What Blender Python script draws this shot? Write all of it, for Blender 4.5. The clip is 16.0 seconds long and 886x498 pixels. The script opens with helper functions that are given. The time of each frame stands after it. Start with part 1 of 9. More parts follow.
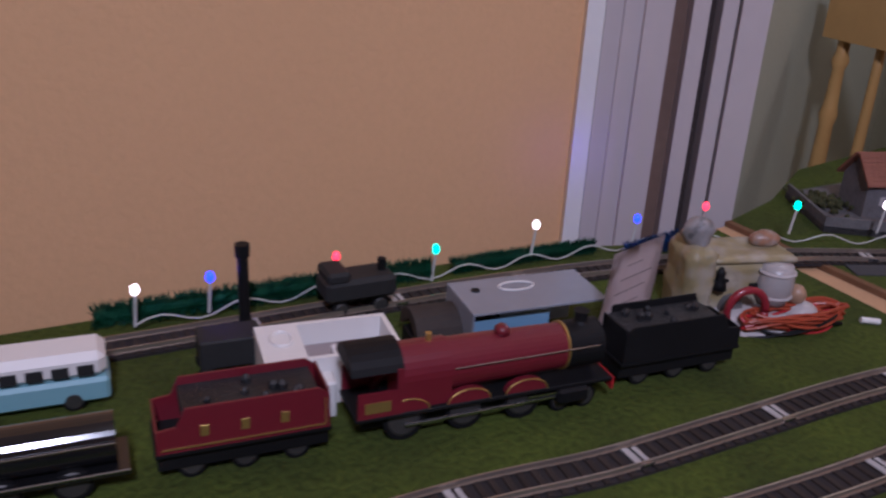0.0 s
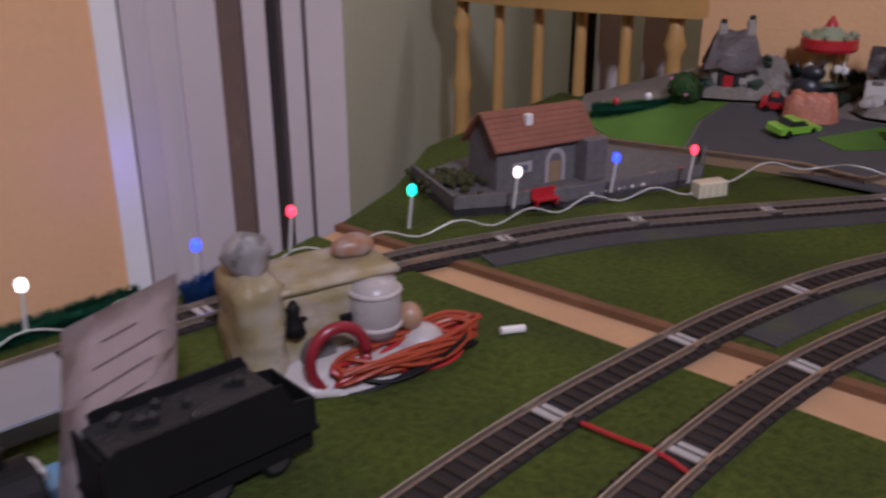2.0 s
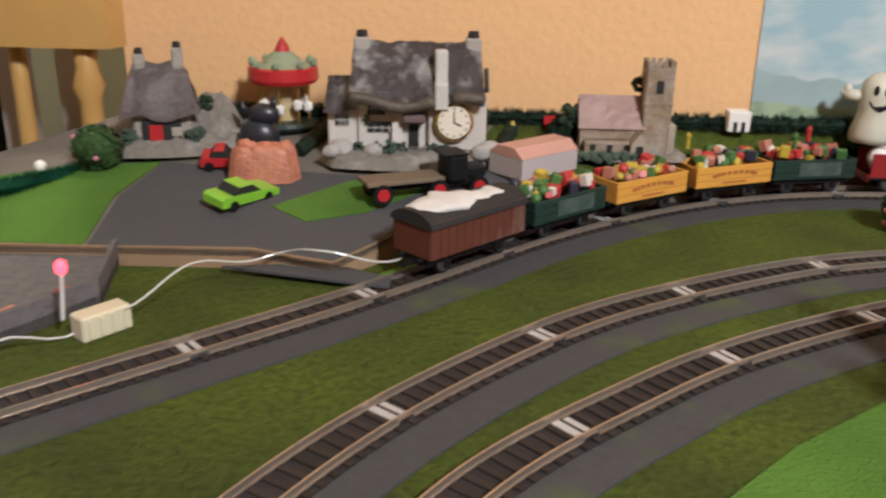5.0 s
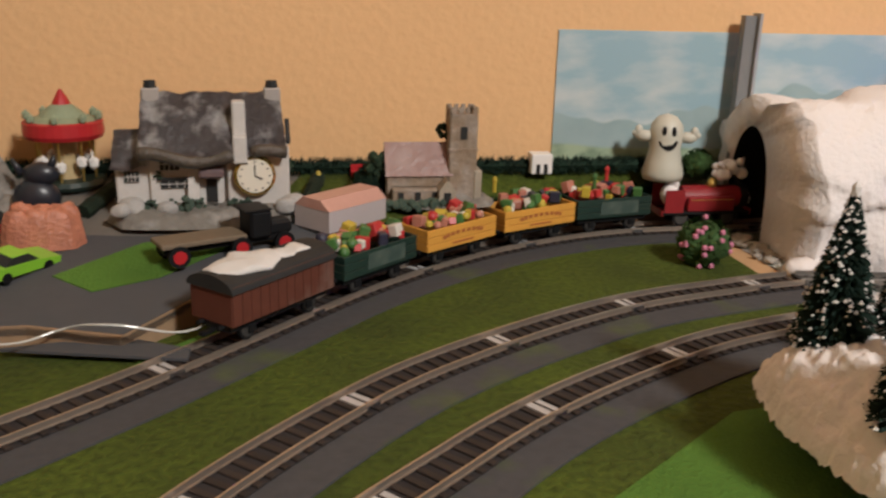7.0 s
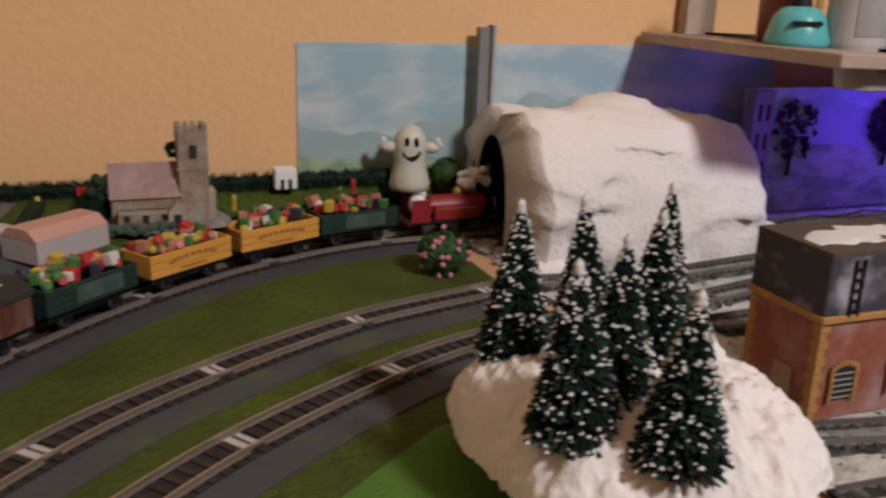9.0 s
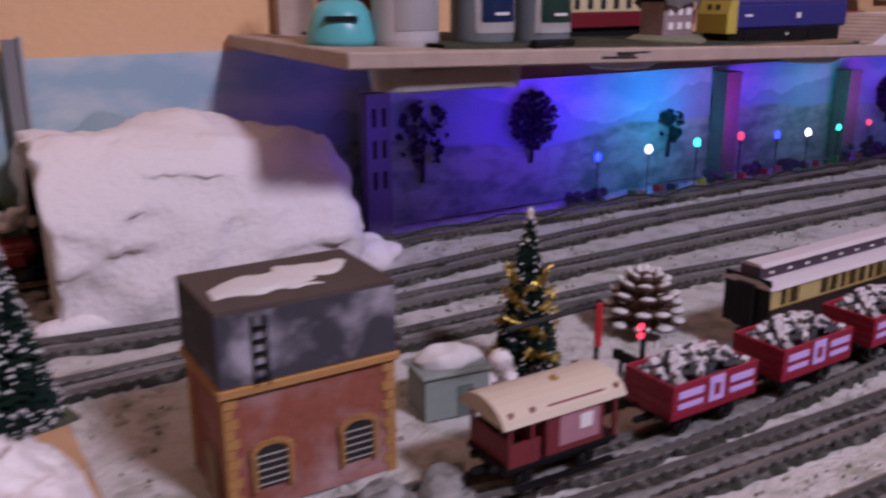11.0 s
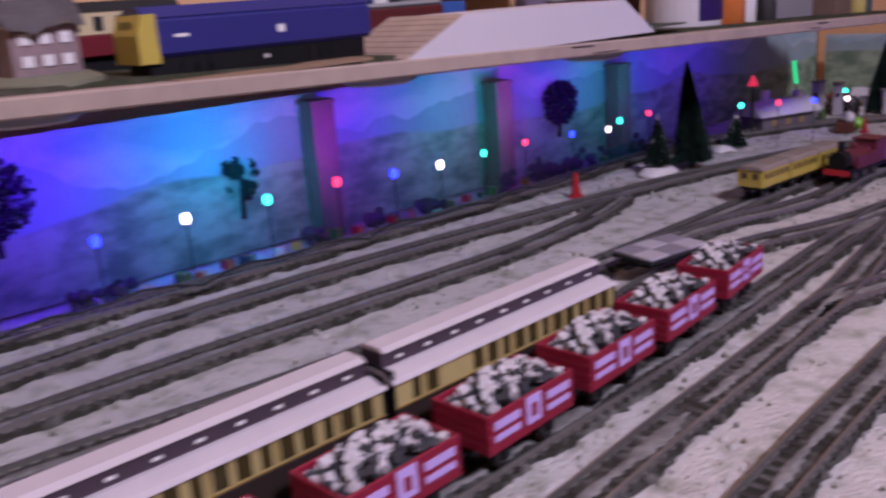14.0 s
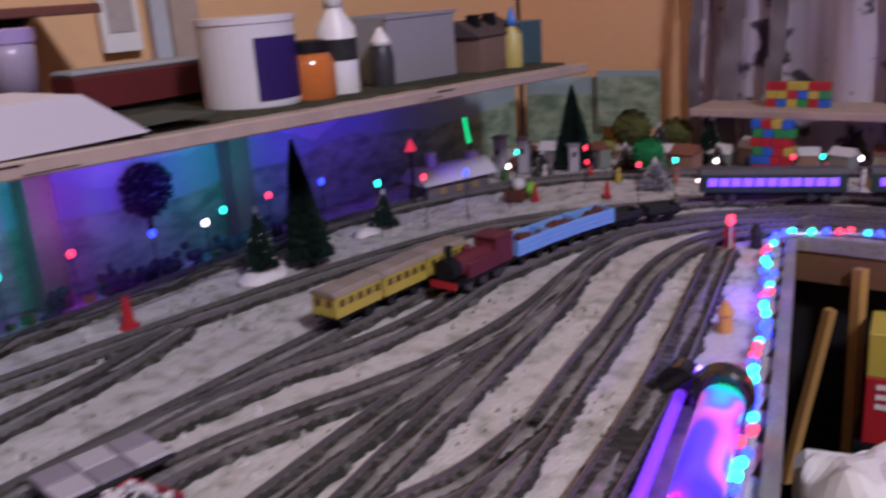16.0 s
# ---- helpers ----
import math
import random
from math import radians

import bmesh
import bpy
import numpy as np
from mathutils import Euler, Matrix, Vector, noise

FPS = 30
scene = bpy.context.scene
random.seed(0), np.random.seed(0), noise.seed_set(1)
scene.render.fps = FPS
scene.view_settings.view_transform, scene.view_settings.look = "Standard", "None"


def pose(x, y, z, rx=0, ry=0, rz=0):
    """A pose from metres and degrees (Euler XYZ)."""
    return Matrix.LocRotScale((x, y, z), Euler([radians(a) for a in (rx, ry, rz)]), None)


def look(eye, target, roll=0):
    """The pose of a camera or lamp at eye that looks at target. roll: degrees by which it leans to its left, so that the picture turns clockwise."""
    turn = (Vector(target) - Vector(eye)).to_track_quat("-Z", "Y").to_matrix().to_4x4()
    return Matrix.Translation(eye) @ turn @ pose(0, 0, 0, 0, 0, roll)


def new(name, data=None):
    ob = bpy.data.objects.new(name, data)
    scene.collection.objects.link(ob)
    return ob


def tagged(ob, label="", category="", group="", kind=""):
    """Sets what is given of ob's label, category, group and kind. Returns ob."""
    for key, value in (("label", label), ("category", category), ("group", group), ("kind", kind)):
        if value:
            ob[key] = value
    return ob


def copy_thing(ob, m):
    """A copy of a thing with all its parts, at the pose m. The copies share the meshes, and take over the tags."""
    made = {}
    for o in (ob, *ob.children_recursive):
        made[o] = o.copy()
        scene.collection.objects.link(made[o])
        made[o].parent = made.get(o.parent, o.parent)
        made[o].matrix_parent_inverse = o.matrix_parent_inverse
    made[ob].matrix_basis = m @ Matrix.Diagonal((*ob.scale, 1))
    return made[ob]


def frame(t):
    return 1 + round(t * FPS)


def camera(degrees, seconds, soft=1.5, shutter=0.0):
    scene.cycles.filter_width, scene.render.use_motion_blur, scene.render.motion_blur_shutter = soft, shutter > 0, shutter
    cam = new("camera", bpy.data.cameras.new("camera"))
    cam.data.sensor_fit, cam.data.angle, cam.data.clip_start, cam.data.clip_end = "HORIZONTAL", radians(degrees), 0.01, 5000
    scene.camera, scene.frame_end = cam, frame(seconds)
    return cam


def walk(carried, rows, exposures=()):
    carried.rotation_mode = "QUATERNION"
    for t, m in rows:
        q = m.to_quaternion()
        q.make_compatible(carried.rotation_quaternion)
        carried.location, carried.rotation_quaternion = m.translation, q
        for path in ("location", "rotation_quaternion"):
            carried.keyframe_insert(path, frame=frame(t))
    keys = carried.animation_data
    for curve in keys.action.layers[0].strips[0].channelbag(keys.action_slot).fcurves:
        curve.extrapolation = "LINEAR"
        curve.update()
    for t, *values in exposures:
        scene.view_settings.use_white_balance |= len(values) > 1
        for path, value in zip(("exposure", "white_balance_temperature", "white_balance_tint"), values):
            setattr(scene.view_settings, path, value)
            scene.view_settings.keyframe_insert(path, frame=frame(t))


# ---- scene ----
cam = camera(54.0, 16.0, soft=2.4, shutter=0.5)
PATH = [
    (0, (-0.1775, -1.1826, 0.2719), (-0.8970, -0.6065, -0.1159), 3.2),
    (0.5, (-0.1698, -1.1334, 0.2541), (-0.8920, -0.5547, -0.1247), 2.1),
    (1, (-0.1926, -1.0977, 0.2331), (-0.8688, -0.4704, -0.1532), 0.4),
    (1.5, (-0.2212, -1.0249, 0.2197), (-0.7816, -0.2894, -0.1610), -0.27),
    (2, (-0.2394, -0.9648, 0.2067), (-0.7228, -0.1693, -0.1586), -0.04),
    (2.5, (-0.2369, -0.9233, 0.1989), (-0.6615, -0.0937, -0.1636), 0.97),
    (3, (-0.2168, -0.8527, 0.2056), (-0.5992, -0.0031, -0.1577), 0.97),
    (3.5, (-0.2063, -0.8069, 0.2063), (-0.5639, 0.0543, -0.1549), -1.39),
    (4, (-0.2154, -0.7500, 0.1939), (-0.4412, 0.1566, -0.1624), -0.55),
    (4.5, (-0.2158, -0.7132, 0.1865), (-0.3324, 0.2171, -0.1613), 0.34),
    (5, (-0.2178, -0.6907, 0.1866), (-0.2512, 0.2477, -0.1572), 1.02),
    (7.5, (-0.2003, -0.6686, 0.1913), (0.0063, 0.2661, -0.0982), 1.49),
    (8.2, (-0.1781, -0.6692, 0.1979), (0.0894, 0.2498, -0.0918), 1.49),
    (10.3, (-0.0290, -0.6830, 0.1993), (0.4240, 0.1209, -0.0789), 1.3),
    (10.5, (0.0018, -0.6822, 0.1993), (0.4620, 0.1166, -0.0793), 0.78),
    (11, (0.0793, -0.6799, 0.1987), (0.5676, 0.1033, -0.0761), -0.31),
    (11.5, (0.1499, -0.6709, 0.2013), (0.6674, 0.0950, -0.0685), -1.06),
    (12, (0.2030, -0.6727, 0.1972), (0.7448, 0.0792, -0.0646), -0.91),
    (12.5, (0.2602, -0.6725, 0.1984), (0.8016, 0.0800, -0.0622), -1.41),
    (13, (0.3246, -0.6687, 0.1925), (0.8676, 0.0828, -0.0676), -1.75),
    (13.5, (0.3768, -0.6616, 0.1932), (0.9279, 0.0828, -0.0706), -2.45),
    (14, (0.4284, -0.6489, 0.1889), (1.0388, 0.0457, -0.0798), -4.18),
    (14.5, (0.5074, -0.6626, 0.2023), (1.1584, -0.0103, -0.0771), -2.69),
    (15.2, (0.6184, -0.6919, 0.2103), (1.2396, -0.0135, -0.0745), -4.05),
    (15.6, (0.6739, -0.6838, 0.2207), (1.3389, -0.0523, -0.0731), -4.12),
    (16, (0.7191, -0.6763, 0.2179), (1.4514, -0.1155, -0.0588), -3.99),
]
EXPOSURES = [(0.0, -1.08, 4950, 30), (1.5, -1.0, 5150, 28), (2.2, -0.72, 5300, 26), (3.0, -0.26, 5650, 15), (5.0, 0.18, 5750, 8), (7.5, -0.32, 6200, 10), (8.2, -0.42, 6200, 10), (10.3, -0.93, 5400, 30), (11.5, -0.90, 5350, 44), (13.0, -0.76, 5280, 46), (16.0, -0.68, 5350, 30)]
walk(cam, [(t, look(eye, target, roll)) for t, eye, target, roll in PATH], EXPOSURES)

# ---- light ----
world = bpy.data.worlds.new("world")
scene.world = world
world.use_nodes = True
world.node_tree.nodes["Background"].inputs[0].default_value = (0.9, 0.75, 0.62, 1)
world.node_tree.nodes["Background"].inputs[1].default_value = 0.02
scene.view_settings.exposure = 0.0


def area_lamp(name, eye, target, size, power, color):
    lamp = bpy.data.lights.new(name, "AREA")
    lamp.energy, lamp.size, lamp.color, lamp.shape = power, size, color, "DISK"
    ob = new(name, lamp)
    ob.matrix_world = look(eye, target)
    return ob


def bulb_lamp(name, at, power, color, radius=0.004):
    lamp = bpy.data.lights.new(name, "POINT")
    lamp.energy, lamp.color, lamp.shadow_soft_size = power, color, radius
    ob = new(name, lamp)
    ob.location = at
    return ob


def strip_lamp(name, eye, target, power, color):
    lamp = bpy.data.lights.new(name, "SPOT")
    lamp.energy, lamp.color, lamp.shadow_soft_size = power, color, 0.004
    lamp.spot_size, lamp.spot_blend = math.radians(155), 0.5
    ob = new(name, lamp)
    ob.matrix_world = look(eye, target)
    return ob


area_lamp("ceiling_light_room", (0.55, -1.62, 1.27), (0.2, -0.3, 0), 0.25, 44.0, (1, 0.93, 0.84))
area_lamp("ceiling_light_hall", (-0.55, 0.35, 1.3), (-0.6, -0.2, 0), 0.15, 10.5, (1, 0.85, 0.66))

# ---- materials ----
MATS = {}


def material(name, color, rough=0.6, metal=0.0, vary=0.15, scale=60, bump=0.0, second=None, amount=0.5, fine=None, sharp=0.15, emit=0.0, alpha=1.0, piece=0.0, coat=0.0):
    """A node material: colour with variation at two scales, bump, an optional second colour in patches."""
    if name in MATS:
        return MATS[name]
    m = bpy.data.materials.new(name)
    m.use_nodes = True
    nodes, links = m.node_tree.nodes, m.node_tree.links
    b = nodes["Principled BSDF"]
    b.inputs["Roughness"].default_value, b.inputs["Metallic"].default_value = rough, metal
    b.inputs["Coat Weight"].default_value = coat
    if rough >= 0.55 and not metal:
        b.inputs["Specular IOR Level"].default_value = 0.2
    tc = nodes.new("ShaderNodeTexCoord")

    def noise_node(s, detail=4):
        n = nodes.new("ShaderNodeTexNoise")
        n.inputs["Scale"].default_value, n.inputs["Detail"].default_value = s, detail
        links.new(tc.outputs["Object"], n.inputs["Vector"])
        return n.outputs["Fac"]

    def mix(fac, a, c, blend="MIX"):
        n = nodes.new("ShaderNodeMix")
        n.data_type, n.blend_type = "RGBA", blend
        if isinstance(fac, float):
            n.inputs[0].default_value = fac
        else:
            links.new(fac, n.inputs[0])
        for k, v in ((6, a), (7, c)):
            if isinstance(v, tuple):
                n.inputs[k].default_value = (*v[:3], 1)
            else:
                links.new(v, n.inputs[k])
        return n.outputs[2]

    def ramp(fac, lo, hi):
        n = nodes.new("ShaderNodeMapRange")
        n.inputs[1].default_value, n.inputs[2].default_value = lo, hi
        links.new(fac, n.inputs[0])
        return n.outputs[0]

    out = color
    if second:
        out = mix(ramp(noise_node(scale), amount - sharp, amount + sharp), color, second)
    if vary:
        dark = tuple(c * (1 - vary) for c in color)
        light = tuple(min(1, c * (1 + vary)) for c in color)
        grain = mix(noise_node(fine or scale * 4, 6), dark, light)
        broad = ramp(noise_node(scale * 0.35, 2), 0.3, 0.7)
        out = mix(0.5, out, grain) if second else mix(broad, grain, dark)
        if second:
            out = mix(ramp(noise_node(fine or scale * 4, 6), 0.25, 0.75), out, mix(1.0, out, (1 - vary,) * 3, "MULTIPLY"))
    if piece:
        info = nodes.new("ShaderNodeObjectInfo")
        hsv = nodes.new("ShaderNodeHueSaturation")
        mr = nodes.new("ShaderNodeMapRange")
        mr.inputs[3].default_value, mr.inputs[4].default_value = 1 - piece, 1 + piece
        links.new(info.outputs["Random"], mr.inputs[0])
        links.new(mr.outputs[0], hsv.inputs["Value"])
        if isinstance(out, tuple):
            hsv.inputs["Color"].default_value = (*out, 1)
        else:
            links.new(out, hsv.inputs["Color"])
        out = hsv.outputs[0]
    if isinstance(out, tuple):
        b.inputs["Base Color"].default_value = (*out, 1)
    else:
        links.new(out, b.inputs["Base Color"])
    if emit:
        b.inputs["Emission Color"].default_value = (*color, 1)
        b.inputs["Emission Strength"].default_value = emit
    if alpha < 1:
        b.inputs["Transmission Weight"].default_value = 1 - alpha
    if bump:
        n = nodes.new("ShaderNodeBump")
        n.inputs["Strength"].default_value, n.inputs["Distance"].default_value = min(1, bump), 0.002
        links.new(noise_node(fine or scale * 4, 6), n.inputs["Height"])
        links.new(n.outputs[0], b.inputs["Normal"])
    MATS[name] = m
    return m


ORANGE = material("orange wall paint", (0.72, 0.44, 0.22), 0.8, vary=0.07, scale=6, bump=0.35, fine=160)
GREYGREEN = material("grey-green wall paint", (0.43, 0.43, 0.31), 0.8, vary=0.08, scale=5, bump=0.2, fine=150)
WHITEPAINT = material("white gloss paint", (0.52, 0.46, 0.45), 0.35, vary=0.06, scale=12)
CEIL = material("ceiling paint", (0.75, 0.68, 0.6), 0.9, vary=0.04, scale=3)
CARPET = material("dark carpet", (0.05, 0.045, 0.05), 0.95, vary=0.3, scale=40, bump=0.5)
GRASS = material("flocked grass", (0.094, 0.128, 0.016), 0.95, vary=0.7, scale=15, second=(0.026, 0.034, 0.012), amount=0.51, fine=240, bump=1.0, sharp=0.17)
BRIGHTGRASS = material("bright grass mat", (0.09, 0.19, 0.028), 0.95, vary=0.3, scale=40, fine=500, bump=0.8)
CORK = material("bare chipboard", (0.52, 0.32, 0.17), 0.85, vary=0.15, scale=60, bump=0.2)
WOODEDGE = material("brown timber edge", (0.19, 0.10, 0.05), 0.8, vary=0.3, scale=50, bump=0.2)
GREYROAD = material("grey painted roadbed", (0.068, 0.067, 0.071), 0.8, vary=0.3, scale=25, bump=0.3, second=(0.10, 0.135, 0.03), amount=0.62, fine=200, sharp=0.08)
TARMAC = material("grey card road", (0.075, 0.075, 0.08), 0.85, vary=0.12, scale=20, bump=0.15)
SLEEPER = material("dark brown sleeper plastic", (0.035, 0.026, 0.022), 0.7, vary=0.2, scale=90, piece=0.2)
RAIL = material("nickel rail", (0.50, 0.43, 0.36), 0.33, 0.8, vary=0.15, scale=80)
SNOWRAIL = material("dull weathered rail", (0.30, 0.28, 0.255), 0.42, 0.7, vary=0.25, scale=60)
SNOW = material("powdered snow over scatter", (0.66, 0.63, 0.59), 0.95, vary=0.35, scale=60, second=(0.15, 0.17, 0.075), amount=0.575, fine=420, bump=1.0, sharp=0.10)
SLUSH = material("grey ballast with snow", (0.040, 0.038, 0.028), 0.9, vary=0.4, scale=90, second=(0.34, 0.33, 0.30), amount=0.59, fine=500, bump=1.0, sharp=0.1)
COTTON = material("white cotton wadding", (0.76, 0.71, 0.69), 1.0, vary=0.07, scale=18, bump=0.8, fine=220)
PINE = material("pale pine shelf", (0.46, 0.36, 0.29), 0.65, vary=0.22, scale=22, bump=0.2, second=(0.33, 0.25, 0.21), amount=0.6)
BLACK = material("satin black", (0.009, 0.009, 0.010), 0.55, vary=0.3, scale=60)
DARK = material("dark grey", (0.028, 0.028, 0.028), 0.6, vary=0.25, scale=60)
SHOWWHITE = material("white plastic", (0.75, 0.73, 0.7), 0.4, vary=0.05, scale=30)
CRIMSON = material("crimson lake paint", (0.15, 0.012, 0.022), 0.35, vary=0.15, scale=40, coat=0.2)
RED = material("bright red paint", (0.42, 0.02, 0.025), 0.35, vary=0.15, scale=50)
GOLD = material("gold lining", (0.6, 0.42, 0.12), 0.3, 0.8, vary=0.1, scale=60)
CHROME = material("bright metal", (0.6, 0.6, 0.62), 0.25, 1.0, vary=0.08, scale=60)
DGREEN = material("dark green paint", (0.014, 0.036, 0.028), 0.45, vary=0.4, scale=60)
YELLOWWAG = material("orange-yellow wagon paint", (0.62, 0.30, 0.05), 0.5, vary=0.1, scale=40)
BROWNWAG = material("brown van paint", (0.12, 0.040, 0.026), 0.6, vary=0.3, scale=26, second=(0.26, 0.20, 0.17), amount=0.63, fine=140, sharp=0.08)
TIMBER = material("turned pine chair", (0.55, 0.32, 0.10), 0.35, vary=0.18, scale=20, coat=0.3)
STONE = material("painted stone", (0.42, 0.38, 0.33), 0.8, vary=0.35, scale=120, second=(0.2, 0.18, 0.16), amount=0.55, bump=0.6)
GREYSTONE = material("grey card stonework", (0.17, 0.16, 0.16), 0.8, vary=0.35, scale=150, second=(0.1, 0.09, 0.09), amount=0.55, bump=0.4)
THATCH = material("grey glazed thatch with white drybrush", (0.115, 0.098, 0.10), 0.4, vary=0.35, scale=50, second=(0.90, 0.88, 0.88), amount=0.57, bump=0.7, sharp=0.06, fine=260)
ROOFRED = material("brown-red tile roof", (0.24, 0.10, 0.065), 0.7, vary=0.2, scale=80, bump=0.4)
TINSELG = material("green tinsel", (0.01, 0.10, 0.05), 0.25, 0.7, vary=0.4, scale=200, bump=1.0)
TINSELB = material("blue tinsel", (0.01, 0.06, 0.22), 0.25, 0.7, vary=0.4, scale=200, bump=1.0)
NIGHTGREEN = material("near-black green hedge", (0.012, 0.03, 0.018), 0.8, vary=0.5, scale=150, bump=1.0)
FIRGREEN = material("dark fir bristle", (0.012, 0.028, 0.02), 0.8, vary=0.4, scale=120)
SNOWTIP = material("snowy tips", (0.62, 0.6, 0.58), 0.9, vary=0.12, scale=60)
CARD = material("brown card edge", (0.30, 0.20, 0.12), 0.85, vary=0.2, scale=60)
WIREWHITE = material("clear wire", (0.55, 0.55, 0.52), 0.25, vary=0.05, scale=60)

# ---- building helpers ----


def part(name, bm, mat, parent=None, label="", smooth=False):
    me = bpy.data.meshes.new(name)
    bm.to_mesh(me)
    bm.free()
    for m in mat if isinstance(mat, (list, tuple)) else [mat]:
        me.materials.append(m)
    if smooth:
        for p in me.polygons:
            p.use_smooth = True
    ob = new(name, me)
    if parent:
        ob.parent = parent
    if label:
        ob["label"] = label
    if name in ("snow_cap", "rock_base", "foot", "snow_frosting", "leaves", "snow_pile"):
        ob["kind"] = "stuff"
    return ob


def thing(name, m, label, category, group="", kind=""):
    ob = new(name)
    ob.empty_display_size = 0.01
    ob.matrix_world = m
    return tagged(ob, label, category, group, kind)


def B():
    return bmesh.new()


def box(bm, x, y, z, sx, sy, sz, bevel=0.0, m=None):
    """A box by its centre in x and y and its underside z."""
    made = bmesh.ops.create_cube(bm, size=1, matrix=Matrix.Translation((x, y, z + sz / 2)) @ Matrix.Diagonal((sx, sy, sz, 1)))
    if bevel:
        edges = {e for v in made["verts"] for e in v.link_edges}
        made = bmesh.ops.bevel(bm, geom=list(edges), offset=bevel, segments=1, affect="EDGES")
    if m:
        bmesh.ops.transform(bm, matrix=m, verts=list(made["verts"]))
    return bm


def rod(bm, a, b, r, r2=None, n=10):
    a, b = Vector(a), Vector(b)
    d = b - a
    m = Matrix.Translation((a + b) / 2) @ d.to_track_quat("Z", "Y").to_matrix().to_4x4()
    bmesh.ops.create_cone(bm, cap_ends=True, segments=n, radius1=r, radius2=r if r2 is None else r2, depth=d.length, matrix=m)
    return bm


def ball(bm, at, r, s=(1, 1, 1), sub=2):
    bmesh.ops.create_icosphere(bm, subdivisions=sub, radius=r, matrix=Matrix.Translation(at) @ Matrix.Diagonal((*s, 1)))
    return bm


def prism(bm, outline, x0, x1, axis="x"):
    """Extrudes an outline of (a, z) pairs between x0 and x1 along an axis."""
    def at(u, a, z):
        return (u, a, z) if axis == "x" else (a, u, z)
    front = [bm.verts.new(at(x0, a, z)) for a, z in outline]
    back = [bm.verts.new(at(x1, a, z)) for a, z in outline]
    bm.faces.new(front)
    bm.faces.new(back[::-1])
    for i in range(len(outline)):
        j = (i + 1) % len(outline)
        bm.faces.new((front[j], front[i], back[i], back[j]))
    bmesh.ops.recalc_face_normals(bm, faces=bm.faces[:])
    return bm


def lathe(bm, profile, at=(0, 0, 0), n=16):
    """A turned body from (radius, height) pairs."""
    rings = [[bm.verts.new((at[0] + r * math.cos(2 * math.pi * k / n), at[1] + r * math.sin(2 * math.pi * k / n), at[2] + z)) for k in range(n)] for r, z in profile]
    for a, b in zip(rings, rings[1:]):
        for k in range(n):
            bm.faces.new((a[k], a[(k + 1) % n], b[(k + 1) % n], b[k]))
    bm.faces.new(rings[0][::-1])
    bm.faces.new(rings[-1])
    return bm


def tube(bm, pts, r, n=6):
    """A bent tube through the points."""
    pts = [Vector(p) for p in pts]
    rings = []
    for i, p in enumerate(pts):
        d = (pts[min(i + 1, len(pts) - 1)] - pts[max(i - 1, 0)]).normalized()
        q = d.to_track_quat("Z", "Y")
        rings.append([bm.verts.new(p + q @ Vector((r * math.cos(2 * math.pi * k / n), r * math.sin(2 * math.pi * k / n), 0))) for k in range(n)])
    for a, b in zip(rings, rings[1:]):
        for k in range(n):
            bm.faces.new((a[k], a[(k + 1) % n], b[(k + 1) % n], b[k]))
    bm.faces.new(rings[0][::-1])
    bm.faces.new(rings[-1])
    return bm


def curve(points, step):
    """Evenly spaced places and headings along a smooth line through the points."""
    p = [Vector((*q, 0)) if len(q) == 2 else Vector(q) for q in points]
    p = [2 * p[0] - p[1], *p, 2 * p[-1] - p[-2]]
    fine = []
    for i in range(1, len(p) - 2):
        a, b, c, d = p[i - 1 : i + 3]
        for k in range(40):
            t = k / 40
            fine.append(0.5 * (2 * b + (c - a) * t + (2 * a - 5 * b + 4 * c - d) * t * t + (3 * b - a - 3 * c + d) * t**3))
    fine.append(p[-2])
    out, left = [], 0.0
    for a, b in zip(fine, fine[1:]):
        length = (b - a).length
        while left < length:
            q = a + (b - a) * (left / length)
            out.append((q, (b - a).normalized()))
            left += step
        left -= length
    return out


def ribbon(bm, places, half, z0, z1):
    """A flat strip of that half width along places, from z0 up to z1."""
    rows = []
    for q, d in places:
        side = Vector((-d.y, d.x, 0)) * half
        rows.append([bm.verts.new((*(q + s * side).xy, z)) for s, z in ((1, z0), (1, z1), (-1, z1), (-1, z0))])
    for a, b in zip(rows, rows[1:]):
        for k in range(3):
            bm.faces.new((a[k], a[k + 1], b[k + 1], b[k]))
    for ring in (rows[0], rows[-1]):
        bm.faces.new(ring)
    bmesh.ops.recalc_face_normals(bm, faces=bm.faces[:])
    return bm


def offset(places, by):
    return [(q + Vector((-d.y, d.x, 0)) * by, d) for q, d in places]


# ---- the room ----
wall = part("wall_back", box(B(), 0.66, 0.06, -0.75, 2.32, 0.11, 2.35), ORANGE)
tagged(wall, "orange-peach painted wall with fine texture", "wall", kind="structure")
AX, AY, AK = -0.62, -0.65, 0.21
SET_BACK = 0.129


def wall_a(y, out=0.0):
    return AX + AK * (y - AY) - out


bm = B()
v = [bm.verts.new((wall_a(y, SET_BACK) - o, y, z)) for z in (-0.75, 1.6) for y, o in ((-2.6, 0), (-0.586, 0), (-0.586, 0.1), (-2.6, 0.1))]
for f in ((0, 1, 2, 3), (7, 6, 5, 4), (0, 4, 5, 1), (1, 5, 6, 2), (2, 6, 7, 3), (3, 7, 4, 0)):
    bm.faces.new([v[i] for i in f])
bmesh.ops.recalc_face_normals(bm, faces=bm.faces[:])
tagged(part("wall_left", bm, ORANGE), "orange-peach painted wall beside the white door frame", "wall", kind="structure")


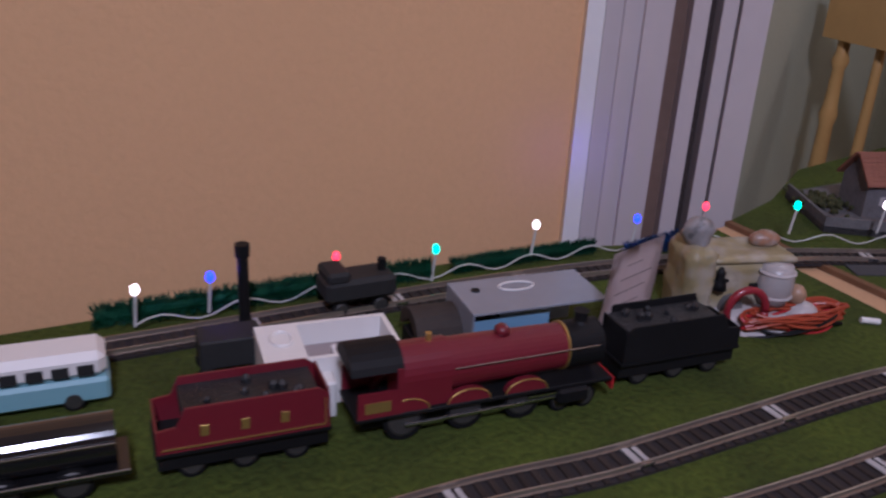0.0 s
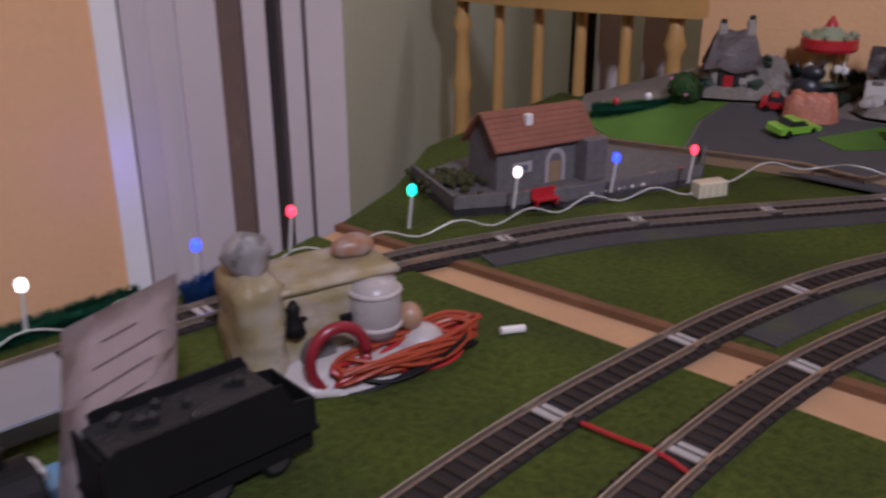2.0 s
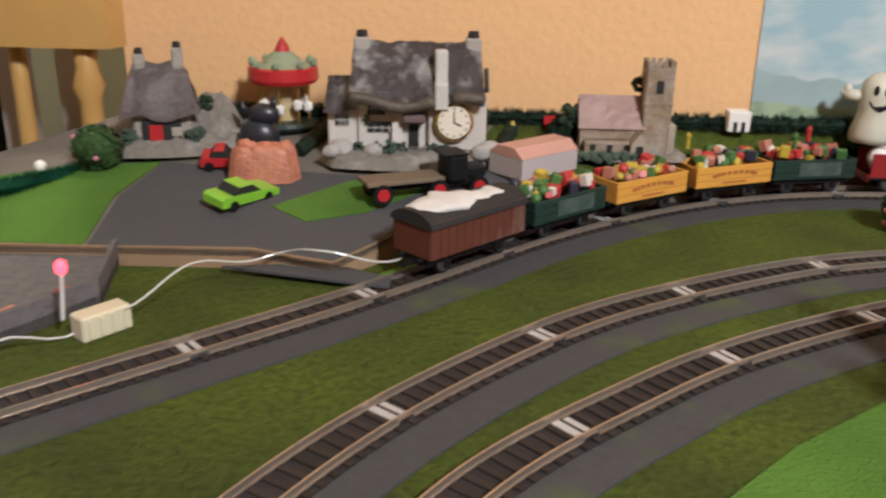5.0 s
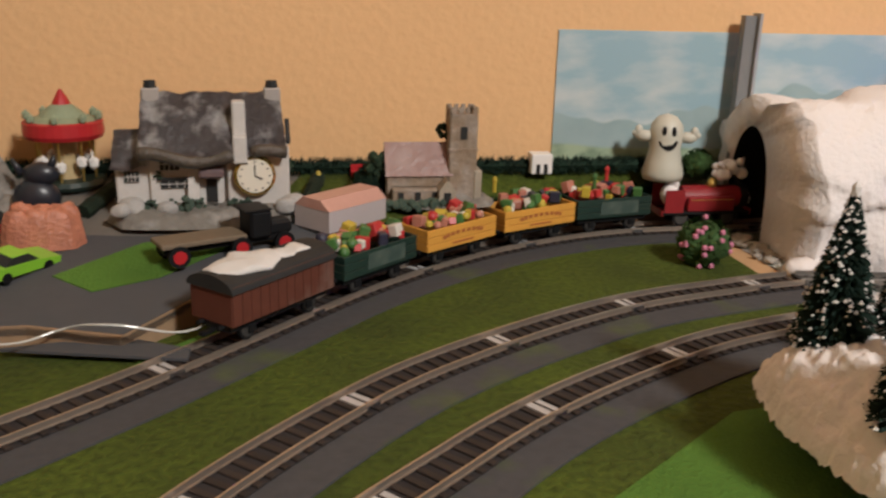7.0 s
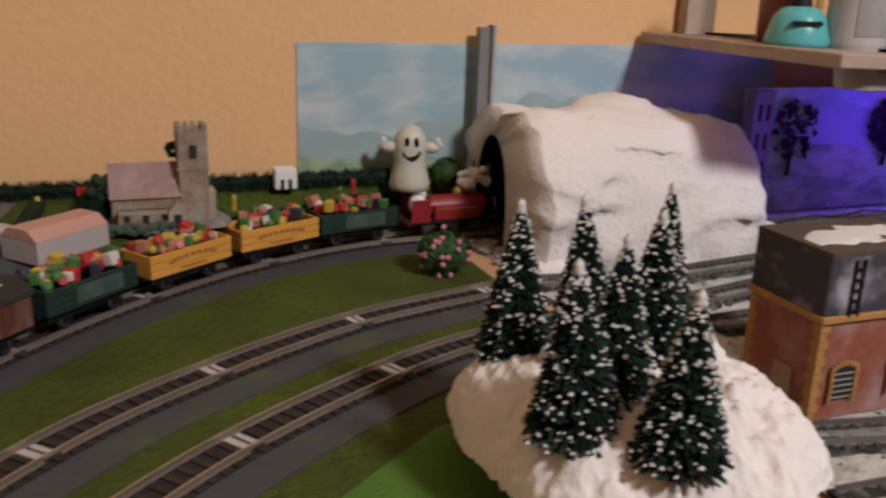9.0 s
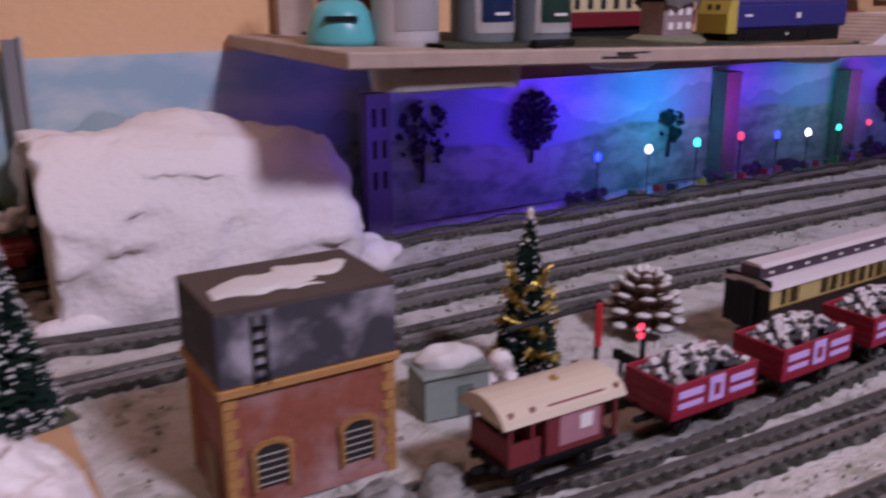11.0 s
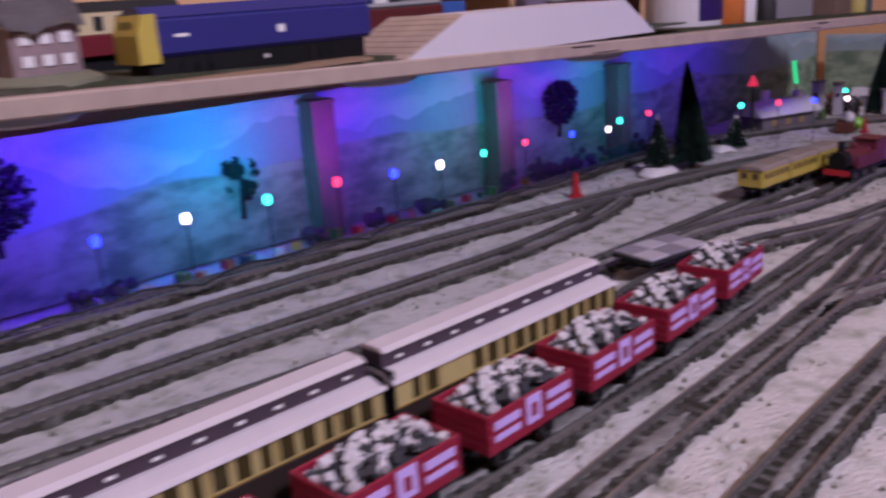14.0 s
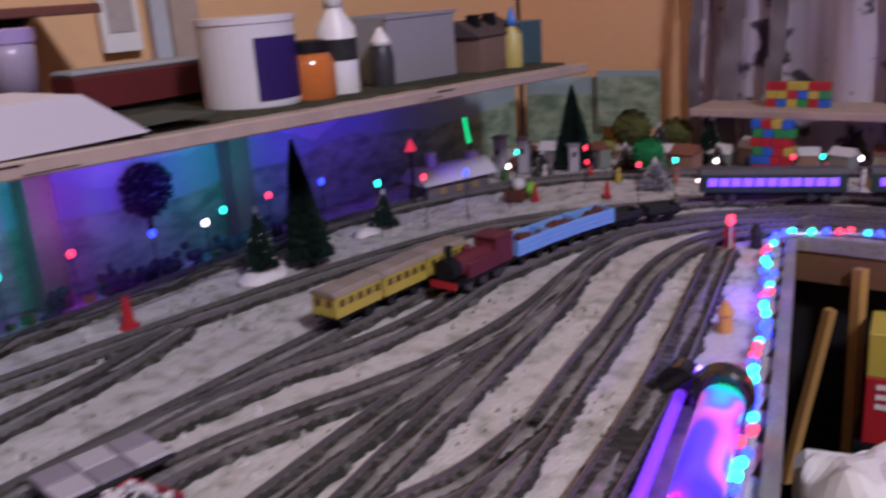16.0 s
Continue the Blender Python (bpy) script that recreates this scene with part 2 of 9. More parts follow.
def slab(bm, a, b, thick, z0, z1):
    """An upright slab from a to b in plan; thick is laid to the left of the way."""
    a, b = Vector((*a, 0)), Vector((*b, 0))
    d = (b - a).normalized()
    s = Vector((-d.y, d.x, 0)) * thick
    lo = [a, b, b + s, a + s]
    v = [bm.verts.new((p.x, p.y, z)) for z in (z0, z1) for p in lo]
    fs = [bm.faces.new([v[i] for i in f]) for f in ((3, 2, 1, 0), (4, 5, 6, 7), (0, 1, 5, 4), (1, 2, 6, 5), (2, 3, 7, 6), (3, 0, 4, 7))]
    bmesh.ops.recalc_face_normals(bm, faces=fs)
    return bm


GREEN_A, GREEN_B = (-0.7535, -0.495), (-1.02, 0.62)
tagged(part("wall_green", slab(B(), GREEN_A, GREEN_B, 0.06, -0.75, 1.6), GREYGREEN), "grey-green painted wall behind the chair", "wall", kind="structure")
tagged(part("floor", box(B(), 0.4, -0.9, -0.8, 3.6, 4.0, 0.05), CARPET), "dark carpeted floor", "floor", kind="structure")
tagged(part("ceiling", box(B(), 0.4, -0.9, 1.6, 3.6, 4.0, 0.05), CEIL), "plain pale ceiling", "ceiling", kind="structure")
tagged(part("wall_front", box(B(), 0.4, -2.75, -0.75, 3.6, 0.1, 2.35), ORANGE), "orange-peach painted wall", "wall", kind="structure")
tagged(part("wall_end", box(B(), 1.872, -1.35, -0.75, 0.1, 2.7, 2.35), ORANGE), "orange-peach painted end wall behind the birch curtain", "wall", kind="structure")
tagged(part("wall_hall", slab(B(), (-1.02, 0.62), (-0.45, 0.62), 0.05, -0.75, 1.6), GREYGREEN), "grey-green wall at the far side of the passage", "wall", kind="structure")



def backdrop_material():
    m = bpy.data.materials.new("painted backscene")
    m.use_nodes = True
    nodes, links = m.node_tree.nodes, m.node_tree.links
    b = nodes["Principled BSDF"]
    b.inputs["Roughness"].default_value = 0.75
    tc = nodes.new("ShaderNodeTexCoord")
    sep = nodes.new("ShaderNodeSeparateXYZ")
    links.new(tc.outputs["Object"], sep.inputs[0])

    def noise_at(scale, detail, stretch):
        mp = nodes.new("ShaderNodeMapping")
        mp.inputs["Scale"].default_value = stretch
        links.new(tc.outputs["Object"], mp.inputs[0])
        n = nodes.new("ShaderNodeTexNoise")
        n.inputs["Scale"].default_value, n.inputs["Detail"].default_value = scale, detail
        links.new(mp.outputs[0], n.inputs["Vector"])
        return n.outputs["Fac"]

    def calc(op, a, c):
        n = nodes.new("ShaderNodeMath")
        n.operation = op
        for k, v in ((0, a), (1, c)):
            if isinstance(v, float):
                n.inputs[k].default_value = v
            else:
                links.new(v, n.inputs[k])
        return n.outputs[0]

    def span(v, lo, hi):
        n = nodes.new("ShaderNodeMapRange")
        n.inputs[1].default_value, n.inputs[2].default_value = lo, hi
        links.new(v, n.inputs[0])
        return n.outputs[0]

    def mix(f, a, c):
        n = nodes.new("ShaderNodeMix")
        n.data_type = "RGBA"
        links.new(f, n.inputs[0])
        for k, v in ((6, a), (7, c)):
            if isinstance(v, tuple):
                n.inputs[k].default_value = (*v, 1)
            else:
                links.new(v, n.inputs[k])
        return n.outputs[2]

    z = sep.outputs["Z"]
    sky = mix(span(noise_at(14, 5, (1, 1, 2.4)), 0.42, 0.62), (0.27, 0.40, 0.46), (0.48, 0.53, 0.53))
    ridge = calc("MULTIPLY", noise_at(7, 3, (1, 1, 0.001)), 0.15)
    far = span(calc("SUBTRACT", calc("ADD", ridge, 0.018), z), -0.001, 0.001)
    near_ridge = calc("MULTIPLY", noise_at(4, 2, (1, 1, 0.001)), 0.07)
    near = span(calc("SUBTRACT", calc("ADD", near_ridge, 0.030), z), -0.0015, 0.0015)
    hills = mix(noise_at(40, 4, (1, 1, 1)), (0.21, 0.30, 0.31), (0.34, 0.43, 0.44))
    fields = mix(span(noise_at(38, 5, (1, 1, 2.0)), 0.38, 0.66), (0.32, 0.40, 0.27), (0.13, 0.20, 0.13))
    out = mix(near, mix(far, sky, hills), fields)
    links.new(out, b.inputs["Base Color"])
    MATS["plain"] = m
    return m


BACKSCENE = backdrop_material()

# door frame: architrave and reveals between the left wall and the grey-green wall
def trim_strip(name, a, b, thick, mat, label):
    tagged(part(name, slab(B(), a, b, thick, -0.75, 1.6), mat), label, "trim", kind="structure")


# shade in the reveal and the gaps is put into these two colours
REVEALSHADE = material("brown for the reveal's shade", (0.17, 0.11, 0.085), 0.85, vary=0.2, scale=30, bump=0.2)
GAPSHADE = material("near black for the door stop's shade", (0.045, 0.033, 0.03), 0.9, vary=0.2, scale=30)
FRAME_A, FRAME_B = Vector((-0.736, -0.588)), Vector((-0.637, -0.454))
facing = Vector(((FRAME_B - FRAME_A).y, -(FRAME_B - FRAME_A).x)).normalized()
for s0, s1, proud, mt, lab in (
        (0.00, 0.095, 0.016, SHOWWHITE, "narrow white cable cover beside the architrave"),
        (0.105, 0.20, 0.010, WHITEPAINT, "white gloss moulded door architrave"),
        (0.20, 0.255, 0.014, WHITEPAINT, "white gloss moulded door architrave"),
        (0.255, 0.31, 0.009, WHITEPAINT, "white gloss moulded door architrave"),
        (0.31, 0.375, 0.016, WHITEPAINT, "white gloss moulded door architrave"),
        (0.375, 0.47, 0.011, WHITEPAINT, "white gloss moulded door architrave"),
        (0.47, 0.58, -0.012, REVEALSHADE, "door reveal coloured brown for its shade"),
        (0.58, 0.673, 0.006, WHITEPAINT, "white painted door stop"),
        (0.673, 0.745, -0.016, GAPSHADE, "strip coloured near black for the shade behind the door stop"),
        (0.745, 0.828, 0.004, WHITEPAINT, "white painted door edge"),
        (0.828, 0.842, -0.010, GAPSHADE, "strip coloured near black for the shade at the door edge"),
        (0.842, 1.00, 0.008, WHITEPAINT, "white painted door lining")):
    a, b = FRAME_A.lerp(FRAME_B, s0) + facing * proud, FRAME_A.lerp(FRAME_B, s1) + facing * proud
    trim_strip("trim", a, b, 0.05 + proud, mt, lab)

# ---- the layout boards ----
def sheet(bm, outline, z0, z1):
    lo = [bm.verts.new((x, y, z0)) for x, y in outline]
    hi = [bm.verts.new((x, y, z1)) for x, y in outline]
    bm.faces.new(hi)
    bm.faces.new(lo[::-1])
    for i in range(len(outline)):
        j = (i + 1) % len(outline)
        bm.faces.new((lo[i], lo[j], hi[j], hi[i]))
    bmesh.ops.recalc_face_normals(bm, faces=bm.faces[:])
    return bm


GAP_L = ((-0.60, -0.5377), (-0.10, -0.634))
GAP_R = ((-0.60, -0.5088), (-0.10, -0.582))
board = thing("layout_board", pose(0, 0, 0), "flocked green model railway board on timber frame", "baseboard", kind="structure")
part("board_top", sheet(B(), [(-0.86, -1.9), (-0.02, -1.9), (-0.06, -0.70), GAP_L[1], GAP_L[0], (-0.60, -0.62), (-0.64, -0.70)], -0.02, 0), GRASS, board)
part("board_top", sheet(B(), [GAP_R[0], GAP_R[1], (-0.08, -0.56), (0.02, -0.48), (0.108, -0.44), (0.108, -0.002), (-0.66, -0.002), (-0.66, -0.30), (-0.615, -0.42)], -0.02, 0), GRASS, board)
part("board_strip", sheet(B(), [GAP_L[0], GAP_L[1], GAP_R[1], GAP_R[0]], -0.02, -0.004), CORK, board, "bare chipboard strip between the boards")
for a, b in ((GAP_R[0], GAP_R[1]),):
    part("edge_strip", slab(B(), a, b, -0.007, -0.012, 0.0006), WOODEDGE, board, "brown timber edging")
part("board_strip", sheet(B(), [(0.109, -0.44), (0.126, -0.44), (0.126, -0.002), (0.109, -0.002)], -0.02, -0.001), CORK, board, "bare chipboard joint")


def snow_sheet(bm, x0, x1, y0, y1, step, inside):
    nx, ny = int((x1 - x0) / step), int((y1 - y0) / step)
    grid = {}
    for i in range(nx + 1):
        for j in range(ny + 1):
            x, y = x0 + i * step, y0 + j * step
            h = 0.0022 * noise.noise((x * 40, y * 40, 0)) + 0.001 * noise.noise((x * 130, y * 130, 3))
            grid[i, j] = bm.verts.new((x, y, h - 0.0008))
    for i in range(nx):
        for j in range(ny):
            if inside(x0 + (i + 0.5) * step, y0 + (j + 0.5) * step):
                bm.faces.new((grid[i, j], grid[i + 1, j], grid[i + 1, j + 1], grid[i, j + 1]))
    bmesh.ops.delete(bm, geom=[v for v in bm.verts if not v.link_faces], context="VERTS")
    return bm


def front_edge(x):
    return -0.605 if x < 0.95 else -0.605 + (x - 0.95) * 0.25


snowboard = thing("snow_board", pose(0, 0, 0), "snow-covered model railway board with a worn edge", "baseboard", kind="structure")
part("snow_surface", snow_sheet(B(), 0.126, 1.822, -1.9, 0.0, 0.008, lambda x, y: y > front_edge(x) if x < 1.445 else True), SNOW, snowboard, smooth=True)
part("board_frame", sheet(B(), [(0.126, -0.606), (0.95, -0.606), (1.445, -0.482), (1.445, -1.9), (1.82, -1.9), (1.82, -0.002), (0.126, -0.002)], -0.03, -0.0045), WOODEDGE, snowboard)
part("edge_rim", slab(B(), (0.126, -0.607), (0.95, -0.607), -0.008, -0.03, 0.004), material("snow-caked rim", (0.30, 0.28, 0.26), 0.9, vary=0.4, scale=60, bump=0.8), snowboard)
part("edge_rim", slab(B(), (0.95, -0.607), (1.44, -0.484), -0.008, -0.03, 0.004), MATS["snow-caked rim"], snowboard)
part("edge_rim", slab(B(), (1.437, -0.487), (1.437, -1.9), -0.008, -0.006, 0.006), MATS["snow-caked rim"], snowboard)
# added panel that closes the well, its shade put in as near black
part("under_panel", slab(B(), (1.460, -0.44), (1.460, -1.9), -0.008, -0.745, -0.032), material("near black for the well's shade", (0.018, 0.016, 0.016), 0.8, vary=0.3, scale=20), snowboard, "added panel coloured near black for the shade under the board")
part("edge_batten", slab(B(), (1.439, -0.487), (1.439, -1.9), -0.008, -0.032, -0.0062), WOODEDGE, snowboard)

# ---- tracks ----
GAUGE = 0.0165


def rails(bm, places, sides=(-1, 1)):
    for s in sides:
        ribbon(bm, offset(places, s * (GAUGE / 2 + 0.0005)), 0.0005, 0.0028, 0.0062)
        ribbon(bm, offset(places, s * (GAUGE / 2 + 0.0005)), 0.0011, 0.0026, 0.0032)
    return bm


SLUSHWHITE = material("dirty trodden snow", (0.30, 0.29, 0.27), 0.95, vary=0.3, scale=110, second=(0.09, 0.085, 0.075), amount=0.50, fine=480, bump=1.0, sharp=0.12)
me_sleeper = bpy.data.meshes.new("sleeper")
bm = box(B(), 0, 0, 0.0012, 0.0034, 0.0265, 0.0018, 0.0003)
bm.to_mesh(me_sleeper)
bm.free()
me_sleeper.materials.append(SLEEPER)


def past_gap(x):
    """The y just beyond the bare strip between the two boards."""
    return -0.503 - (x + 0.64) * 0.1463 + 0.012


def track(name, pts, label, snowy=False, sleepers=True):
    places = curve(pts, 0.006)
    th = thing(name, pose(0, 0, 0), label, "railway track", "tracks of the layout")
    rng = random.Random(len(pts))
    if snowy:
        bm = B()
        rows = []
        for k, (q, d) in enumerate(curve(pts, 0.003)):
            wl, wr = (0.0124 + 0.0026 * noise.noise((k * 0.17, q.y * 30, o)) + 0.0022 * noise.noise((k * 0.83, q.x * 9, o + 4)) + rng.uniform(-0.0009, 0.0009) for o in (1, 21))
            side = Vector((-d.y, d.x, 0))
            rows.append([bm.verts.new((*(q + side * s).xy, z)) for s, z in ((wl, -0.001), (wl * 0.85, 0.0022), (0.006, 0.003), (-0.006, 0.003), (-wr * 0.85, 0.0022), (-wr, -0.001))])
        for a, b in zip(rows, rows[1:]):
            for k in range(5):
                bm.faces.new((a[k], a[k + 1], b[k + 1], b[k]))
        bmesh.ops.recalc_face_normals(bm, faces=bm.faces[:])
        part("ballast", bm, SLUSH, th, "grey ballast dusted with snow", True)
        bm = B()
        for q, d in curve(pts, 0.0078):
            m = Matrix.Translation((q.x, q.y, 0)) @ Matrix.Rotation(math.atan2(d.y, d.x), 4, "Z")
            box(bm, 0, 0, 0.0015, 0.0032, 0.0225, 0.0019, 0, m)
        sl = part("sleepers", bm, material("snow-dusted sleeper", (0.045, 0.04, 0.035), 0.9, vary=0.4, scale=60, second=(0.24, 0.23, 0.22), amount=0.56, fine=300), th)
        sl["kind"] = "stuff"
        # a broken streak of snow lying between the rails
        bm = B()
        last = None
        for k, (q, d) in enumerate(places):
            w = 0.0030 + 0.0048 * noise.noise((k * 0.16, q.y * 11, 9)) + 0.0016 * noise.noise((k * 0.9, q.x * 7, 2))
            if w < 0.0006:
                last = None
                continue
            side = Vector((-d.y, d.x, 0))
            mid = q + side * 0.0016 * noise.noise((k * 0.4, q.x * 5, 6))
            row = [bm.verts.new((*(mid + side * w * s).xy, z)) for s, z in ((1, 0.0029), (0.5, 0.0040), (-0.5, 0.0040), (-1, 0.0029))]
            if last:
                for j in range(3):
                    bm.faces.new((last[j], last[j + 1], row[j + 1], row[j]))
            last = row
        bmesh.ops.recalc_face_normals(bm, faces=bm.faces[:])
        part("snow_streak", bm, SLUSHWHITE, th, "thin snow between the rails", True)
        for s in (-1, 1):
            part("rail", rails(B(), places, (s,)), SNOWRAIL, th)
    else:
        part("roadbed", ribbon(B(), offset([p for p in places if p[0].y > past_gap(p[0].x)], -0.011), 0.0215, -0.002, 0.0012), GREYROAD, th, "grey painted roadbed")
        part("underlay", ribbon(B(), places, 0.0128, -0.001, 0.0018), material("dark track underlay", (0.035, 0.03, 0.03), 0.9, vary=0.3, scale=60), th, "dark strip between the sleepers")
        for s in (-1, 1):
            part("rail", rails(B(), places, (s,)), RAIL, th)
        for q, d in curve(pts, 0.0078):
            ob = new("sleeper", me_sleeper)
            ob.parent = th
            ob.matrix_basis = Matrix.Translation((q.x, q.y, 0)) @ Matrix.Rotation(math.atan2(d.y, d.x) + rng.uniform(-0.02, 0.02), 4, "Z")
    return th, places


OUTER = [(-0.70, -1.25), (-0.655, -1.04), (-0.608, -0.80), (-0.57, -0.665), (-0.525, -0.557), (-0.481, -0.483), (-0.44, -0.425), (-0.385, -0.37), (-0.297, -0.288), (-0.239, -0.229), (-0.173, -0.160), (-0.112, -0.110), (-0.046, -0.070), (0.042, -0.040), (0.155, -0.034), (0.3, -0.034)]
MID = [(-0.475, -1.25), (-0.45, -1.08), (-0.43, -0.96), (-0.409, -0.881), (-0.393, -0.793), (-0.376, -0.698), (-0.356, -0.62), (-0.318, -0.507), (-0.267, -0.408), (-0.198, -0.324), (-0.13, -0.266), (-0.02, -0.204), (0.076, -0.176), (0.126, -0.166)]
INNER = [(-0.40, -1.25), (-0.375, -1.0), (-0.332, -0.79), (-0.309, -0.665), (-0.277, -0.552), (-0.218, -0.437), (-0.143, -0.361), (-0.082, -0.314), (0.0, -0.268), (0.06, -0.246), (0.126, -0.23)]
track("track_outer", OUTER, "curved model track with dark sleepers by the wall")
track("track_middle", MID, "curved model track with bright rails on green")
track("track_inner", INNER, "curved model track with bright rails on green")
track("track_snow", [(0.287, -0.085), (0.445, -0.081), (0.62, -0.088), (0.789, -0.091), (0.997, -0.093), (1.208, -0.085), (1.375, -0.105), (1.533, -0.176), (1.627, -0.297), (1.698, -0.494), (1.703, -0.891), (1.703, -1.691)], "snow-dusted model track along the painted backdrop", True)
track("track_snow", [(0.126, -0.166), (0.216, -0.177), (0.331, -0.166), (0.494, -0.152), (0.657, -0.143), (0.846, -0.15), (1.058, -0.172), (1.219, -0.196), (1.362, -0.238), (1.465, -0.322), (1.541, -0.428), (1.592, -0.61), (1.592, -1.71)], "snow-dusted model track through the yard", True)
track("track_snow", [(0.126, -0.23), (0.219, -0.227), (0.323, -0.212), (0.508, -0.212), (0.649, -0.213), (0.859, -0.218), (0.976, -0.206), (1.06, -0.183)], "snow-dusted model siding joining the main line", True)
track("track_snow", [(0.201, -0.268), (0.312, -0.265), (0.51, -0.271), (0.641, -0.284), (0.806, -0.289), (0.947, -0.288), (1.11, -0.285), (1.224, -0.289), (1.285, -0.293)], "snow-dusted model siding below the yellow coaches", True)
track("track_snow", [(0.317, -0.38), (0.453, -0.385), (0.625, -0.375), (0.761, -0.36), (0.873, -0.341), (0.945, -0.34), (1.007, -0.354), (1.053, -0.369), (1.115, -0.382), (1.194, -0.384), (1.266, -0.375), (1.332, -0.368), (1.395, -0.376), (1.448, -0.414), (1.486, -0.476), (1.508, -0.623), (1.508, -1.723)], "snow-dusted model track with goods vehicles", True)
track("track_snow", [(0.126, -0.395), (0.322, -0.431), (0.458, -0.43), (0.611, -0.421), (0.793, -0.412), (0.922, -0.402), (1.015, -0.393), (1.083, -0.389), (1.141, -0.386)], "snow-dusted model track carrying open wagons", True)
track("track_snow", [(0.126, -0.45), (0.516, -0.469), (0.737, -0.455), (0.916, -0.439), (1.003, -0.425), (1.11, -0.408), (1.205, -0.392), (1.271, -0.378)], "snow-dusted model track joining the outer curve", True)
track("track_snow", [(0.126, -0.503), (0.543, -0.519), (0.781, -0.504), (0.93, -0.492), (1.011, -0.48), (1.127, -0.458), (1.208, -0.444), (1.3, -0.426), (1.373, -0.426), (1.425, -0.446), (1.459, -0.493), (1.477, -0.627), (1.477, -1.727)], "snow-dusted model track round the inner curve", True)
track("track_snow", [(0.882, -0.442), (0.917, -0.443), (0.956, -0.454), (1.002, -0.467), (1.058, -0.469)], "snow-dusted crossover between two tracks", True)
track("track_snow", [(0.901, -0.291), (0.976, -0.296), (1.039, -0.305), (1.076, -0.316), (1.118, -0.324), (1.168, -0.326), (1.232, -0.32), (1.288, -0.325), (1.329, -0.332), (1.371, -0.342), (1.405, -0.355), (1.436, -0.377), (1.486, -0.434), (1.531, -0.52), (1.539, -0.718), (1.539, -1.718)], "snow-dusted model track below the tank engine", True)
track("track_snow", [(0.126, -0.552), (0.55, -0.568), (0.826, -0.548), (0.975, -0.527), (1.086, -0.512), (1.173, -0.496), (1.292, -0.47), (1.353, -0.457), (1.383, -0.452)], "dark snow-edged model track beside the light tube", True)

# loose snow and scatter clumps over the yard
rng = random.Random(61)
for nm, mt, n, lab in (("snow_clumps", SNOW, 9500, "loose clumps of powdered snow"), ("green_scatter", material("grey-green scatter", (0.17, 0.17, 0.11), 0.95, vary=0.4, scale=90), 4500, "grey-green scatter showing through the snow")):
    verts, faces = [], []
    for k in range(n):
        x, y = rng.uniform(0.13, 1.7), rng.uniform(-0.595, -0.09)
        if y < front_edge(x) + 0.006:
            continue
        if noise.noise((x * 14, y * 14, 5 if nm == "snow_clumps" else 8)) < -0.02:
            continue
        r, b = rng.uniform(0.0006, 0.0022 if nm == "snow_clumps" else 0.0014), len(verts)
        a0 = rng.uniform(0, 6.28)
        for j in range(5):
            q = r * rng.uniform(0.7, 1.3)
            verts.append((x + q * math.cos(a0 + j * 1.256), y + q * math.sin(a0 + j * 1.256), -0.001))
        verts.append((x, y, r * rng.uniform(0.5, 1.0) + 0.0004))
        faces += [(b + j, b + (j + 1) % 5, b + 5) for j in range(5)]
    me = bpy.data.meshes.new(nm)
    me.from_pydata(verts, [], faces)
    me.materials.append(mt)
    tagged(new(nm, me), lab, "snow" if nm == "snow_clumps" else "scatter", kind="stuff")

# ---- shelf ----
def shelf_z(x):
    return 0.167 - (x - 0.29) * 0.027


shelf = thing("shelf", pose(0, 0, 0), "long pale pine wall shelf with scuffed edge", "shelf")
bm = B()
v = [bm.verts.new(p) for x0, x1 in ((0, 1),) for p in ((0.288, -0.25, shelf_z(0.288)), (1.545, -0.25, shelf_z(1.545)), (1.57, 0, shelf_z(1.57)), (0.306, 0, shelf_z(0.306)))]
w = [bm.verts.new(a.co - Vector((0, 0, 0.0095))) for a in v]
for f in ((v[0], v[1], v[2], v[3]), (w[3], w[2], w[1], w[0]), (v[0], w[0], w[1], v[1]), (v[1], w[1], w[2], v[2]), (v[2], w[2], w[3], v[3]), (v[3], w[3], w[0], v[0])):
    bm.faces.new(f)
bmesh.ops.recalc_face_normals(bm, faces=bm.faces[:])
bmesh.ops.bevel(bm, geom=bm.edges[:], offset=0.001, segments=1, affect="EDGES")
part("shelf_board", bm, PINE, shelf)
FLOCK = material("dark flocked mat", (0.05, 0.055, 0.03), 0.95, vary=0.5, scale=60, second=(0.14, 0.12, 0.09), amount=0.58, bump=1.0, fine=300)
bm = B()
rowsm = []
for k in range(150):
    x = 0.36 + 1.16 * k / 149
    edge = -0.236 + 0.006 * noise.noise((x * 40, 3, 1)) + 0.003 * noise.noise((x * 140, 5, 1))
    rowsm.append([bm.verts.new((x, y, shelf_z(x) + z)) for y, z in ((edge, 0.0002), (edge + 0.002, 0.0026), (-0.02, 0.0026), (-0.02, 0.0002))])
for a, b in zip(rowsm, rowsm[1:]):
    for k in range(3):
        bm.faces.new((a[k], a[k + 1], b[k + 1], b[k]))
bmesh.ops.recalc_face_normals(bm, faces=bm.faces[:])
mat_ob = part("shelf_mat", bm, FLOCK)
tagged(mat_ob, "dark flocked scenery mat lying on the shelf", "mat")
rng = random.Random(77)
for k in range(7):
    x = rng.uniform(0.4, 1.5)
    part("scuff", box(B(), 0, 0, 0, rng.uniform(0.01, 0.035), 0.0006, rng.uniform(0.0006, 0.0014), 0, pose(x, -0.2501, shelf_z(x) - rng.uniform(0.002, 0.008), 0, 1.55 + rng.uniform(-1, 1), 0)), DARK, shelf, "dark scuff on the front edge")


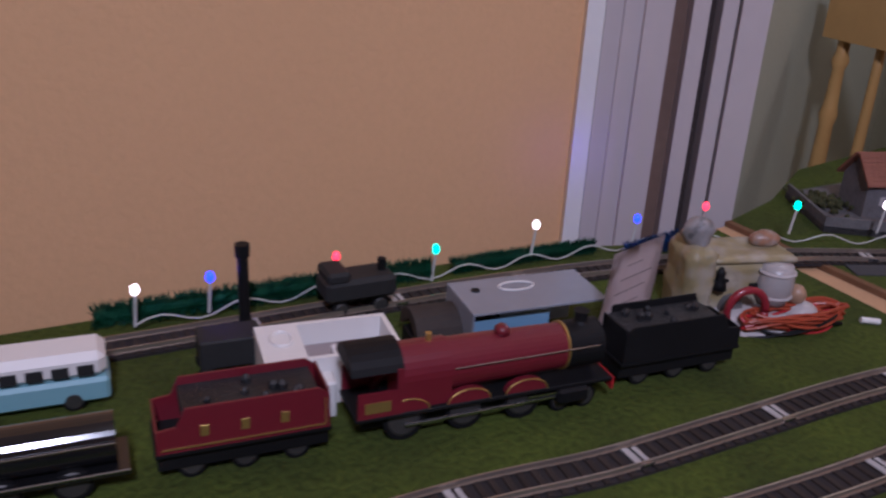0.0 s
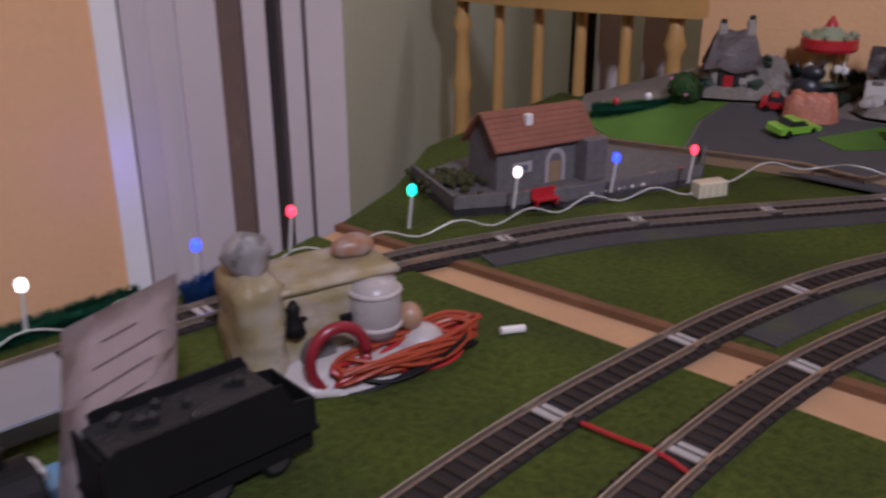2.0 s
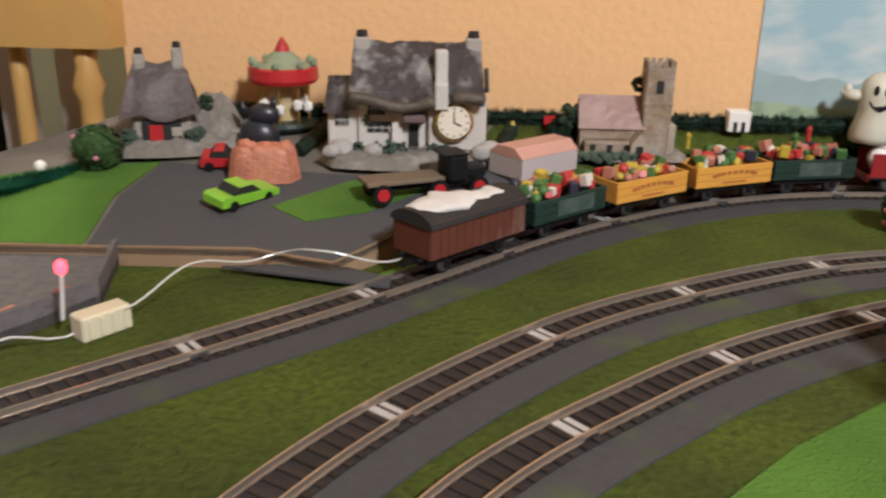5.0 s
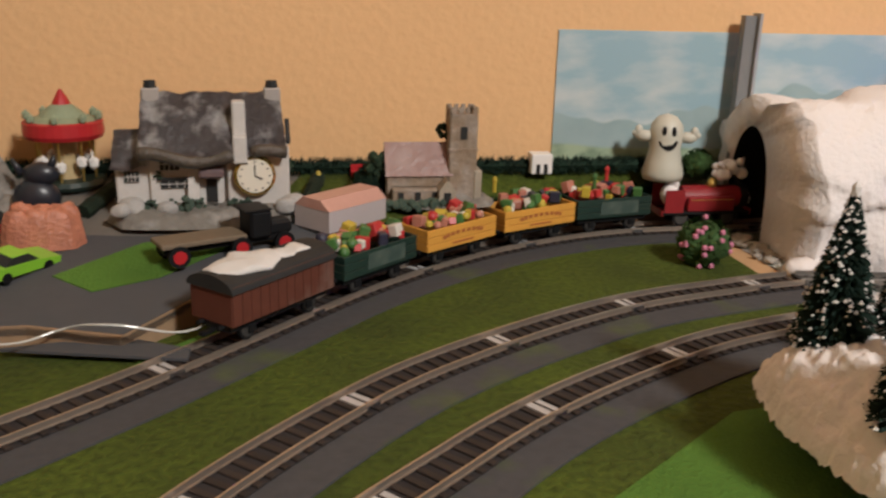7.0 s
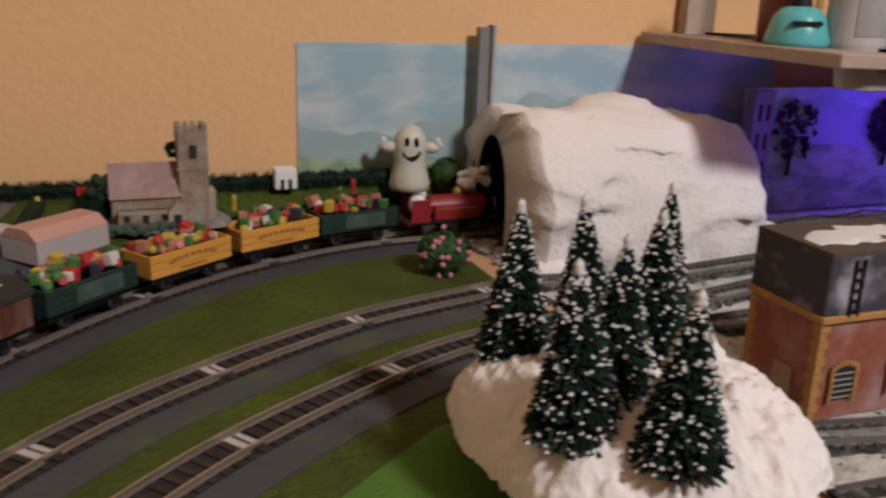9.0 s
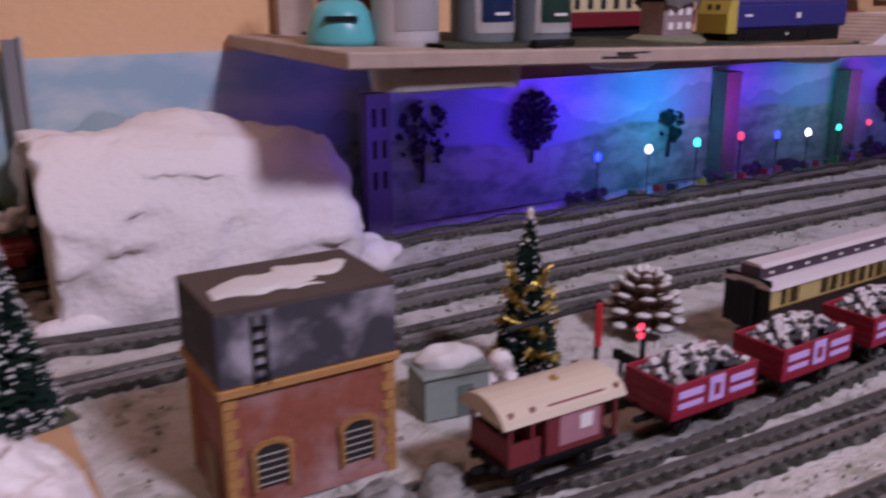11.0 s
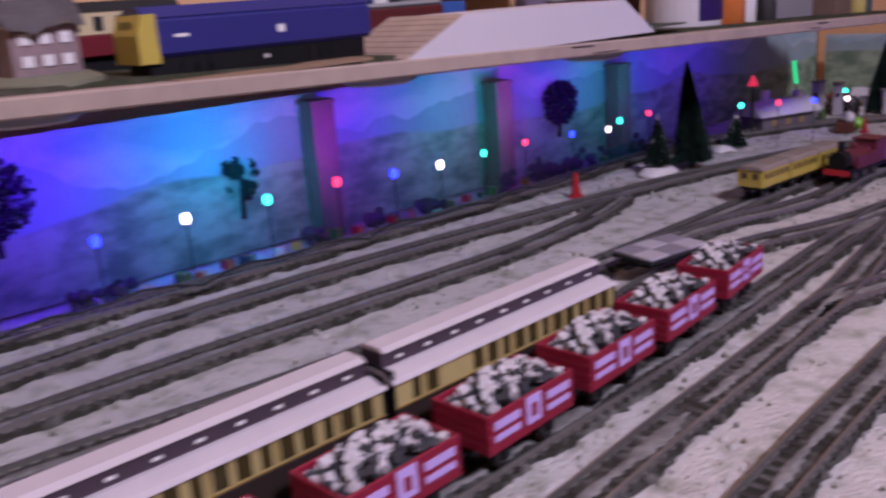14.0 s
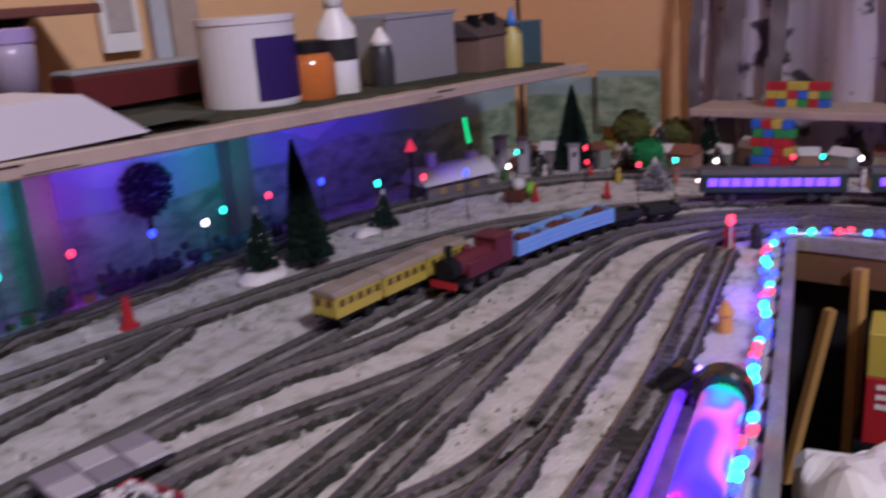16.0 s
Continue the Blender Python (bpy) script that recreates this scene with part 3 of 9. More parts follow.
# ---- backdrop ----
BACK_Y = -0.036
for x, w, y, h in ((0.231, 0.464, 0.0042, 0.152), (1.07, 1.34, BACK_Y, 0.118)):
    bd = part("backdrop", box(B(), x, y, 0.002, w, 0.0012, h), BACKSCENE)
    tagged(bd, "painted landscape backscene of sky, hills and fields", "backdrop", kind="structure")
bd = part("backdrop", box(B(), 1.7725, -0.094, 0.002, 0.0012, 0.116, 0.090), BACKSCENE)
tagged(bd, "painted landscape backscene turning along the end wall", "backdrop", kind="structure")

# ---- lights on strings ----
LED = {k: material("glowing " + k + " bulb", c, 0.3, vary=0, emit=e) for k, c, e in (("red", (1, 0.035, 0.05), 6), ("green", (0.04, 0.9, 0.42), 8), ("blue", (0.035, 0.045, 1), 10), ("white", (1, 0.78, 0.62), 9), ("cyan", (0.05, 0.5, 0.9), 6))}


def led(at, color, stalk=0.02, r=0.0028, lean=(0, 0), holder=None):
    x, y, z = at
    th = thing("fairy_light", pose(x, y, z - stalk), f"glowing {color} bulb of a fairy light string", "fairy light", "fairy lights")
    bm = B()
    lathe(bm, [(r * 0.4, 0), (r * 0.9, r * 0.5), (r, r * 1.4), (r * 0.8, r * 2.2), (r * 0.3, r * 2.6)], (lean[0], lean[1], stalk - r * 1.2), 10)
    part("bulb", bm, LED[color], th, smooth=True)
    part("holder", rod(B(), (0, 0, 0), (lean[0], lean[1], stalk - r), 0.0011 if holder is None else 0.0005, 0.0010 if holder is None else 0.0005, 8), holder or WIREWHITE, th, "slim bulb holder")
    return th


for at, c in (((-0.655, -0.897, 0.030), "red"), ((-0.638, -0.823, 0.026), "green"), ((-0.622, -0.739, 0.034), "white"), ((-0.603, -0.643, 0.027), "blue"), ((-0.576, -0.591, 0.037), "red"),
              ((-0.537, -0.518, 0.037), "green"), ((-0.497, -0.446, 0.037), "white"), ((-0.452, -0.376, 0.037), "blue"), ((-0.41, -0.324, 0.037), "red"), ((-0.664, -0.985, 0.032), "blue"), ((-0.674, -1.03, 0.03), "white")):
    led(at, c, 0.026, lean=(0.002, 0.001))
for x, y, p, c in ((-0.692, -0.618, 0.022, (0.25, 0.12, 1)), (-0.640, -0.985, 0.008, (0.2, 0.1, 1)), (-0.440, -0.385, 0.006, (0.1, 0.1, 1)), (-0.400, -0.332, 0.003, (1, 0.05, 0.1)), (-0.628, -0.823, 0.002, (0.05, 1, 0.5)), (-0.645, -0.897, 0.002, (1, 0.05, 0.1))):
    bulb_lamp("fairy_glow", (x, y, 0.046), p, c)
wire = thing("light_wire", pose(0, 0, 0), "clear twisted wire of the fairy lights", "cable")
part("strand", tube(B(), [(p.x, p.y, 0.006 + 0.004 * math.sin(i * 0.9)) for i, (p, d) in enumerate(curve([(-0.672, -1.03), (-0.655, -0.9), (-0.632, -0.8), (-0.612, -0.7), (-0.585, -0.6), (-0.54, -0.515), (-0.515, -0.48), (-0.49, -0.44), (-0.455, -0.375), (-0.42, -0.335), (-0.395, -0.31)], 0.008))], 0.0006), WIREWHITE, wire)
part("strand", tube(B(), [(p.x, p.y, 0.012 + 0.010 * math.sin(i * 0.22) ** 2) for i, (p, d) in enumerate(curve([(-0.385, -0.312), (-0.36, -0.27), (-0.33, -0.235), (-0.30, -0.25), (-0.26, -0.235), (-0.23, -0.195), (-0.2, -0.17)], 0.006))], 0.0006), WIREWHITE, wire)
bb = thing("battery_box", pose(-0.396, -0.314, 0, 0, 0, 52), "cream ribbed plastic battery box", "battery box")
part("case", box(B(), 0, 0, 0, 0.026, 0.012, 0.013, 0.001), material("cream plastic", (0.6, 0.56, 0.4), 0.4, vary=0.06, scale=60), bb)
for k in range(4):
    part("rib", box(B(), -0.009 + k * 0.006, -0.0065, 0.002, 0.002, 0.001, 0.009), MATS["cream plastic"], bb)

# tinsel along the left wall
rngt = random.Random(3)


def tinsel(name, pts, z, r, mat, label, n=2600):
    th = thing(name, pose(0, 0, 0), label, "tinsel")
    places = curve(pts, 0.003)
    bm = B()
    tube(bm, [(q.x, q.y, z) for q, d in places[::3]], r * 0.55)
    for k in range(n):
        q, d = places[rngt.randrange(len(places))]
        a = rngt.uniform(0, 2 * math.pi)
        side = Vector((-d.y * math.cos(a), d.x * math.cos(a), math.sin(a)))
        base = Vector((q.x, q.y, z)) + side * r * 0.4
        tip = Vector((q.x, q.y, z)) + side * r * rngt.uniform(0.9, 1.25) + d * rngt.uniform(-1, 1) * r * 0.5
        w = d * r * 0.09
        bm.faces.new([bm.verts.new(v) for v in (base - w, base + w, tip)])
    ob = part("garland", bm, mat, th)
    ob["kind"] = "stuff"
    return th


tinsel("tinsel_garland", [(wall_a(-1.05) + 0.012, -1.05), (wall_a(-0.82) + 0.012, -0.82)], 0.008, 0.009, TINSELG, "green tinsel garland along the wall foot")
tinsel("tinsel_garland", [(wall_a(-0.80) + 0.010, -0.80), (wall_a(-0.73) + 0.010, -0.73), (wall_a(-0.675) + 0.012, -0.675)], 0.006, 0.007, TINSELG, "thin green tinsel garland along the wall foot")
tinsel("tinsel_garland", [(wall_a(-0.665) + 0.036, -0.665), (-0.585, -0.60)], 0.008, 0.008, TINSELB, "blue tinsel garland at the door frame", 1200)

# ---- rolling stock builders ----
def wheels(th, xs, r=0.0055, w=0.0085, mat=None, spokes=False):
    for x in xs:
        for s in (-1, 1):
            wh = part("wheel", rod(B(), (x, s * (w - 0.0012), r), (x, s * (w + 0.0012), r), r, n=16), mat or BLACK, th)
            part("tyre", rod(B(), (x, s * (w + 0.0010), r), (x, s * (w + 0.0018), r), r * 0.82, r * 0.7, n=16), material("dull steel", (0.09, 0.085, 0.08), 0.5, 0.6, vary=0.2, scale=80), wh, "dull steel tyre rim")


def chassis(th, length, z=0.008):
    part("underframe", box(B(), 0, 0, z, length, 0.018, 0.004, 0.0005), BLACK, th)
    for s in (-1, 1):
        part("solebar", box(B(), 0, s * 0.0105, z, length * 0.98, 0.0016, 0.0035), BLACK, th)
        for x in (-0.29, 0.29):
            part("axle_box", box(B(), x * length, s * 0.0112, 0.004, 0.005, 0.0016, 0.005, 0.0004), BLACK, th)
    for s in (-1, 1):
        part("coupling", box(B(), s * (length / 2 + 0.004), 0, z - 0.001, 0.010, 0.003, 0.002), BLACK, th)
        for t in (-1, 1):
            part("buffer", rod(B(), (s * length / 2, t * 0.0075, z + 0.003), (s * (length / 2 + 0.004), t * 0.0075, z + 0.003), 0.0013, n=8), BLACK, th)


def open_body(th, length, width, z, h, mat, thick=0.0014, planks=4, inside=None):
    body = part("body", box(B(), 0, 0, z, length - 0.001, width - 0.001, 0.002), inside or mat, th)
    for s in (-1, 1):
        for k in range(planks):
            ph = h / planks
            part("plank", box(B(), 0, s * (width / 2 - thick / 2), z + k * ph, length, thick, ph - 0.00035, 0.0002), mat, th)
            part("plank", box(B(), s * (length / 2 - thick / 2), 0, z + k * ph, thick, width - 2 * thick, ph - 0.00035, 0.0002), mat, th)
    return body


GIFTS = [material("gift " + n, c, 0.4, vary=0.1, scale=60) for n, c in (("red", (0.42, 0.03, 0.03)), ("yellow", (0.45, 0.34, 0.04)), ("green", (0.06, 0.15, 0.04)), ("navy", (0.025, 0.025, 0.045)), ("pink", (0.42, 0.17, 0.12)), ("white", (0.6, 0.56, 0.5)))]


def toy_load(th, length, width, z, seed):
    rng = random.Random(seed)
    for k in range(44):
        x, y = rng.uniform(-0.44, 0.44) * length, rng.uniform(-0.40, 0.40) * width
        s = rng.uniform(0.0022, 0.0044)
        bm = B()
        if rng.random() < 0.35:
            ball(bm, (x, y, z + s * rng.uniform(0.4, 1.8)), s, (1, 1, 1), 2)
        else:
            box(bm, 0, 0, 0, s * 2.0, s * 1.6, s * 2.0, s * 0.15, Matrix.Translation((x, y, z + s * rng.uniform(-0.4, 1.2))) @ Matrix.Rotation(rng.uniform(0, 3), 4, "Z") @ Matrix.Rotation(rng.uniform(-0.4, 0.4), 4, "X"))
        part("toy", bm, GIFTS[rng.choice((0, 0, 0, 1, 1, 2, 2, 3, 4, 4, 5))], th, smooth=False)


def on_track(places, s, step=0.006):
    """The pose of a vehicle at s metres along a track."""
    i = min(len(places) - 1, int(s / step))
    q, d = places[i]
    return pose(q.x, q.y, 0.0062, 0, 0, math.degrees(math.atan2(d.y, d.x)))


def gift_wagon(m, mat, label, seed):
    th = thing("toy_wagon", m, label, "wagon", "christmas train")
    chassis(th, 0.062)
    wheels(th, (-0.018, 0.018))
    open_body(th, 0.066, 0.030, 0.012, 0.015, mat, planks=3, inside=DARK)
    toy_load(th, 0.064, 0.028, 0.025, seed)
    if mat is YELLOWWAG:
        for s in (-1, 1):
            bm = B()
            for k in range(9):
                a = math.pi * (0.2 + 0.6 * k / 8)
                box(bm, -0.022 * math.cos(a), s * 0.0152, 0.0165 + 0.004 * math.sin(a), 0.003, 0.0004, 0.0024)
            box(bm, 0, s * 0.0152, 0.0142, 0.02, 0.0004, 0.0012)
            part("lettering", bm, material("brown lettering", (0.35, 0.12, 0.04), 0.6, vary=0.1, scale=50), th, "brown arched writing panel")
    else:
        for s in (-1, 1):
            part("plaque", box(B(), 0.004, s * 0.0152, 0.0145, 0.034, 0.0004, 0.010), material("faded green crest", (0.045, 0.075, 0.065), 0.5, vary=0.4, scale=90, second=(0.15, 0.18, 0.15), amount=0.56), th, "faded painted panel")
    return th


outer_places = curve(OUTER, 0.006)


def s_near(x):
    return min(range(len(outer_places)), key=lambda i: abs(outer_places[i][0].x - x) + (0 if outer_places[i][0].y > -0.45 else 9)) * 0.006


S0 = s_near(0.112)
# the small red engine with its white-bearded figure
ENGRED = material("dark red engine paint", (0.24, 0.015, 0.02), 0.35, vary=0.2, scale=60)
eng = thing("toy_engine", on_track(outer_places, S0), "small red tank engine with cotton smoke and a bearded driver doll", "locomotive", "christmas train")
wheels(eng, (-0.02, 0.0, 0.02), 0.007, mat=BLACK)
part("footplate", box(B(), 0, 0, 0.010, 0.074, 0.026, 0.002, 0.0004), BLACK, eng)
for s in (-1, 1):
    part("side_tank", box(B(), 0.004, s * 0.0095, 0.012, 0.040, 0.005, 0.012, 0.001), ENGRED, eng)
    part("lining", box(B(), 0.004, s * 0.01215, 0.0215, 0.036, 0.0003, 0.0006), GOLD, eng)
part("boiler", rod(B(), (-0.018, 0, 0.022), (0.032, 0, 0.022), 0.009, n=24), ENGRED, eng, smooth=False)
part("smokebox", rod(B(), (0.030, 0, 0.022), (0.037, 0, 0.022), 0.0094, n=24), BLACK, eng)
part("chimney", lathe(B(), [(0.004, 0), (0.0028, 0.003), (0.003, 0.010), (0.0042, 0.012), (0.0042, 0.014)], (0.031, 0, 0.029)), BLACK, eng)
part("dome", lathe(B(), [(0.0045, 0), (0.0042, 0.003), (0.0028, 0.006), (0.0006, 0.0072)], (0.008, 0, 0.030)), GOLD, eng, smooth=True)
part("cab_side", box(B(), -0.028, 0.0125, 0.012, 0.016, 0.001, 0.018), ENGRED, eng)
part("cab_side", box(B(), -0.028, -0.0125, 0.012, 0.016, 0.001, 0.018), ENGRED, eng)
part("bufferbeam", box(B(), 0.0375, 0, 0.009, 0.001, 0.026, 0.005), ENGRED, eng)
part("bufferbeam", box(B(), -0.0375, 0, 0.009, 0.001, 0.026, 0.005), ENGRED, eng)
def fluff(bm, at, r, n, seed, s=(1, 1, 1)):
    rng = random.Random(seed)
    for k in range(n):
        o = Vector((rng.gauss(0, 0.5) * s[0], rng.gauss(0, 0.5) * s[1], rng.gauss(0, 0.5) * s[2])) * r
        ball(bm, Vector(at) + o, r * rng.uniform(0.35, 0.6), sub=2)
    return bm
part("smoke", fluff(B(), (0.018, 0, 0.043), 0.008, 22, 4, (1.9, 0.8, 0.7)), COTTON, eng, "white cotton wool smoke", True)
part("steam", fluff(B(), (0.036, 0.004, 0.018), 0.007, 18, 5, (1.1, 1.4, 0.7)), COTTON, eng, "white cotton wool steam", True)
doll = B()
ball(doll, (0, 0, 0.010), 0.0075, (1, 1, 1.2))
ball(doll, (0.001, 0, 0.021), 0.005)
ball(doll, (0.004, 0, 0.018), 0.004, (0.8, 1, 1.3))
rod(doll, (-0.001, 0, 0.024), (-0.003, 0, 0.031), 0.005, 0.0008)
ob = part("driver_doll", doll, COTTON, None, smooth=True)
ob.matrix_world = on_track(outer_places, S0) @ pose(-0.027, 0, 0.014)
tagged(ob, "white bearded toy figure standing in the engine cab", "doll")
for k, (mat, lab) in enumerate(((DGREEN, "dark green toy wagon full of wrapped gifts"), (YELLOWWAG, "orange-yellow toy wagon heaped with gifts"), (YELLOWWAG, "orange-yellow toy wagon heaped with gifts"), (DGREEN, "dark green toy wagon full of wrapped gifts"))):
    gift_wagon(on_track(outer_places, S0 - 0.079 - k * 0.0765), mat, lab, k + 11)
van = thing("box_van", on_track(outer_places, S0 - 0.079 - 4 * 0.0765 - 0.008), "weathered brown box van with snow on its roof", "van", "christmas train")
chassis(van, 0.076)
wheels(van, (-0.024, 0.024))
part("body", box(B(), 0, 0, 0.012, 0.078, 0.030, 0.022, 0.0005), BROWNWAG, van)
for k in range(12):
    for s in (-1, 1):
        part("plank", box(B(), -0.0355 + k * 0.00645, s * 0.0152, 0.0125, 0.0060, 0.0006, 0.021), BROWNWAG, van)
part("roof", prism(B(), [(0.017 * math.sin(a), 0.033 + 0.008 * (math.cos(a) - 0.35)) for a in [math.pi * (k / 10 - 0.5) for k in range(11)]], -0.040, 0.040), DARK, van)
bm = B()
ball(bm, (-0.014, 0.001, 0.0368), 0.0185, (1.25, 0.78, 0.22), 4)
ball(bm, (0.016, -0.003, 0.0370), 0.010, (1.5, 0.8, 0.2), 3)
for v in bm.verts:
    v.co += Vector((noise.noise(v.co * 80), noise.noise(v.co * 80 + Vector((5, 0, 0))), 0.35 * noise.noise(v.co * 120))) * 0.005
part("snow_cap", bm, SNOWTIP, van, "patchy snow", True)

# ---- locomotives on the grass ----
def maroon_engine(m):
    th = thing("steam_locomotive", m, "crimson express steam locomotive with black smokebox", "locomotive")
    wheels(th, (-0.045, -0.012, 0.02), 0.0105, 0.0085, BLACK)
    wheels(th, (0.043, 0.058), 0.006)
    part("footplate", box(B(), 0, 0, 0.0145, 0.142, 0.028, 0.002, 0.0004), BLACK, th)
    part("frame", box(B(), 0.0, 0, 0.006, 0.13, 0.010, 0.009), BLACK, th)
    part("boiler", rod(B(), (-0.022, 0, 0.030), (0.045, 0, 0.030), 0.0118, 0.0108, 32), CRIMSON, th)
    part("firebox", prism(B(), [(0.0122 * math.sin(a), 0.030 + 0.0128 * math.cos(a)) for a in [math.pi * (k / 14 - 0.5) for k in range(15)]] + [(0.0115, 0.016), (-0.0115, 0.016)], -0.048, -0.021), CRIMSON, th)
    part("smokebox", rod(B(), (0.045, 0, 0.030), (0.066, 0, 0.030), 0.0112, n=32), BLACK, th)
    part("smokebox_door", lathe(B(), [(0.0098, 0), (0.008, 0.0015), (0.002, 0.0025)], (0, 0, 0), 24), BLACK, th).matrix_basis = pose(0.066, 0, 0.030, 0, 90, 0)
    part("boiler_band", rod(B(), (0.0440, 0, 0.030), (0.0452, 0, 0.030), 0.0116, n=32), GOLD, th)
    part("chimney", lathe(B(), [(0.0045, 0), (0.0034, 0.0012), (0.0034, 0.005), (0.0042, 0.006)], (0.056, 0, 0.0405)), BLACK, th)
    part("dome", lathe(B(), [(0.0042, 0), (0.004, 0.0025), (0.0022, 0.004)], (0.010, 0, 0.0408)), CRIMSON, th, smooth=True)
    part("safety_valve", rod(B(), (-0.030, 0, 0.042), (-0.030, 0, 0.046), 0.0016, n=10), GOLD, th)
    part("cab_roof", prism(B(), [(0.0145 * math.sin(a), 0.033 + 0.0125 * math.cos(a)) for a in [math.pi * (k / 10 - 0.5) * 0.8 for k in range(11)]], -0.073, -0.047), BLACK, th)
    for s in (-1, 1):
        part("cab_side", box(B(), -0.059, s * 0.0137, 0.0165, 0.022, 0.001, 0.012), CRIMSON, th)
        part("number_panel", box(B(), -0.060, s * 0.0143, 0.019, 0.013, 0.0004, 0.005), GOLD, th, "gold figures shown as a plain bar")
        part("cab_pillar", box(B(), -0.049, s * 0.0137, 0.028, 0.003, 0.001, 0.010), CRIMSON, th)
        for x in (-0.045, -0.012, 0.02):
            part("splasher", prism(B(), [(x + 0.0115 * math.cos(a), 0.0165 + 0.006 * math.sin(a)) for a in [math.pi * k / 10 for k in range(11)]], s * 0.0095, s * 0.0135, "y"), CRIMSON, th)
            bm = B()
            tube(bm, [(x + 0.0117 * math.cos(a), s * 0.0137, 0.0165 + 0.0062 * math.sin(a)) for a in [math.pi * k / 10 for k in range(11)]], 0.0004, 5)
            part("splasher_beading", bm, GOLD, th)
        part("cylinder", box(B(), 0.047, s * 0.0135, 0.007, 0.018, 0.006, 0.008, 0.0015), BLACK, th)
        part("connecting_rod", rod(B(), (-0.045, s * 0.0115, 0.0085), (0.043, s * 0.0125, 0.0105), 0.0009, n=6), CHROME, th)
        part("coupling_rod", rod(B(), (-0.045, s * 0.011, 0.0085), (0.02, s * 0.011, 0.0085), 0.0009, n=6), CHROME, th)
        part("slide_bar", box(B(), 0.030, s * 0.0135, 0.0125, 0.018, 0.001, 0.001), CHROME, th)
        part("handrail", rod(B(), (-0.02, s * 0.0122, 0.033), (0.062, s * 0.0115, 0.033), 0.0004, n=6), CHROME, th)
    part("bufferbeam", box(B(), 0.0715, 0, 0.010, 0.0012, 0.028, 0.006), RED, th)
    th.scale = (1.06, 1.12, 1.22)
    return th


def tender(m, mat, label, letters=0, lumps=60):
    th = thing("locomotive_tender", m, label, "tender")
    wheels(th, (-0.024, 0, 0.024), 0.0065)
    part("frame", box(B(), 0, 0, 0.006, 0.078, 0.022, 0.008), BLACK, th)
    part("footplate", box(B(), 0, 0, 0.0135, 0.08, 0.028, 0.0015), BLACK, th)
    side = [(-0.039, 0.015), (0.039, 0.015), (0.039, 0.030), (0.034, 0.0335), (-0.026, 0.0335), (-0.030, 0.026), (-0.039, 0.025)]
    for s in (-1, 1):
        part("side", prism(B(), side, s * 0.0125, s * 0.0137, "y"), mat, th)
        if letters:
            for k in range(letters):
                part("company_mark", box(B(), 0.018 * (k - 1), s * 0.0139, 0.0207, 0.0038, 0.0003, 0.0048, 0.0001), GOLD, th, "gold company mark")
            bm = B()
            box(bm, 0, s * 0.0139, 0.0165, 0.074, 0.0003, 0.0006)
            box(bm, 0.037, s * 0.0139, 0.0165, 0.0006, 0.0003, 0.0125)
            part("lining", bm, GOLD, th)
    part("end", box(B(), 0.0385, 0, 0.015, 0.001, 0.025, 0.017), mat, th)
    part("end", box(B(), -0.0385, 0, 0.015, 0.001, 0.025, 0.010), mat, th)
    bm = box(B(), 0.004, 0, 0.024, 0.062, 0.025, 0.006)
    rng = random.Random(9)
    for k in range(lumps):
        ball(bm, (rng.uniform(-0.024, 0.032), rng.uniform(-0.009, 0.009), 0.031), rng.uniform(0.0018, 0.0032), sub=1)
    part("coal", bm, material("coal", (0.02, 0.02, 0.022), 0.5, vary=0.5, scale=120, bump=0.6), th, "heap of black coal")
    th.scale = (1.06, 1.12, 1.25)
    return th


ANG = 74
maroon_engine(pose(-0.484, -0.906, 0, 0, 0, ANG))
tender(pose(-0.521, -1.030, 0, 0, 0, ANG), CRIMSON, "crimson locomotive tender lettered in gold, with a flat black top", 3, 8)
tender(pose(-0.459, -0.777, 0, 0, 0, ANG + 180), BLACK, "black locomotive tender with a flat dusty top", 0, 9)
# black engine behind the crimson tender
bk = thing("steam_locomotive", pose(-0.548, -1.135, 0, 0, 0, ANG), "glossy black steam locomotive on the grass", "locomotive")
wheels(bk, (-0.03, 0, 0.03), 0.009)
GLOSSBLACK = material("gloss black paint", (0.01, 0.01, 0.011), 0.15, vary=0.2, scale=50, coat=0.6)
part("footplate", box(B(), 0, 0, 0.013, 0.11, 0.028, 0.002), GLOSSBLACK, bk)
part("boiler", rod(B(), (-0.05, 0, 0.026), (0.05, 0, 0.026), 0.012, n=32), GLOSSBLACK, bk, smooth=False)
part("cab", box(B(), -0.045, 0, 0.015, 0.02, 0.027, 0.026, 0.002), GLOSSBLACK, bk)
part("handrail", rod(B(), (-0.03, -0.0125, 0.030), (0.05, -0.0125, 0.030), 0.0005, n=6), CHROME, bk)
part("running_rail", rod(B(), (-0.05, -0.0142, 0.0155), (0.055, -0.0142, 0.0155), 0.0006, n=6), CHROME, bk)

# unlit brown saddle tank body, dark tank engine, tall black post
sb = thing("locomotive_shell", pose(-0.556, -0.868, 0, 0, 0, ANG), "dark brown empty locomotive shell standing on the grass", "locomotive body")
part("saddle", prism(B(), [(0.017 * math.cos(a), 0.012 + 0.016 * math.sin(a)) for a in [math.pi * k / 12 for k in range(13)]] + [(-0.014, 0.012), (0.0, 0.022), (0.014, 0.012)], -0.03, 0.026), material("dusty brown-black plastic", (0.05, 0.04, 0.035), 0.7, vary=0.3, scale=60), sb)
part("base", box(B(), 0, 0, 0, 0.06, 0.024, 0.012, 0.001), BLACK, sb)
part("chimney", rod(B(), (0.014, 0, 0.027), (0.014, 0, 0.036), 0.0028, n=12), BLACK, sb)
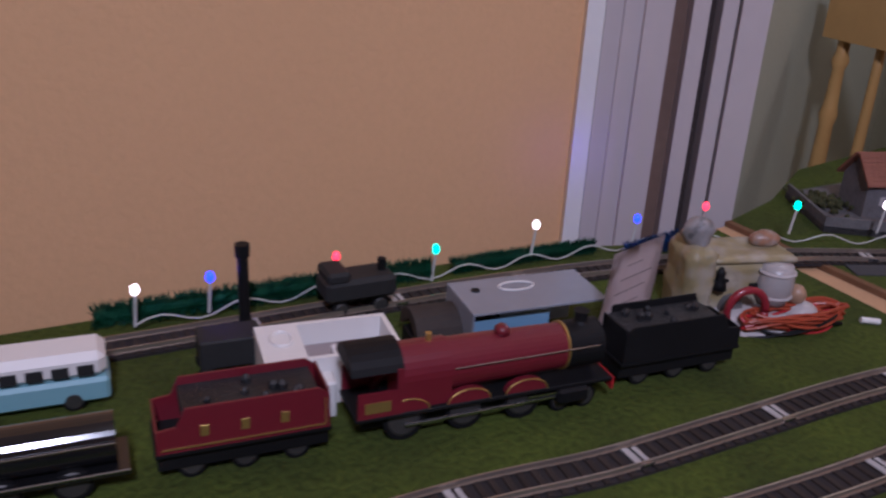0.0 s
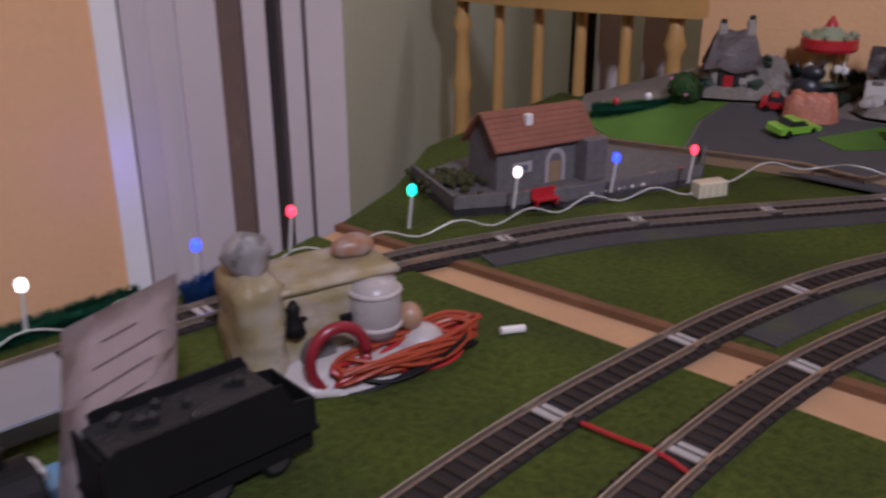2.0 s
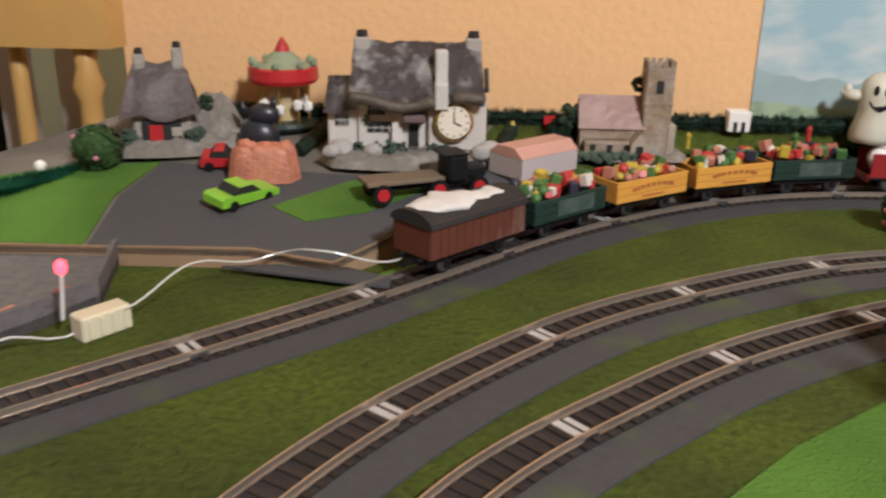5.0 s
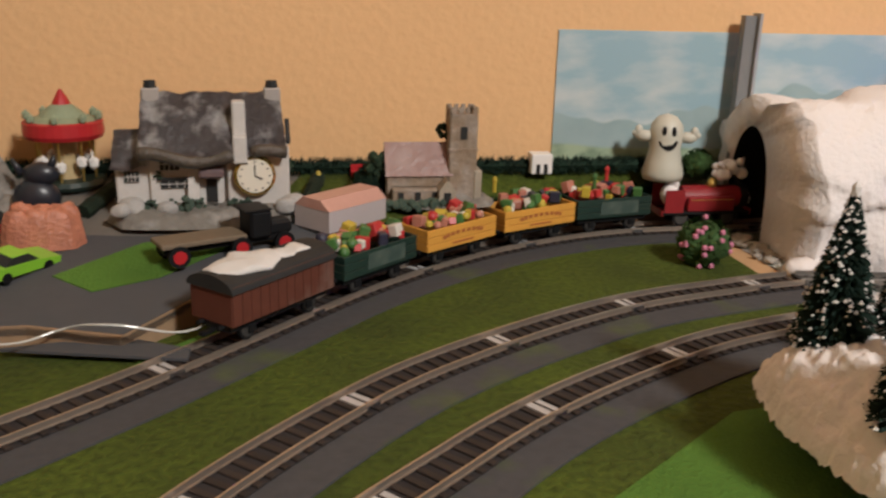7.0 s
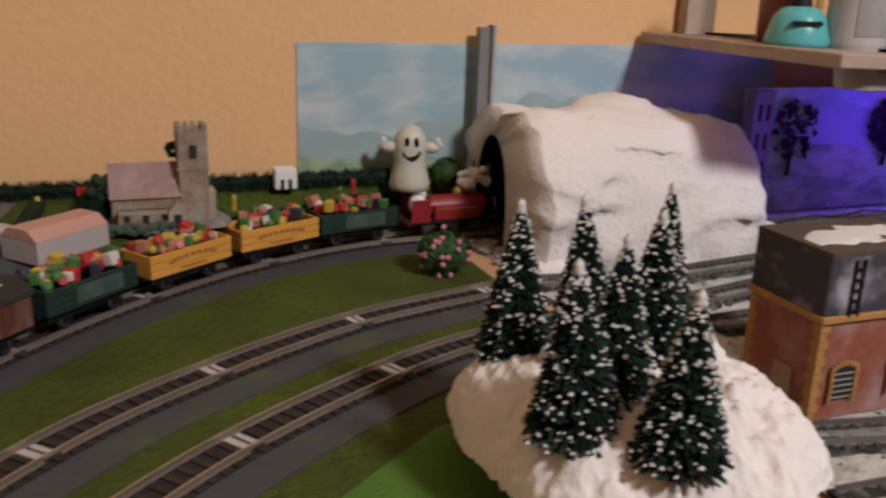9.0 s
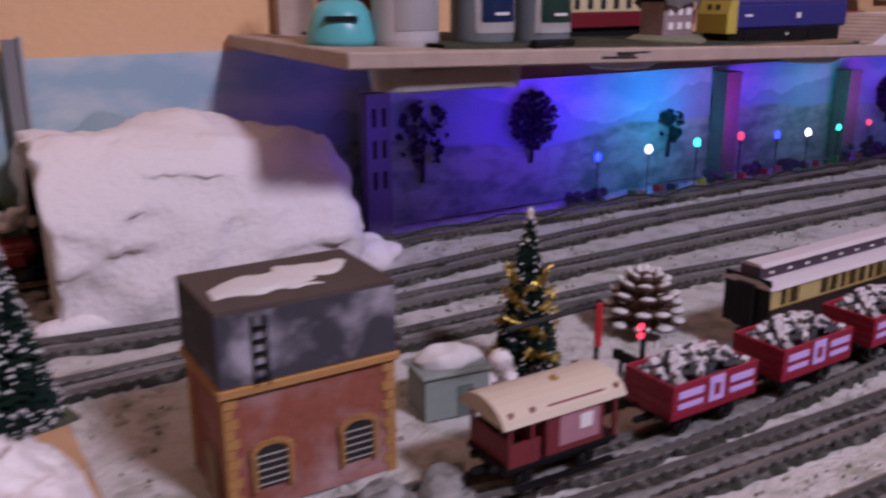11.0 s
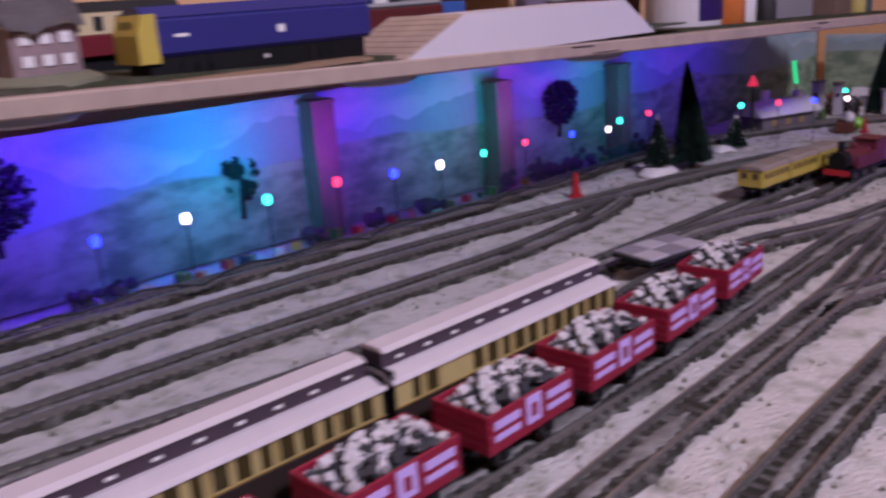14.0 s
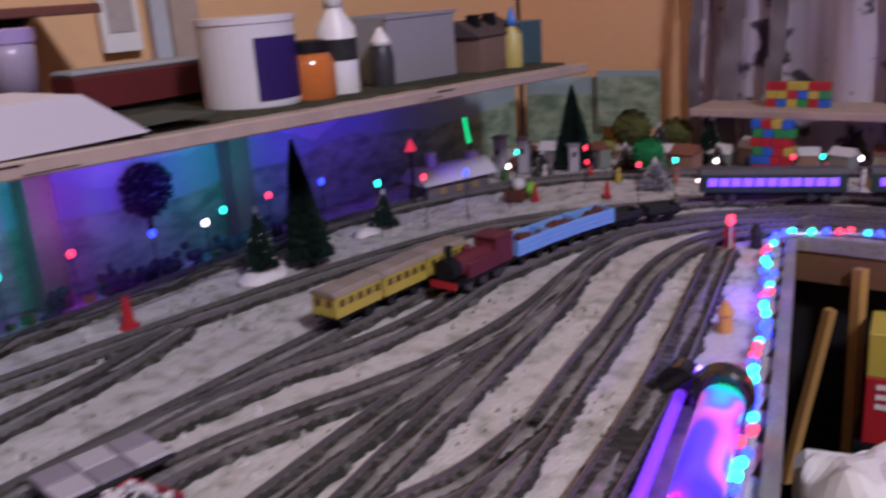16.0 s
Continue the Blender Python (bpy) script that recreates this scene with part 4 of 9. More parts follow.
tk = thing("tank_engine", pose(-0.628, -0.895, 0, 0, 0, ANG + 4), "dark tank engine standing by the wall", "locomotive")
wheels(tk, (-0.014, 0.014), 0.006)
part("tank", box(B(), 0, 0, 0.012, 0.05, 0.026, 0.016, 0.003), DARK, tk)
part("cab", box(B(), -0.016, 0, 0.026, 0.016, 0.025, 0.008, 0.002), DARK, tk)
part("chimney", rod(B(), (0.018, 0, 0.027), (0.018, 0, 0.036), 0.003, n=12), BLACK, tk)
ps = thing("signal_post", pose(-0.632, -0.975, 0), "tall thick black post standing on the grass", "post")
part("post", lathe(B(), [(0.0045, 0), (0.0036, 0.004), (0.0034, 0.055), (0.0046, 0.056), (0.0046, 0.064)]), BLACK, ps)
sc = thing("truck", pose(-0.6, -1.0, 0, 0, 0, ANG), "dark small wagon beside the post", "wagon")
wheels(sc, (-0.014, 0.014), 0.005)
part("body", box(B(), 0, 0, 0.008, 0.036, 0.022, 0.018, 0.001), DARK, sc)

# white station building shell
wb = thing("model_building", pose(-0.557, -0.959, 0, 0, 0, 72), "white plastic roofless model building with grey insides", "model building")
for s in (-1, 1):
    part("wall", box(B(), 0, s * 0.0205, 0, 0.078, 0.003, 0.030), SHOWWHITE, wb)
    part("wall", box(B(), s * 0.0375, 0, 0, 0.003, 0.038, 0.030), SHOWWHITE, wb)
part("tray", box(B(), 0, 0, 0.012, 0.071, 0.037, 0.004), material("grey-mauve plastic", (0.3, 0.25, 0.25), 0.5, vary=0.12, scale=40), wb)
part("ledge", box(B(), -0.026, 0, 0.0265, 0.022, 0.038, 0.0034), SHOWWHITE, wb)
bm = B()
tube(bm, [(-0.026 + 0.006 * math.cos(a), 0.004 + 0.0085 * math.sin(a), 0.0305) for a in [2 * math.pi * k / 20 for k in range(21)]], 0.0012)
part("ring", bm, SHOWWHITE, wb)
part("inner_box", box(B(), 0.016, -0.008, 0.016, 0.03, 0.014, 0.010, 0.001), SHOWWHITE, wb)
part("porch", box(B(), -0.012, -0.029, 0, 0.018, 0.014, 0.022, 0.001), SHOWWHITE, wb)

# clear display box with a small blue and white car
cb = thing("display_box", pose(-0.535, -0.826, 0, 0, 0, 73), "clear plastic display box with a small blue car", "box")
BLUECARD = material("pale blue card", (0.16, 0.30, 0.45), 0.5, vary=0.1, scale=30)
HAZE = material("hazy grey plastic", (0.46, 0.49, 0.56), 0.2, vary=0.1, scale=20, alpha=0.5)
part("back_card", box(B(), 0, 0.022, 0, 0.09, 0.0015, 0.034), HAZE, cb)
part("top_card", box(B(), 0, 0, 0.034, 0.092, 0.046, 0.0012), HAZE, cb)
part("side_card", box(B(), -0.0455, 0, 0, 0.0012, 0.045, 0.034), HAZE, cb)
part("front_card", box(B(), -0.02, -0.0225, 0, 0.05, 0.001, 0.03), BLUECARD, cb)
bm = B()
tube(bm, [(-0.004 + 0.012 * math.cos(a), 0.008 + 0.006 * math.sin(a), 0.0356) for a in [2 * math.pi * k / 20 for k in range(21)]], 0.0006)
part("printed_ring", bm, SHOWWHITE, cb)
car = thing("toy_car", pose(-0.498, -0.826, 0, 0, 0, 75), "small blue and white toy car", "toy car")
part("body", box(B(), 0, 0, 0.004, 0.04, 0.016, 0.010, 0.002), BLUECARD, car)
part("cabin", box(B(), 0, 0, 0.0175, 0.018, 0.014, 0.008, 0.0025), SHOWWHITE, car)
part("window", box(B(), 0, 0, 0.020, 0.014, 0.0146, 0.004), DARK, car)
part("plinth", box(B(), 0, 0, 0, 0.04, 0.02, 0.0045), DARK, car)
part("bodyshell", box(B(), 0, 0, 0.0135, 0.034, 0.0155, 0.004, 0.001), BLUECARD, car)

# leaning printed paper
foot, up, across = Vector((-0.480, -0.828, 0.001)), Vector((-0.003, 0.019, 0.075)), Vector((-0.009, 0.060, -0.003))


def on_paper(u, w, lift=0.0):
    """A point of the leaning sheet, u up it and w across it, with its slow buckle."""
    return foot + up * u + across * w + Vector((0.0016 * math.sin(u * 3 + w) + lift, 0, 0))


pp = B()
grid = [[pp.verts.new(on_paper(i / 8, k / 4)) for k in range(5)] for i in range(9)]
for a, b in zip(grid, grid[1:]):
    for k in range(4):
        pp.faces.new((a[k], a[k + 1], b[k + 1], b[k]))
bmesh.ops.solidify(pp, geom=pp.faces[:], thickness=0.0004)
PAPER = material("creased paper", (0.70, 0.62, 0.63), 0.8, vary=0.10, scale=40)
paper = thing("paper_sheet", pose(0, 0, 0), "creased printed paper sheet leaning among the engines", "paper")
part("sheet", pp, PAPER, paper, smooth=True)
INK = material("faint print", (0.26, 0.23, 0.25), 0.8, vary=0.1, scale=60)
for i in range(1, 9):
    u, w0, w1 = i / 9.4, 0.16 + 0.07 * (i % 3), 0.60 + 0.08 * ((i * 5) % 4)
    bm = B()
    pts = [(on_paper(u + o, w, 0.0006)) for w, o in ((w0, 0), (w1, 0), (w1, 0.009), (w0, 0.009))]
    bm.faces.new([bm.verts.new(p) for p in pts])
    bmesh.ops.solidify(bm, geom=bm.faces[:], thickness=0.0002)
    part("print_line", bm, INK, paper)

# bus
bus = thing("toy_bus", pose(-0.628, -1.118, 0, 0, 0, ANG), "pale blue and white single-deck toy bus", "bus")
BUSBLUE = material("pale bus blue", (0.22, 0.42, 0.48), 0.35, vary=0.08, scale=40)
part("lower_body", box(B(), 0, 0, 0.004, 0.11, 0.028, 0.014, 0.002), BUSBLUE, bus)
part("upper_body", box(B(), 0, 0, 0.018, 0.108, 0.027, 0.015, 0.004), SHOWWHITE, bus)
for k in range(8):
    for s in (-1, 1):
        part("window", box(B(), -0.044 + k * 0.0125, s * 0.0133, 0.0205, 0.0085, 0.001, 0.0065, 0.0003), DARK, bus)
wheels(bus, (-0.032, 0.036), 0.006, 0.0125)

# ceramic christmas castle ornament
GLAZE = material("cream glazed ceramic", (0.34, 0.28, 0.14), 0.45, vary=0.45, scale=60, second=(0.54, 0.49, 0.44), amount=0.52, bump=0.3, sharp=0.08)
CERASNOW = material("white glazed snow", (0.50, 0.46, 0.45), 0.4, vary=0.15, scale=80)
orn = thing("ceramic_ornament", pose(-0.492, -0.672, 0, 0, 0, 62) @ Matrix.Diagonal((1.02, 1, 0.95, 1)), "cream ceramic christmas castle ornament with a barrel and glazed snow", "ornament")


def modelled(bm, amount, cuts=8):
    """Gives a form the soft uneven surface of slip-cast ceramic."""
    bmesh.ops.subdivide_edges(bm, edges=[e for e in bm.edges if e.calc_length() > 0.009], cuts=cuts, use_grid_fill=True)
    for v in bm.verts:
        v.co += Vector((noise.noise(v.co * 70), noise.noise(v.co * 70 + Vector((9, 0, 0))), 0.6 * noise.noise(v.co * 70 + Vector((0, 9, 0))))) * amount + Vector((noise.noise(v.co * 240), noise.noise(v.co * 240 + Vector((9, 0, 0))), 0)) * amount * 0.4
        v.co.z = max(v.co.z, 0)
    return bm


part("wall", modelled(box(B(), 0.006, 0, 0, 0.060, 0.038, 0.048, 0.004), 0.0016), GLAZE, orn, smooth=True)
part("parapet", modelled(box(B(), 0.008, -0.001, 0.045, 0.062, 0.040, 0.006, 0.0025), 0.0018), GLAZE, orn, smooth=True)
part("tower", modelled(box(B(), -0.030, -0.003, 0, 0.022, 0.040, 0.058, 0.005), 0.0020), GLAZE, orn, smooth=True)
part("seated_ornament", modelled(ball(B(), (-0.031, -0.008, 0.066), 0.0115, (1.05, 0.85, 1.15), 3), 0.0042, 1), material("grey and white glaze", (0.34, 0.32, 0.32), 0.5, vary=0.25, scale=70, second=(0.03, 0.03, 0.03), amount=0.55, sharp=0.03), orn, "grey, white and black glazed shape", True)
barrel = part("barrel", lathe(B(), [(0.0095, 0.016), (0.0118, 0.022), (0.0124, 0.031), (0.0118, 0.040), (0.0100, 0.046), (0.001, 0.047)], (0.024, -0.0205, 0), 24), material("grey-white barrel glaze", (0.40, 0.37, 0.36), 0.35, vary=0.2, scale=90), orn, "grey-white barrel", True)
for z, r in ((0.0215, 0.0120), (0.0395, 0.0120)):
    part("hoop", lathe(B(), [(r, z), (r + 0.0008, z + 0.0006), (r + 0.0008, z + 0.0018), (r, z + 0.0024)], (0.024, -0.0205, 0), 24), CERASNOW, barrel)
part("snow_base", modelled(ball(B(), (0.006, -0.016, 0), 0.018, (2.3, 1.45, 0.75), 4), 0.0036, 1), CERASNOW, orn, "white glazed snow", True)
part("snow_lump", modelled(ball(B(), (0.046, -0.024, 0.006), 0.0115, (1.1, 1, 0.95), 3), 0.0012, 1), CERASNOW, orn, "white glazed snow", True)
part("snow_lump", modelled(ball(B(), (0.041, -0.022, 0.022), 0.0068, (1, 1, 1.15), 3), 0.0008, 1), material("orange-brown glaze", (0.42, 0.26, 0.16), 0.4, vary=0.3, scale=120), orn, "orange-brown glazed knob", True)
part("roof_ornament", modelled(ball(B(), (0.024, 0.002, 0.056), 0.0075, (1.5, 0.9, 0.85), 3), 0.0016, 1), material("brown and grey glaze", (0.32, 0.17, 0.10), 0.4, vary=0.3, scale=80, second=(0.42, 0.40, 0.39), amount=0.5, sharp=0.05), orn, "brown and grey glazed shape", True)
part("slit_window", box(B(), 0.010, -0.0200, 0.026, 0.008, 0.002, 0.005, 0.0006), BLACK, orn)
part("archway", prism(B(), [(-0.006 + 0.0085 * math.cos(a), 0.010 + 0.013 * math.sin(a)) for a in [math.pi * k / 12 for k in range(13)]] + [(-0.0145, 0.001), (0.0025, 0.001)], -0.0235, -0.0190, "y"), material("dim grey hollow", (0.14, 0.13, 0.13), 0.7, vary=0.3, scale=90), orn, "grey hollow of the arch")

wh = thing("red_hoop", pose(-0.463, -0.690, 0.016, 0, 0, 62), "dark red ring leaning on the ceramic ornament", "ring")
bm = B()
tube(bm, [(0.014 * math.cos(a), -0.002, 0.016 * math.sin(a)) for a in [2 * math.pi * k / 24 for k in range(25)]], 0.0028, 8)
part("ring", bm, material("dark red glaze", (0.25, 0.02, 0.03), 0.3, vary=0.15, scale=40), wh, smooth=True)
arch = thing("ornament_statuette", pose(-0.482, -0.696, 0.026, 0, 0, 62), "dark little statuette in front of the ornament wall", "ornament")
bm = B()
lathe(bm, [(0.0055, 0), (0.0045, 0.004), (0.0028, 0.009), (0.0034, 0.012), (0.0012, 0.016)], n=12)
box(bm, 0, 0, 0.005, 0.013, 0.003, 0.002, 0.0008)
part("figure", bm, BLACK, arch, smooth=True)
# coil of orange wires
wc = thing("wire_coil", pose(-0.446, -0.655, 0, 0, 0, 70), "tangled coil of orange, red and black wires", "cable")
rng = random.Random(5)
WIREORANGE = material("orange wire", (0.34, 0.055, 0.02), 0.4, vary=0.1, scale=50)
for k in range(14):
    bm = B()
    w, h, z = rng.uniform(0.030, 0.045), rng.uniform(0.006, 0.014), rng.uniform(0.002, 0.012)
    ph = rng.uniform(-0.4, 0.4)
    tube(bm, [(w * math.cos(a) + rng.uniform(-0.001, 0.001), h * math.sin(a + ph), z + 0.004 * math.sin(2 * a + k)) for a in [2 * math.pi * j / 24 for j in range(25)]], 0.0011, 6)
    part("wire", bm, (WIREORANGE, RED, BLACK)[(0, 0, 1, 0, 2)[k % 5]], wc)
part("plug", rod(B(), (0.055, -0.004, 0.003), (0.068, -0.008, 0.002), 0.0022, n=8), SHOWWHITE, wc, "small white plug")
rw = thing("track_wire", pose(0, 0, 0), "short red wire between the two tracks", "cable")
part("wire", tube(B(), [(q.x, q.y, 0.004) for q, d in curve([(-0.353, -0.665), (-0.334, -0.668), (-0.317, -0.670), (-0.301, -0.678)], 0.004)], 0.0011), RED, rw)

# white rail joiners
JOIN = material("white-painted joiner", (0.42, 0.40, 0.39), 0.6, vary=0.15, scale=60)
for pts in (OUTER, MID, INNER):
    pl = curve(pts, 0.006)
    for k in range(14, len(pl) - 6, 17):
        q, d = pl[k]
        th = thing("rail_joiner", pose(q.x, q.y, 0, 0, 0, math.degrees(math.atan2(d.y, d.x))), "pale power clip across the rails", "rail joiner", "rail joiners")
        part("plate", box(B(), 0, 0, 0.0028, 0.004, 0.014, 0.0008), JOIN, th)
        part("plate", box(B(), 0.0055, 0, 0.0028, 0.003, 0.013, 0.0007), JOIN, th)
        for s in (-1, 1):
            part("fishplate", box(B(), 0.002, s * 0.0098, 0.003, 0.009, 0.0012, 0.0022), CHROME, th)

# ---- stone hut with yard ----
hut = thing("stone_hut", pose(-0.529, -0.357, 0.006, 0, 0, 62) @ Matrix.Diagonal((0.79, 0.86, 0.82, 1)), "grey card stone hut with brown tiled roof and arched door", "model building")
part("wall", box(B(), 0, -0.022, 0, 0.108, 0.0015, 0.040), GREYSTONE, hut)
part("wall", box(B(), 0, 0.022, 0, 0.108, 0.0015, 0.040), GREYSTONE, hut)
for s in (-1, 1):
    part("gable", prism(B(), [(-0.0228, 0), (0.0228, 0), (0.0228, 0.040), (0, 0.066), (-0.0228, 0.040)], s * 0.0545 - 0.0008, s * 0.0545 + 0.0008), GREYSTONE, hut)
    rf = part("roof_slope", box(B(), 0, 0, 0, 0.122, 0.041, 0.002), ROOFRED, hut, "brown tiled roof slope")
    rf.matrix_basis = pose(0, s * 0.0145, 0.0525, -s * 49, 0, 0)
    for k in range(7):
        c = part("tile_course", box(B(), 0, s * (-0.017 + k * 0.0056), 0.002, 0.122, 0.0050, 0.0006), ROOFRED, hut)
        c.matrix_basis = rf.matrix_basis
part("chimney", box(B(), -0.012, -0.012, 0.055, 0.008, 0.006, 0.011, 0.0005), SHOWWHITE, hut, "small white roof label block")
DOORW = material("tan door board", (0.32, 0.22, 0.12), 0.7, vary=0.2, scale=80)
PALE = material("pale stone dressing", (0.42, 0.39, 0.38), 0.8, vary=0.2, scale=90)
part("door", box(B(), 0.014, -0.0232, 0.0, 0.013, 0.001, 0.020), DOORW, hut)
for k in range(13):
    a = math.pi * k / 12
    part("arch_stone", box(B(), 0.014 + 0.010 * math.cos(a), -0.0235, 0.017 + 0.011 * math.sin(a), 0.0045, 0.0015, 0.0045, 0.0004), PALE, hut)
for s in (-1, 1):
    for k in range(4):
        part("arch_stone", box(B(), 0.014 + s * 0.010, -0.0235, k * 0.0045, 0.0045, 0.0015, 0.0042, 0.0004), PALE, hut)
part("window_board", box(B(), -0.026, -0.0233, 0.014, 0.022, 0.001, 0.010), PALE, hut)
part("window", box(B(), -0.026, -0.0240, 0.0155, 0.012, 0.0006, 0.006), material("blue-grey pane", (0.12, 0.14, 0.18), 0.2, vary=0.1, scale=40), hut)
part("porch_block", box(B(), 0.052, -0.030, 0, 0.026, 0.020, 0.040, 0.0006), GREYSTONE, hut)
yard = thing("hut_yard", pose(0, 0, 0), "grey yard platform with low walls before the hut", "model platform")
YARD = [(-0.612, -0.402), (-0.538, -0.458), (-0.480, -0.400), (-0.410, -0.283), (-0.424, -0.222), (-0.50, -0.20), (-0.60, -0.32)]
part("slab", sheet(B(), YARD, -0.001, 0.006), GREYSTONE, yard)
for a, b in zip(YARD, YARD[1:5]):
    part("low_wall", slab(B(), a, b, 0.003, 0.0, 0.015), GREYSTONE, yard)
for k, (x, y) in enumerate(((-0.505, -0.415), (-0.455, -0.345), (-0.44, -0.32), (-0.425, -0.295))):
    part("crate", box(B(), 0, 0, 0, 0.014, 0.006, 0.007, 0.0006, pose(x, y, 0.006, 0, 0, 55 + 9 * k)), (GIFTS[0], GIFTS[3], GIFTS[4], GIFTS[0])[k], yard)
rng = random.Random(2)
bm = B()
for k in range(26):
    ball(bm, (-0.47 + 0.03 * k / 26 + rng.uniform(-0.004, 0.004), -0.38 + 0.055 * k / 26 + rng.uniform(-0.004, 0.004), 0.008), rng.uniform(0.001, 0.0018), sub=1)
part("white_beads", bm, SHOWWHITE, yard)
bm = B()
for k in range(120):
    ball(bm, (-0.573 + rng.gauss(0, 0.012), -0.405 + rng.gauss(0, 0.012), 0.007 + rng.uniform(0, 0.006)), rng.uniform(0.0015, 0.0035), sub=1)
sh = part("shrubs", bm, material("brown-green scatter", (0.06, 0.06, 0.025), 0.9, vary=0.4, scale=120), yard)
sh["kind"] = "stuff"

yb = thing("yard_bench", pose(-0.487, -0.414, 0.006, 0, 0, 58), "little pink-red bench in the hut yard", "bench")
part("seat", box(B(), 0, 0, 0.004, 0.020, 0.007, 0.0015), RED, yb)
part("backrest", box(B(), 0, 0.0035, 0.0055, 0.020, 0.001, 0.007), RED, yb)
for sx in (-1, 1):
    part("leg", box(B(), sx * 0.008, 0, 0, 0.0012, 0.006, 0.0042), RED, yb)

# ---- village terrace ----
def vz(y):
    return 0.012 + (y + 0.22) * 0.15


def sloped(bm, outline, lift, drop):
    hi = [bm.verts.new((x, y, vz(y) + lift)) for x, y in outline]
    lo = [bm.verts.new((x, y, vz(y) + lift - drop)) for x, y in outline]
    bm.faces.new(hi)
    bm.faces.new(lo[::-1])
    for i in range(len(outline)):
        j = (i + 1) % len(outline)
        bm.faces.new((lo[i], lo[j], hi[j], hi[i]))
    bmesh.ops.recalc_face_normals(bm, faces=bm.faces[:])
    bmesh.ops.triangulate(bm, faces=bm.faces[:])
    return bm


EDGE = [(-0.560, -0.195), (-0.513, -0.228), (-0.43, -0.226), (-0.346, -0.224), (-0.297, -0.238), (-0.255, -0.19), (-0.228, -0.168), (-0.165, -0.133)]
ter = thing("village_terrace", pose(0, 0, 0), "raised village board with grey roads, green mats and raw card edge", "baseboard", kind="structure")
part("terrace", sloped(B(), EDGE + [(-0.165, -0.006), (-0.50, -0.006), (-0.58, -0.12)], 0, 0.004), material("grey-brown village ground", (0.17, 0.15, 0.13), 0.9, vary=0.25, scale=30, bump=0.4), ter)
bm = B()
for (a, b) in zip(EDGE, EDGE[1:]):
    v = [bm.verts.new(p) for p in ((*a, -0.001), (*b, -0.001), (*b, vz(b[1]) + 0.0012), (*a, vz(a[1]) + 0.0012))]
    w = [bm.verts.new(u.co + Vector((0.001, 0.0025, 0))) for u in v]
    for f in ((v[0], v[1], v[2], v[3]), (w[3], w[2], w[1], w[0]), (v[3], v[2], w[2], w[3]), (v[0], w[0], w[1], v[1])):
        bm.faces.new(f)
bmesh.ops.recalc_face_normals(bm, faces=bm.faces[:])
part("card_edge", bm, CARD, ter, "raw brown corrugated card edge")
EAST = [(-0.165, -0.133, 0.025), (-0.113, -0.092, 0.024), (-0.06, -0.056, 0.022), (-0.01, -0.038, 0.021), (0.05, -0.018, 0.022), (0.108, -0.012, 0.025)]
bm = B()
hi = [bm.verts.new(p) for p in EAST]
back = [bm.verts.new((x, -0.005, 0.0445)) for x, y, z in EAST]
foot = [bm.verts.new((x, y, -0.001)) for x, y, z in EAST]
for k in range(5):
    bm.faces.new((hi[k], hi[k + 1], back[k + 1], back[k])).material_index = 0
    bm.faces.new((foot[k], foot[k + 1], hi[k + 1], hi[k])).material_index = 1
part("green_bank", bm, [GRASS, CARD], ter, "green bank with card face along the track")
part("road", sloped(B(), [(-0.441, -0.2255), (-0.447, -0.16), (-0.436, -0.104), (-0.30, -0.118), (-0.19, -0.098), (-0.1655, -0.112), (-0.1655, -0.1315), (-0.228, -0.166), (-0.255, -0.188), (-0.297, -0.2355), (-0.346, -0.2225)], 0.0012, 0.0008), TARMAC, ter, "grey card road")
part("green_mat", sloped(B(), [(-0.555, -0.190), (-0.513, -0.2255), (-0.443, -0.2255), (-0.450, -0.16), (-0.438, -0.104), (-0.50, -0.118), (-0.55, -0.14)], 0.0016, 0.0010), BRIGHTGRASS, ter, "bright green grass mat")
part("green_mat", sloped(B(), [(-0.345, -0.170), (-0.32, -0.190), (-0.285, -0.175), (-0.245, -0.135), (-0.30, -0.128)], 0.0020, 0.0006), BRIGHTGRASS, ter, "bright green grass mat")
part("green_mat", sloped(B(), [(-0.215, -0.05), (-0.166, -0.075), (-0.166, -0.008), (-0.20, -0.008)], 0.0016, 0.0010), GRASS, ter, "green grass mat")
part("green_patch", sheet(B(), [(-0.30, -0.275), (-0.25, -0.235), (-0.2, -0.185), (-0.225, -0.178), (-0.285, -0.245)], 0.0, 0.0012), BRIGHTGRASS, ter, "bright green grass mat")
part("road_flap", sheet(B(), [(-0.36, -0.235), (-0.262, -0.258), (-0.262, -0.245), (-0.30, -0.225)], 0.004, 0.0055), TARMAC, ter, "loose grey card flap")
bm = B()
rng = random.Random(21)
for k in range(14):
    x, y = -0.06 + rng.uniform(-0.08, 0.08), -0.40 + rng.uniform(-0.06, 0.08)
part("green_mat", sheet(B(), [(-0.16, -0.465), (-0.09, -0.395), (-0.01, -0.335), (0.03, -0.33), (0.03, -0.42), (-0.02, -0.46), (-0.07, -0.51), (-0.13, -0.53)], 0.0, 0.0012), BRIGHTGRASS, ter, "bright green grass mat inside the curve")

